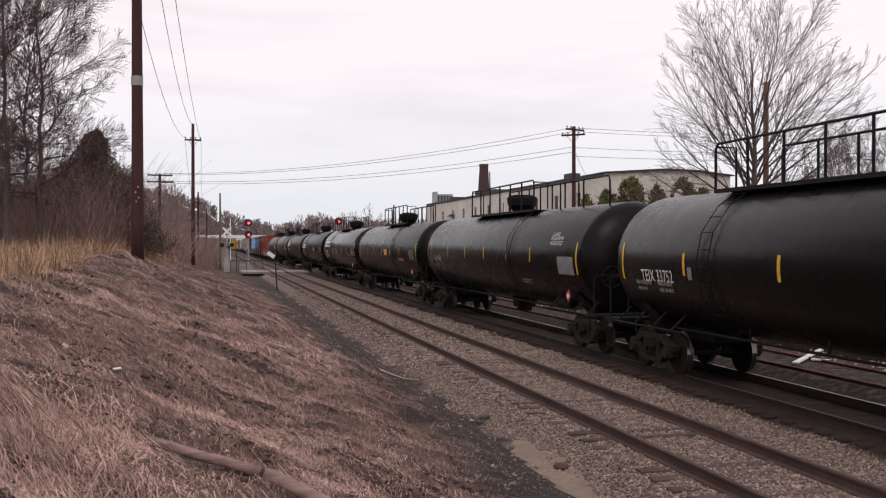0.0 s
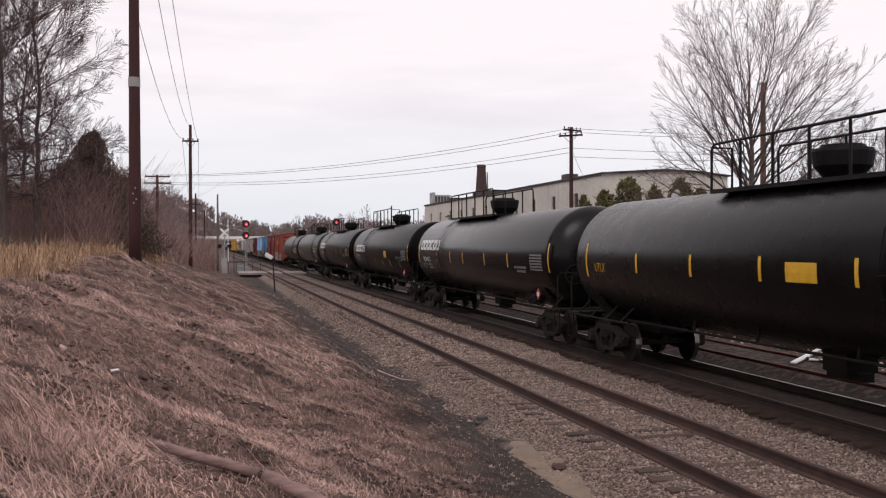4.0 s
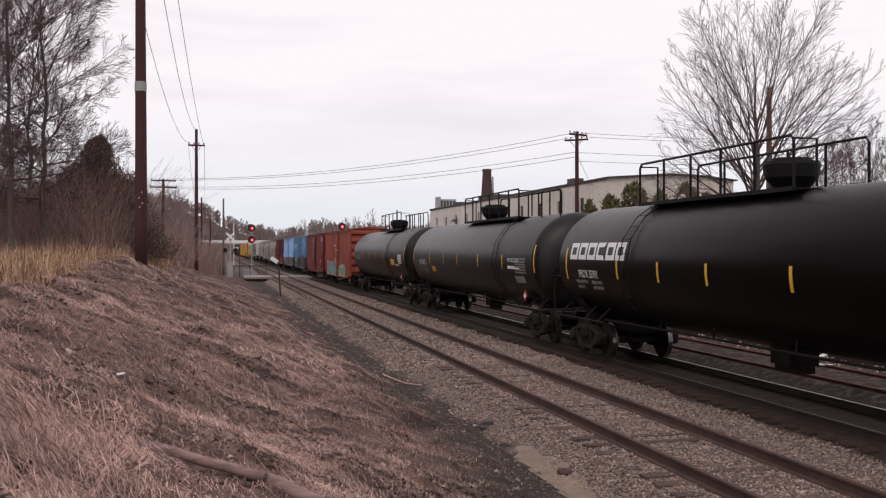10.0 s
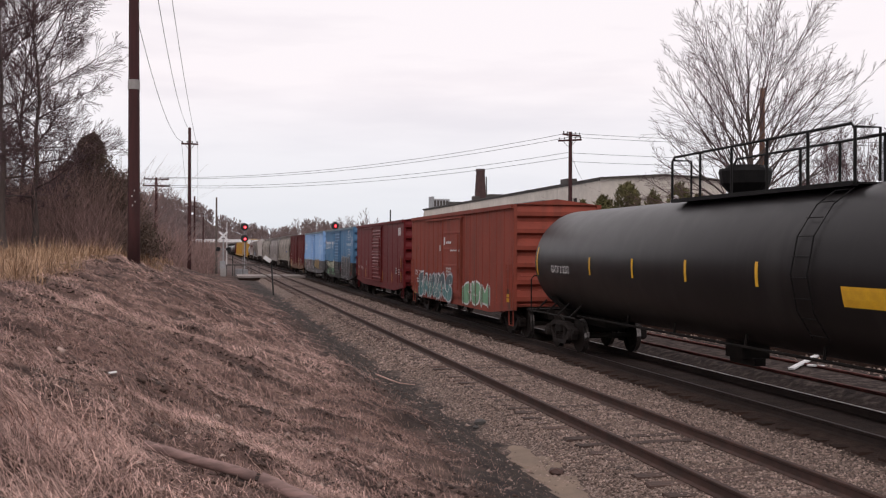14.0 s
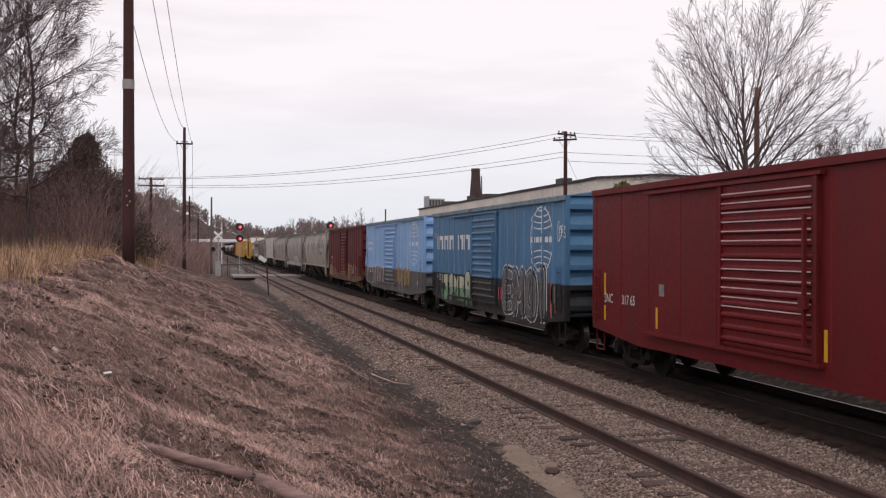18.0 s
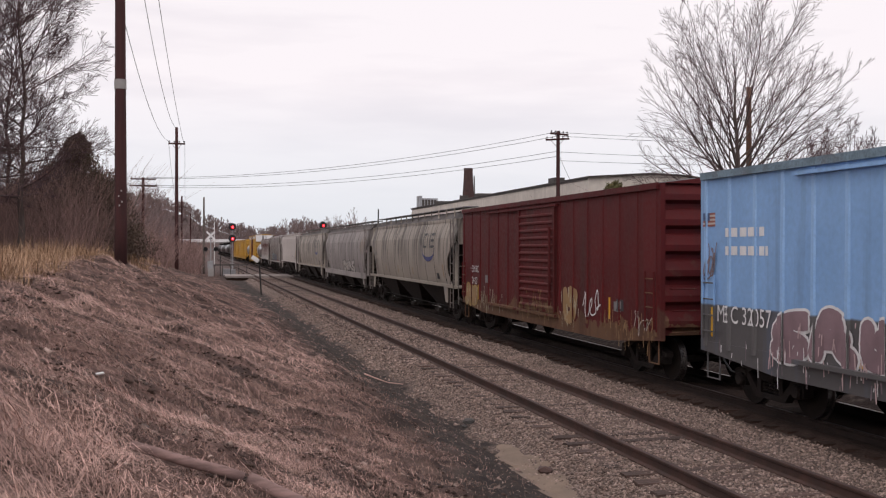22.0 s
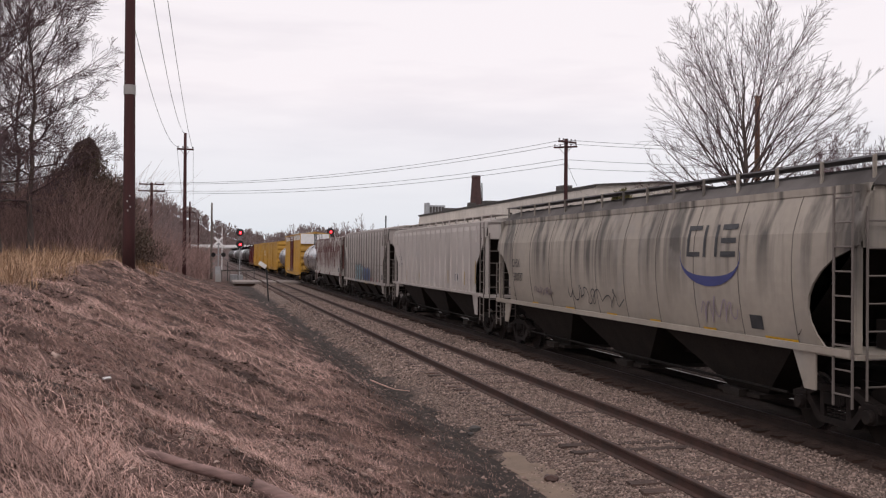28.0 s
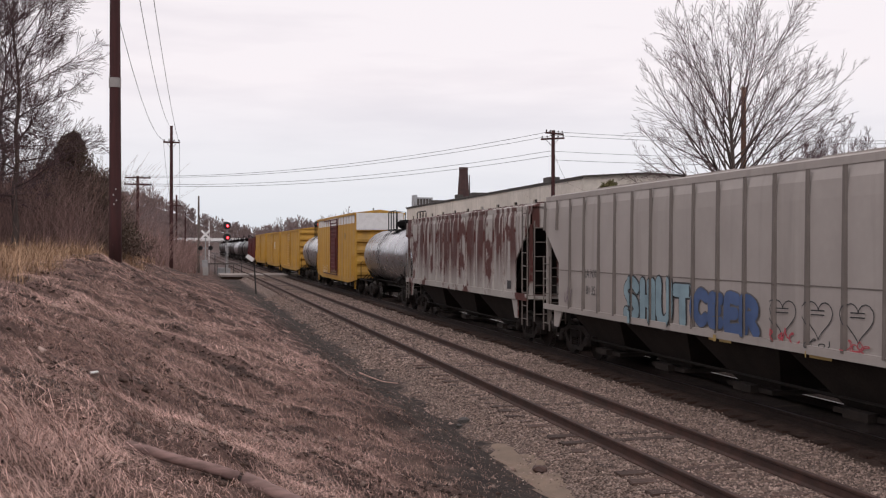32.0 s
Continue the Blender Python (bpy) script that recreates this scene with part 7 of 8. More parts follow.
# ---- trees, brush and grass ----
def fan_tree(seed, height, spread, fork, limbs, trunk_r, twig=0.0075, steep=(14, 80), high=0.6, levels=4, kids=(1.5, 1.4, 1.3), rise=0.03, limb_r=0.32):
    """Sticks of a leafless tree (x0 y0 z0 x1 y1 z1 r0 r1): slim limbs rise from along the trunk, steeper the higher they start, and each throws side branches at narrow angles."""
    rng = random.Random(seed)
    segs = []
    count = (0, 9, 6, 4, 2) if levels == 4 else (0, 5, 3, 2, 1)

    def branch(p, d, length, r, level):
        n = count[level]
        q = p.copy()
        for i in range(n):
            d = (d + Vector((rng.gauss(0, 0.04), rng.gauss(0, 0.04), rng.gauss(0, 0.035) + rise))).normalized()
            e = q + d * (length / n)
            segs.append((*q, *e, max(r * (1 - 0.85 * i / n), twig), max(r * (1 - 0.85 * (i + 1) / n), twig)))
            q = e
            if level < levels and i < n - 1 and (i > 0 or level > 1):
                r1 = r * (1 - 0.85 * (i + 1) / n)
                want = kids[level - 1]
                for _ in range(int(want) + (rng.random() < want % 1)):
                    a = rng.uniform(0, 2 * math.pi)
                    side = d.cross(Vector((math.cos(a), math.sin(a), 0.2))).normalized()
                    nd = (d + side * rng.uniform(0.35, 0.68) + Vector((0, 0, 0.03))).normalized()
                    branch(q, nd, length * (0.15 + 0.62 * (1 - (i + 1) / n)) * rng.uniform(0.6, 1.0) + 0.10, r1 * 0.58, level + 1)

    q, axis = Vector((0, 0, 0)), [Vector((0, 0, 0))]
    for i in range(12):
        q = q + Vector((rng.gauss(0, 0.006), rng.gauss(0, 0.006), 0.92 / 12)) * height
        axis.append(q.copy())
        k = i / 12
        segs.append((*axis[i], *q, max(trunk_r * (1 - k) ** 1.5 * (1.2 if i == 0 else 1), 0.02), max(trunk_r * (1 - k - 1 / 12) ** 1.5, 0.012)))
    for i in range(limbs):
        k = i / (limbs - 1)
        u = (fork + (high - fork) * k) / height * 12 / 0.92
        base = axis[int(u)].lerp(axis[int(u) + 1], u % 1)
        el = radians(steep[0] + (steep[1] - steep[0]) * min(max(0.15 + 0.7 * k + rng.uniform(-0.22, 0.22), 0), 1))
        a = i * 2.4 + rng.uniform(-0.25, 0.25)
        ch, cv = math.cos(el) / spread, math.sin(el) / (height - base.z)
        branch(base, Vector((math.cos(a) * math.cos(el), math.sin(a) * math.cos(el), math.sin(el))), rng.uniform(0.80, 0.98) / math.hypot(ch, cv), trunk_r * (limb_r - 0.14 * k), 1)
    return np.array(segs)


def bare_tree(label, x, y, shape, size=1.0, turn=0.0):
    """shape: the sticks of a grown tree; size and turn set this one apart."""
    s = shape.copy()
    c, w = math.cos(turn), math.sin(turn)
    for o in (0, 3):
        px, py = s[:, o].copy(), s[:, o + 1].copy()
        s[:, o], s[:, o + 1] = c * px - w * py, w * px + c * py
    s[:, :6] *= size
    t = thing("bare_tree", label, "tree", pose(x, y, gz(x, y) - 0.15), group="leafless trees")
    big = s[:, 6] > 0.03
    part("trunk", segment_mesh("trunk", s[big], 7, m_bark), None, t)
    part("crown", segment_mesh("crown", s[~big], 3, m_twig), None, t)


bare_tree("large spreading leafless tree beyond the train", 23.0, 40.65, fan_tree(5, 15.4, 5.9, 3.7, 40, 0.27, 0.0066, (16, 76), 8.8, 4, (1.15, 0.85, 0.6), 0.012, 0.25))
TALL = [fan_tree(11, 14.5, 3.1, 2.2, 32, 0.12, 0.0055, (4, 72), 11.5, 4, (1.35, 1.1, 0.85), 0.02, 0.30), fan_tree(12, 14.0, 3.4, 2.0, 32, 0.12, 0.0055, (2, 68), 10.5, 4, (1.35, 1.1, 0.85), 0.02, 0.30)]
for i, (x, y, k) in enumerate(((-6.25, 34.6, 1.04), (-5.65, 36.0, 0.97), (-8.2, 38.0, 1.0), (-7.5, 33.4, 0.9), (-9.6, 41.0, 1.0), (-7.0, 42.5, 0.95), (-11.0, 45.0, 1.0))):
    bare_tree("leafless tree with fine purple-brown twigs on the bank", x, y, TALL[(i + 1) % 2], k, 0.9 + 2.2 * i)
SLIM = [fan_tree(21, 9.5, 2.7, 0.9, 16, 0.08, 0.009, (20, 78), 5.0, 4, (0.9, 0.8, 0.7)), fan_tree(22, 9.0, 2.4, 0.7, 16, 0.08, 0.009, (20, 78), 5.5, 4, (0.9, 0.8, 0.7))]
for i, (x, y, k) in enumerate(((29.5, 44, 0.9), (32.5, 48, 1.05), (30.5, 38, 0.8), (35, 50, 1.15), (33.5, 41, 0.95), (38, 46, 1.05), (27.6, 33.5, 0.75), (36.5, 36, 0.9), (31.2, 43, 1.0), (34, 45, 1.05))):
    bare_tree("slender leafless tree in the thicket past the siding", x, y, SLIM[i % 2], k, 1.3 * i)


def clump_tree(name, label, category, x, y, base, height, width, seed, material, n, size, cone=0.9, group=""):
    """An evergreen of many small sprays on short boughs, its outline uneven."""
    rng = np.random.default_rng(seed)
    t = thing(name, label, category, pose(x, y, base), group=group)
    part("trunk", tube(bmesh.new(), [(0, 0, -0.3), (0, 0, height * 0.85)], 0.10 * width / 2.5, 7, 0.02), m_bark, t)
    k = rng.random(n) ** 0.8
    boughs = 110
    ba, bz, bl = rng.random(boughs) * 2 * np.pi, rng.random(boughs) ** 1.25, 0.62 + 0.55 * rng.random(boughs)
    which = rng.integers(0, boughs, n)
    z = np.clip(bz[which] + rng.normal(0, 0.035, n) + 0.10 * k * (1 - bz[which]), 0, 1)
    rad = width / 2 * (np.clip(1 - z, 0, 1) ** cone * 0.92 + 0.08) * bl[which] * np.clip(0.35 + 0.75 * k, 0, 1.15) * np.clip(z * 6 + 0.55, 0, 1)
    a = ba[which] + rng.normal(0, 0.30, n)
    c = np.stack([rad * np.cos(a), rad * np.sin(a), z * height + rng.normal(0, 0.1, n)], axis=1)
    u = rng.normal(0, 1, (n, 3))
    u[:, 2] = np.abs(u[:, 2]) + 0.4
    u /= np.linalg.norm(u, axis=1)[:, None]
    w = np.cross(u, rng.normal(0, 1, (n, 3)))
    w /= np.linalg.norm(w, axis=1)[:, None]
    s = size * (0.6 + 0.8 * rng.random(n))[:, None]
    v = np.stack([c - w * s * 0.35, c + w * s * 0.35, c + u * s * 1.3], axis=1).reshape(-1, 3)
    part("crown", from_arrays("crown", v, np.arange(n * 3).reshape(-1, 3), material), None, t)


clump_tree("cedar_tree", "dark brownish-green cedar on the bank", "tree", -4.75, 44.3, gz(-4.75, 44.3), 5.2, 6.5, 31, m_needle, 100000, 0.075, 0.85)
clump_tree("cedar_tree", "low brownish-green cedar on the bank", "tree", -7.0, 45.8, gz(-7.0, 45.8), 3.5, 4.6, 32, m_needle, 36000, 0.075, 0.8)
for x, y, h, w, seed in ((24.4, 63.5, 6.3, 2.5, 41), (25.8, 63.5, 6.6, 2.9, 42), (27.5, 63.3, 7.45, 4.0, 43), (29.4, 63.6, 7.0, 2.9, 44), (31.2, 63.3, 7.55, 3.6, 45), (32.8, 63.5, 6.8, 2.7, 46)):
    clump_tree("arborvitae", "upright olive-green arborvitae by the factory wall", "shrub", x, y, -0.4, h, w, seed, m_shrub, 9000, 0.17, 0.42, "shrubs by the factory")


def scatter_sticks(name, label, n, box_xy, h0, h1, r, seed, material, lean=0.35, kink=2):
    rng = np.random.default_rng(seed)
    x = rng.uniform(box_xy[0], box_xy[1], n)
    y = rng.uniform(box_xy[2], box_xy[3], n)
    p = np.stack([x, y, ground_z(x, y) - 0.05], axis=1)
    h = rng.uniform(h0, h1, n)
    d = np.stack([rng.normal(0, lean, n), rng.normal(0, lean, n), np.ones(n)], axis=1)
    out = []
    for k in range(kink):
        q = p + d * (h / kink)[:, None]
        out.append(np.concatenate([p, q, np.full((n, 1), r * (1 - k / kink * 0.6)), np.full((n, 1), r * (1 - (k + 1) / kink * 0.7))], axis=1))
        p = q
        d = d + np.stack([rng.normal(0, 0.35, n), rng.normal(0, 0.35, n), np.zeros(n)], axis=1)
    tagged(new(name, segment_mesh(name, np.concatenate(out), 3, material)), label, "brush", kind="stuff")


scatter_sticks("brush", "dense brown leafless brush along the wood's edge", 16000, (-20, -3.3, 36, 60), 1.0, 4.2, 0.009, 51, m_brush)
scatter_sticks("brush", "brown leafless brush beside the crossing", 9000, (-18, -1.6, 60, 103), 0.8, 3.0, 0.018, 52, m_brush)
scatter_sticks("brush", "grey-brown thicket beyond the siding", 5000, (24, 44, 30, 58), 1.5, 6.5, 0.014, 53, m_brush, 0.28, 3)
scatter_sticks("brush", "brown brush on the far bank", 15000, (-30, 0.8, 117, 230), 1.2, 4.2, 0.03, 54, m_brush)


def far_woods(name, label, spots, seed, h0, h1, limbs=12, levels=3, thick=0.0001):
    rng = random.Random(seed)
    kinds = []
    for i in range(5):
        s = fan_tree(seed + i, 10.0, 3.0, 0.6, limbs, 0.14, 0.02, (15, 75), 6.0, levels, (1.3, 1.1, 1.0))
        kinds.append(s)
    out = []
    for x, y in spots:
        s = kinds[rng.randrange(5)].copy()
        k = rng.uniform(h0, h1) / 10.0
        a = rng.uniform(0, 6.28)
        c, w = math.cos(a), math.sin(a)
        for o in (0, 3):
            px, py = s[:, o].copy(), s[:, o + 1].copy()
            s[:, o], s[:, o + 1] = x + k * (c * px - w * py), y + k * (w * px + c * py)
            s[:, o + 2] = s[:, o + 2] * k + gz(x, y) - 0.2
        s[:, 6:] = np.maximum(s[:, 6:] * k, thick * y)
        out.append(s)
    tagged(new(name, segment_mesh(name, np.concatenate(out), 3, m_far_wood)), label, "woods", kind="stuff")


rngw = random.Random(7)
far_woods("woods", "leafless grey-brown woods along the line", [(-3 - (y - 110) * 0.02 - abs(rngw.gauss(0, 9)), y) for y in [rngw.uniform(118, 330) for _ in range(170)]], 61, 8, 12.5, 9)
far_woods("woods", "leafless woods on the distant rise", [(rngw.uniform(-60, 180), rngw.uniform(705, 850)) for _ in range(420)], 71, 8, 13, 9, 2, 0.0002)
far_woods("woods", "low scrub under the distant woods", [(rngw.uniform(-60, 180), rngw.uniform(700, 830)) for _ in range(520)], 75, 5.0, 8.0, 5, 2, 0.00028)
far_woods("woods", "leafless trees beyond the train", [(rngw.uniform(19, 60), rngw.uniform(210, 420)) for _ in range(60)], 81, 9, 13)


def blades(name, label, n, box_xy, length, width, flat_k, seed, material, where=None, category="grass"):
    """Dry grass blades: one bent sliver each."""
    rng = np.random.default_rng(seed)
    x = rng.uniform(box_xy[0], box_xy[1], n)
    y = box_xy[2] + (box_xy[3] - box_xy[2]) * rng.random(n) ** 1.6
    if where is not None:
        keep = rng.random(n) < where(x, y)
        x, y = x[keep], y[keep]
        n = len(x)
    a = rng.uniform(0, 2 * np.pi, n)
    ln = length * (0.5 + rng.random(n))
    d = np.stack([np.cos(a), np.sin(a), np.abs(rng.normal(flat_k, flat_k * 0.6, n))], axis=1)
    d /= np.linalg.norm(d, axis=1)[:, None]
    side = np.stack([-np.sin(a), np.cos(a), np.zeros(n)], axis=1) * (width * (0.6 + 0.8 * rng.random(n)))[:, None]
    p = np.stack([x, y, ground_z(x, y)], axis=1)
    mid = p + d * (ln * 0.55)[:, None]
    tip = mid + (d * [1, 1, 0.2]) * (ln * 0.5)[:, None]
    low = ground_z(tip[:, 0], tip[:, 1]) + 0.012
    tip[:, 2] = np.maximum(tip[:, 2], low)
    low = ground_z(mid[:, 0], mid[:, 1]) + 0.02
    mid[:, 2] = np.maximum(mid[:, 2], low)
    v = np.stack([p - side, p + side, mid - side * 0.8, mid + side * 0.8, tip], axis=1).reshape(-1, 3)
    b = np.arange(n)[:, None] * 5
    f = np.concatenate([b + np.array([[0, 1, 3]]), b + np.array([[0, 3, 2]]), b + np.array([[2, 3, 4]])])
    tagged(new(name, from_arrays(name, v, f, material)), label, category, kind="stuff")


def matted(name, label, clumps, per, box_xy, size, length, width, lift, seed, material, where, power=1.5):
    """Dry grass pressed into swirling clumps: the blades of a clump lie the same way over a low hump."""
    rng = np.random.default_rng(seed)
    cx = rng.uniform(box_xy[0], box_xy[1], clumps)
    cy = box_xy[2] + (box_xy[3] - box_xy[2]) * rng.random(clumps) ** power
    keep = rng.random(clumps) < where(cx, cy)
    cx, cy = cx[keep], cy[keep]
    c = len(cx)
    ca = 0.9 * np.sin(0.8 * cx + 0.5 * cy) + 1.2 * np.sin(0.37 * cy - 0.6 * cx + 1) + rng.uniform(-2.2, 2.2, c)
    cs = size * (0.5 + rng.random(c))
    ch = lift * rng.random(c) ** 1.5
    k = np.repeat(np.arange(c), per)
    n = len(k)
    gx, gy = rng.normal(0, 0.45, n), rng.normal(0, 0.45, n)
    x, y = cx[k] + gx * cs[k], cy[k] + gy * cs[k]
    a = ca[k] + rng.normal(0, 0.6, n) + np.where(rng.random(n) < 0.25, rng.uniform(0, 6.28, n), 0)
    ln = length * (0.4 + rng.random(n) ** 1.5)
    hump = ch[k] * np.exp(-2 * (gx * gx + gy * gy)) * rng.random(n)
    p = np.stack([x, y, ground_z(x, y) + hump * 0.6], axis=1)
    h = np.stack([np.cos(a), np.sin(a), np.zeros(n)], axis=1)
    side = np.stack([-np.sin(a), np.cos(a), np.zeros(n)], axis=1) * (width * (0.5 + rng.random(n)))[:, None]
    mid, tip = p + h * (ln * 0.5)[:, None], p + h * ln[:, None] + side / width * (ln * rng.normal(0, 0.32, n))[:, None]
    mid[:, 2] = ground_z(mid[:, 0], mid[:, 1]) + hump + 0.015 + 0.03 * rng.random(n)
    tip[:, 2] = ground_z(tip[:, 0], tip[:, 1]) + hump * 0.3 + 0.005 + 0.03 * rng.random(n) ** 3
    v = np.stack([p - side, p + side, mid - side * 0.8, mid + side * 0.8, tip], axis=1).reshape(-1, 3)
    b = np.arange(n)[:, None] * 5
    f = np.concatenate([b + np.array([[0, 1, 3]]), b + np.array([[0, 3, 2]]), b + np.array([[2, 3, 4]])])
    tagged(new(name, from_arrays(name, v, f, material)), label, "grass", kind="stuff")


def bare(x, y):
    """Where the grass is worn through to the soil: ragged blotches, more of them low on the bank."""
    g = 0.55 * lumps(x, y, 0.75, 5) + 0.30 * lumps(x, y, 1.9, 11) + 0.15 * lumps(x, y, 5.0, 23)
    return np.clip((g - 0.56 + 0.022 * x) * 9, 0, 1)


def turf(x, y):
    patchy = np.clip((0.6 * lumps(x, y, 1.5, 71) + 0.4 * lumps(x, y, 4.0, 13) - 0.36) * 5, 0.10, 1)
    return (1 - 0.95 * bare(x, y)) * patchy * np.clip((3.5 - x + 0.5 * np.sin(y)) / 1.2, 0.04, 1)


def near_turf(x, y):
    log = (x > -0.75) & (x < 1.3) & (y > 5.2) & (y < 6.72)
    return np.where(log, 0.0, turf(x, y) * np.clip((1.3 - x) / 2.5, 0.10, 1))


def off_log(x, y):
    return np.where((x > -0.75) & (x < 1.3) & (y > 5.6) & (y < 6.7), 0.2, 1.0)


matted("dry_grass", "matted pale dry grass on the bank", 7000, 22, (-7, 4.4, 3.5, 20), 0.30, 0.10, 0.0018, 0.05, 91, m_straw, lambda x, y: off_log(x, y) * turf(x, y))
matted("dry_grass", "broken brown straw trodden into the bank", 4600, 22, (-7, 4.6, 3.5, 22), 0.45, 0.07, 0.0024, 0.03, 97, m_chaff, lambda x, y: np.clip((4.2 - x) / 1.5, 0.05, 1) * (1 - 0.8 * bare(x, y)))
matted("dry_grass", "matted pale dry grass on the bank", 5000, 18, (-8, 4.2, 16, 60), 0.45, 0.22, 0.0035, 0.12, 92, m_straw, turf)
matted("dry_grass_tufts", "long bleached grass lodged in loose swirls", 2100, 36, (-6, 2.6, 4.0, 16), 0.34, 0.24, 0.0017, 0.14, 88, m_straw, lambda x, y: off_log(x, y) * turf(x, y) * np.clip((2.0 - x) / 3.5, 0.15, 1), 1.2)
matted("dry_grass_tufts", "longer bleached grass stems in the foreground", 1000, 46, (-4.5, 1.2, 4.0, 9.5), 0.30, 0.25, 0.0015, 0.14, 93, m_straw, near_turf, 1.0)
matted("dry_grass_tufts", "heap of long bleached straw in the foreground", 170, 60, (-2.5, -0.45, 4.9, 6.6), 0.32, 0.28, 0.0016, 0.17, 94, m_straw, lambda x, y: 0.75 + 0 * x, 1.0)


def stand(x, y):
    clump = 0.45 + 0.55 * np.sin(1.9 * x + 0.8 * y) * np.sin(1.1 * y - 0.6 * x + 1)
    return np.clip((-2.45 - x + 0.35 * np.sin(1.3 * y)) / 0.5, 0, 1) * np.clip(clump + 0.25, 0.12, 1)


blades("tall_grass", "stand of tall tan grass on the bank top", 46000, (-10, -2.3, 11, 37), 0.50, 0.004, 1.5, 94, m_tall, stand)
blades("tall_grass", "seeding tips of the tall tan grass", 7000, (-10, -2.5, 13, 37), 0.80, 0.0035, 2.2, 96, m_tall, stand)
blades("tall_grass", "stand of tall tan grass under the poles", 9000, (-7, -1.2, 36, 70), 0.55, 0.008, 2.4, 95, m_tall, lambda x, y: np.clip((-1.4 - x) / 2, 0, 1))



def clods(name, label, n, box_xy, size, seed, material, where):
    """Loose lumps of earth: squashed eight-sided stones, half sunk."""
    rng = np.random.default_rng(seed)
    x = rng.uniform(box_xy[0], box_xy[1], n)
    y = box_xy[2] + (box_xy[3] - box_xy[2]) * rng.random(n) ** 1.5
    keep = rng.random(n) < where(x, y)
    x, y = x[keep], y[keep]
    n = len(x)
    s = size * (0.35 + rng.random(n) ** 3)
    u = np.array([[1, 0, 0], [0.3, 0.95, 0], [-0.8, 0.6, 0], [-0.8, -0.6, 0], [0.3, -0.95, 0], [0.2, 0.1, 0.62], [0, 0, -0.5]])
    t = rng.uniform(0, 6.28, n)
    d = u[None] * s[:, None, None] * rng.uniform(0.65, 1.3, (n, 7, 3))
    c, w = np.cos(t)[:, None], np.sin(t)[:, None]
    v = np.stack([x[:, None] + c * d[:, :, 0] - w * d[:, :, 1], y[:, None] + w * d[:, :, 0] + c * d[:, :, 1], (ground_z(x, y) + 0.1 * s)[:, None] + d[:, :, 2]], axis=2)
    f = np.array([[i, (i + 1) % 5, 5] for i in range(5)] + [[(i + 1) % 5, i, 6] for i in range(5)])
    f = (np.arange(n)[:, None, None] * 7 + f[None]).reshape(-1, 3)
    tagged(new(name, from_arrays(name, v.reshape(-1, 3), f, material)), label, "soil", kind="stuff")


def litter(name, label, n, box_xy, size, seed, material, where):
    """Curled dead leaves and bark flakes: one folded scrap each."""
    rng = np.random.default_rng(seed)
    x = rng.uniform(box_xy[0], box_xy[1], n)
    y = box_xy[2] + (box_xy[3] - box_xy[2]) * rng.random(n) ** 1.5
    keep = rng.random(n) < where(x, y)
    x, y = x[keep], y[keep]
    n = len(x)
    s, a = size * (0.4 + rng.random(n)), rng.uniform(0, 6.28, n)
    c, w = np.cos(a), np.sin(a)
    z = ground_z(x, y) + 0.012
    out = []
    for u, v, h in ((-1, 0, 0.0), (0, 0.6, 0.5), (1, 0, 0.1), (0, -0.6, 0.5)):
        hh = h * s * rng.uniform(0.2, 1.4, n)
        out.append(np.stack([x + s * (c * u - w * v), y + s * (w * u + c * v), z + hh], axis=1))
    b = np.arange(n)[:, None] * 4
    f = np.concatenate([b + np.array([[0, 1, 2]]), b + np.array([[0, 2, 3]])])
    tagged(new(name, from_arrays(name, np.stack(out, axis=1).reshape(-1, 3), f, material)), label, "leaf litter", kind="stuff")


litter("leaf_litter", "curled brown leaves and bark flakes on the bank", 9000, (-6, 4.5, 3.8, 32), 0.022, 87, m_leaf, lambda x, y: np.clip(0.5 + 0.5 * bare(x, y), 0, 1))
litter("leaf_litter", "bleached scraps of leaf and stalk on the bank", 2600, (-6, 4.6, 4.2, 34), 0.019, 86, m_scrap, lambda x, y: 0.8 + 0 * x)
clods("soil_clods", "crumbs and lumps of dark bare soil", 34000, (-6, 4.6, 3.5, 30), 0.032, 98, m_soil, lambda x, y: np.clip(bare(x, y) + 0.06, 0, 1) * np.clip((4.4 - x) / 1.0, 0, 1))
clods("gravel_crumbs", "pale stones strewn over the cinders", 5000, (1.5, 5.0, 4, 40), 0.018, 99, m_stone, lambda x, y: np.clip((x - 1.2) / 2.5, 0.05, 1))
# ---- ties, ballast and litter ----
def tie_mesh(seed, material):
    rng = random.Random(seed)
    bm = box(bmesh.new(), -1.29, 1.29, -0.115, 0.115, -0.36, -0.18, 0.012)
    for v in bm.verts:
        v.co += Vector((rng.uniform(-0.02, 0.02), rng.uniform(-0.008, 0.008), rng.uniform(-0.008, 0.004)))
    return mesh_of("tie", bm, material)


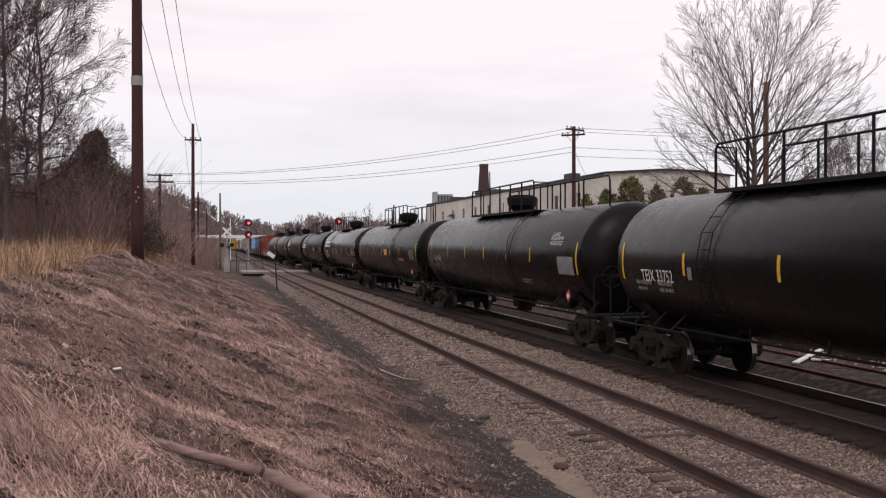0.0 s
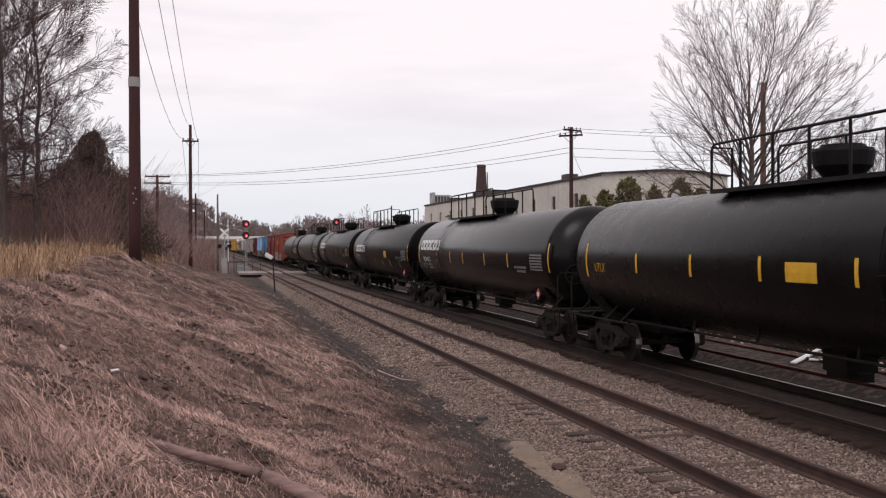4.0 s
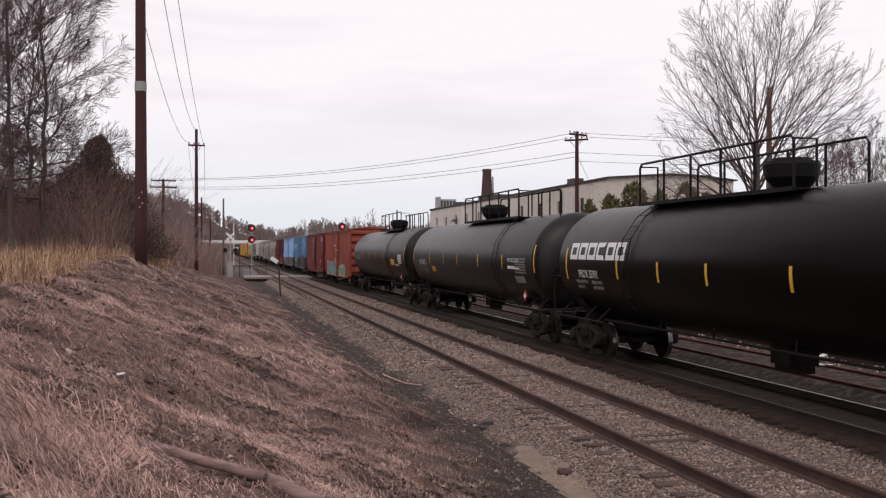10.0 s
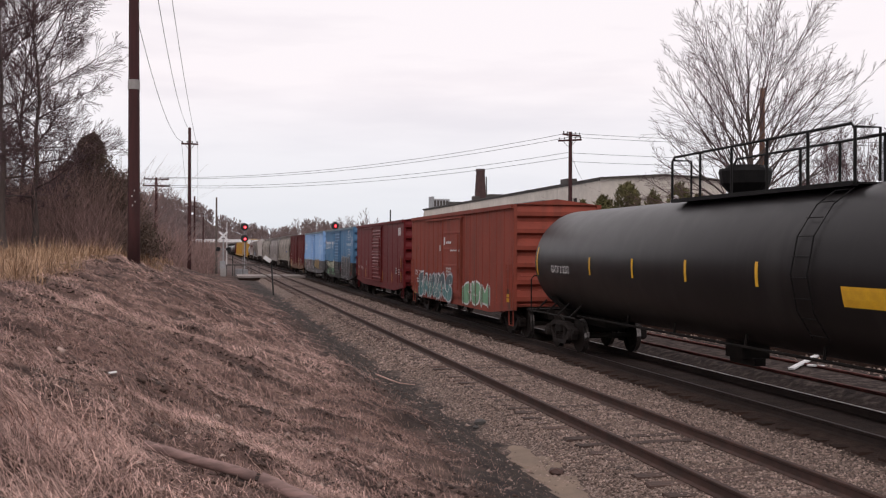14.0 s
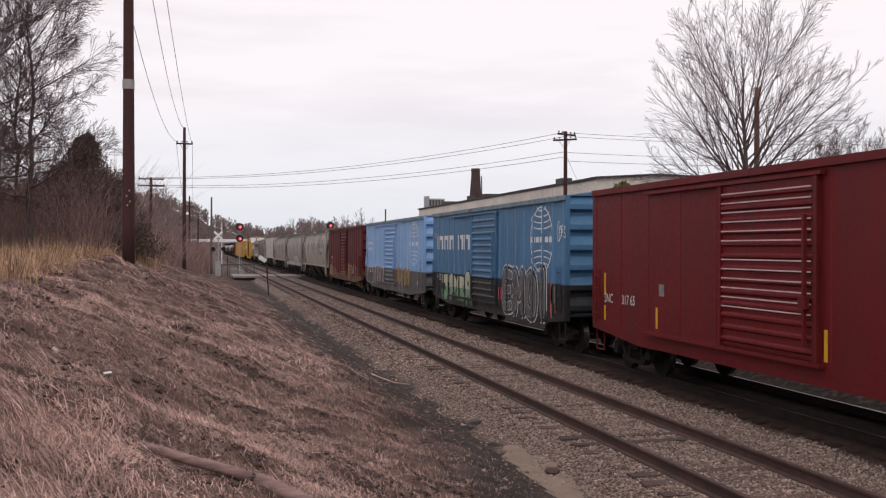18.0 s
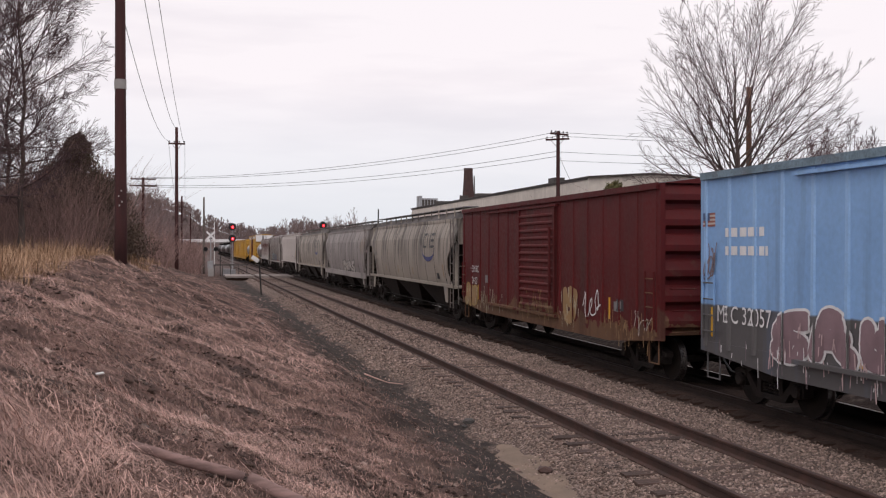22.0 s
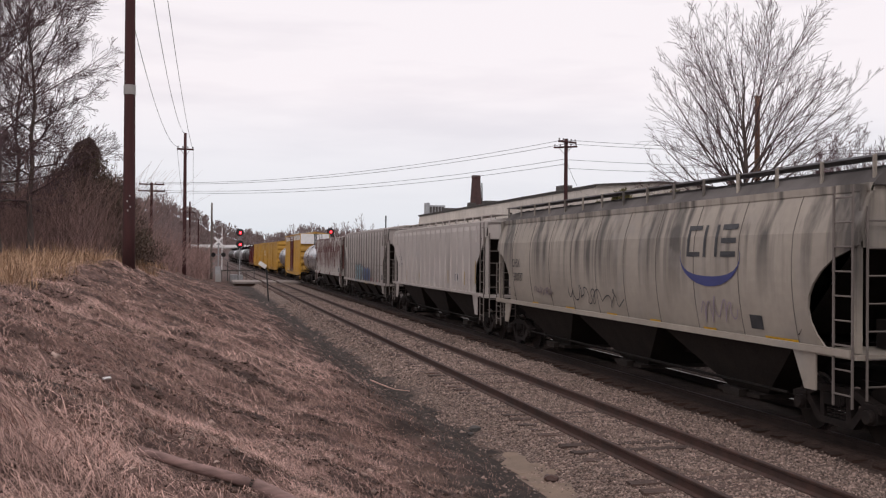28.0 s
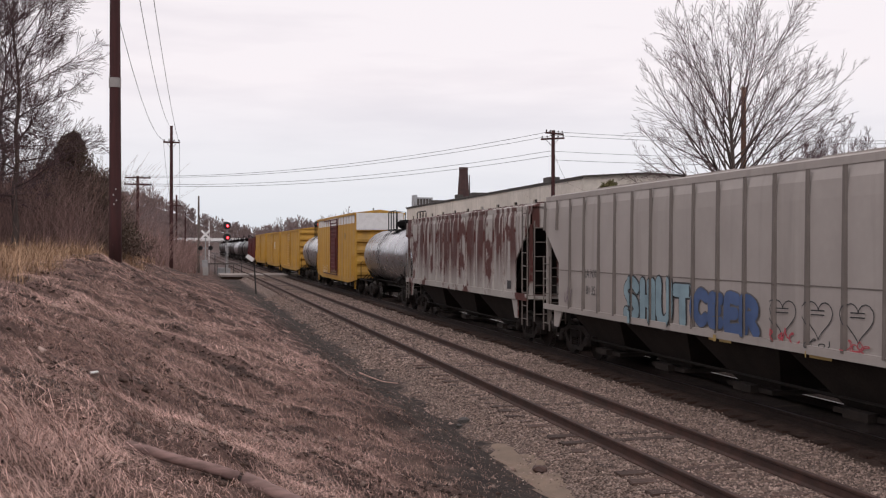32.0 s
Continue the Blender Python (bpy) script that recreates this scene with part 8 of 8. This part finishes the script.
def lay_ties():
    rng = random.Random(3)
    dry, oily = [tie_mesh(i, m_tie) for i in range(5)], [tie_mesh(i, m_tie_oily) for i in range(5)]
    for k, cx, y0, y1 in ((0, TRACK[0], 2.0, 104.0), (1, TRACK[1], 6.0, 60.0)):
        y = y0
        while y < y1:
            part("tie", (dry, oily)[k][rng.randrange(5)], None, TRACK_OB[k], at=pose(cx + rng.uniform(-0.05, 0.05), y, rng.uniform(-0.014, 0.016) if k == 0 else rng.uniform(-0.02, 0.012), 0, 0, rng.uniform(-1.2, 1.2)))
            y += 0.53
        bm = bmesh.new()
        for i in range(int((330 - y) / 0.53)):
            box(bm, cx - 1.29, cx + 1.29, y + i * 0.53 - 0.11, y + i * 0.53 + 0.11, -0.3, -0.19)
        tagged(part("far_ties", bm, (m_tie, m_tie_oily)[k], TRACK_OB[k]), kind="stuff")


lay_ties()


def stones(name, label, n, box_xy, r0, r1, seed, where=None, lift=0.0):
    rng = np.random.default_rng(seed)
    x = rng.uniform(box_xy[0], box_xy[1], n)
    y = box_xy[2] + (box_xy[3] - box_xy[2]) * rng.random(n) ** 1.5
    if where is not None:
        keep = rng.random(n) < where(x, y)
        x, y = x[keep], y[keep]
        n = len(x)
    base = np.array([[1, 0, 0], [-1, 0, 0], [0, 1, 0], [0, -1, 0], [0, 0, 1], [0, 0, -1]], float)
    tri = np.array([[0, 2, 4], [2, 1, 4], [1, 3, 4], [3, 0, 4], [2, 0, 5], [1, 2, 5], [3, 1, 5], [0, 3, 5]])
    r = rng.uniform(r0, r1, (n, 1, 1)) * rng.uniform(0.6, 1.25, (n, 6, 1))
    a = rng.uniform(0, 2 * np.pi, n)
    c, s = np.cos(a)[:, None], np.sin(a)[:, None]
    v = base[None] * r + rng.normal(0, 0.25, (n, 6, 3)) * r
    v = np.stack([v[..., 0] * c - v[..., 1] * s, v[..., 0] * s + v[..., 1] * c, v[..., 2] * 0.75], axis=-1)
    v += np.stack([x, y, ground_z(x, y) + r0 * 0.25 + lift], axis=1)[:, None]
    f = (tri[None] + np.arange(n)[:, None, None] * 6).reshape(-1, 3)
    tagged(new(name, from_arrays(name, v.reshape(-1, 3), f, m_stone)), label, "gravel", kind="stuff")


def off_rails(x, y):
    ok = np.ones_like(x)
    for c in TRACK[:2]:
        for s in (-0.755, 0.755):
            ok = np.where(np.abs(x - c - s) < 0.09, 0, ok)
    return ok * np.clip((x - 4.75 + 0.25 * np.sin(2.3 * y) + 0.2 * np.sin(0.7 * y)) / 0.35, 0.02, 1) * np.clip((9.55 + 0.12 * np.sin(1.9 * y) - x) / 0.25, 0.0, 1)


stones("ballast_stones", "loose grey-brown ballast stones round the near track", 72000, (4.6, 9.7, 6, 30), 0.013, 0.033, 101, off_rails)
stones("ballast_stones", "loose grey-brown ballast stones round the near track", 22000, (4.6, 9.9, 26, 66), 0.03, 0.055, 102, off_rails)
stones("rubble", "pale broken rubble behind the siding", 1500, (15.1, 19.5, 16, 50), 0.03, 0.09, 104)
stones("scattered_stones", "stones strewn over the cinder strip and the bank", 900, (-2, 4.9, 7, 70), 0.02, 0.06, 103)


def stick(label, pts, r, r_end, material, name="branch"):
    solo(name, mesh_of(name, tube(bmesh.new(), [(x, y, gz(x, y) + dz) for x, y, dz in pts], r, 10, r_end), material, True), material, label, "branch")


t = thing("fallen_pole", "grey weathered pole lying broken in the grass", "log")
a, b = Vector((-0.38, 6.53, gz(-0.38, 6.53) + 0.045)), Vector((0.30, 6.50, gz(0.30, 6.50) + 0.045))
bm = tube(bmesh.new(), [a.lerp(b, k / 6) + Vector((0, 0, 0.004 * math.sin(k * 1.7))) for k in range(7)], 0.030, 12, 0.037)
part("long_piece", mesh_of("long_piece", bm, m_log, True), None, t)
c = b + (b - a).normalized() * 0.035
d = c + Vector((0.55, -0.20, 0))
d.z = gz(d.x, d.y) + 0.045
bm = tube(bmesh.new(), [c.lerp(d, k / 4) for k in range(5)], 0.046, 12, 0.048)
part("short_piece", mesh_of("short_piece", bm, m_log, True), None, t)
bm = bmesh.new()
rngs = random.Random(9)
for k in range(9):
    o = Vector((rngs.uniform(-0.03, 0.03), rngs.uniform(-0.03, 0.03), rngs.uniform(-0.02, 0.035)))
    tube(bm, [b + o, b + o * 1.1 + (b - a).normalized() * rngs.uniform(0.02, 0.06)], 0.008, 4, 0.002)
part("splinters", bm, m_bark, t)
stick("pale crooked stick on the cinder strip", [(3.94, 23.9, 0.03), (4.2, 23.85, 0.05), (4.5, 23.8, 0.05), (4.9, 23.95, 0.03)], 0.018, 0.010, m_straw)
for x, y, r, seed, label in ((5.02, 18.4, 0.11, 1, "angular brown rock on the ballast edge"), (4.86, 18.1, 0.06, 2, "small brown rock on the ballast edge"), (5.02, 14.1, 0.11, 3, "reddish brown clod beside the ballast")):
    bm = bmesh.new()
    bmesh.ops.create_icosphere(bm, subdivisions=2, radius=r)
    rg = random.Random(seed)
    for v in bm.verts:
        v.co = Vector((v.co.x * 1.3, v.co.y, v.co.z * 0.6)) * rg.uniform(0.82, 1.12)
    solo("rock", bm, m_trim if seed < 3 else m_rail, label, "rock", pose(x, y, gz(x, y) + r * 0.3, 0, 0, 30 * seed))
for x, y, w, l, turn, label in ((-0.78, 9.07, 0.018, 0.034, 20, "scrap of white paper in the grass"), (1.9, 30.0, 0.05, 0.08, 60, "scrap of white paper in the grass")):
    bm = box(bmesh.new(), -l, l, -w, w, 0, 0.012, 0.003)
    solo("paper_scrap", bm, m_white, label, "litter", pose(x, y, gz(x, y) + 0.035, 8, -6, turn))


def sand_patch():
    rg = random.Random(4)
    bm = bmesh.new()
    rows = []
    for i in range(26):
        k = i / 25
        y = 16.3 - 5.0 * k
        c, w = 4.98 - 0.25 * k + 0.06 * math.sin(i), (0.05 + 0.26 * math.sin(math.pi * min(k * 1.15, 1)) ** 0.6) * rg.uniform(0.75, 1.15)
        rows.append([bm.verts.new((c + w * u, y + rg.uniform(-0.05, 0.05), gz(c + w * u, y) + 0.012 - 0.010 * abs(u) ** 2)) for u in (-1, -0.5, 0, 0.5, 1)])
    for p, q in zip(rows, rows[1:]):
        for j in range(4):
            bm.faces.new((p[j], p[j + 1], q[j + 1], q[j]))
    solo("sand_patch", bm, m_sand, "tan washed-out sand beside the ballast", "sand", kind="structure")


m_sand = mat("washed tan sand", (0.235, 0.170, 0.125), (0.180, 0.130, 0.098), 3.0, 0.95)
sand_patch()

def motions():
    """The train rolls by from the far distance, gathering a little speed; its wheels turn with it."""
    def gone(t):
        return 9.9926 * t + 0.007167 * t * t

    for car, c in CARS:
        walk(car, [(t, pose(TRACK[1], c - gone(t), 0)) for t in range(33)])
    turn = [(i / 15, gone(i / 15) / WHEEL_R) for i in range(481)]
    for axle, y in WHEELSETS:
        walk(axle, [(t, Matrix.Translation((0, y, WHEEL_R)) @ Matrix.Rotation(a, 4, "X")) for t, a in turn])


motions()
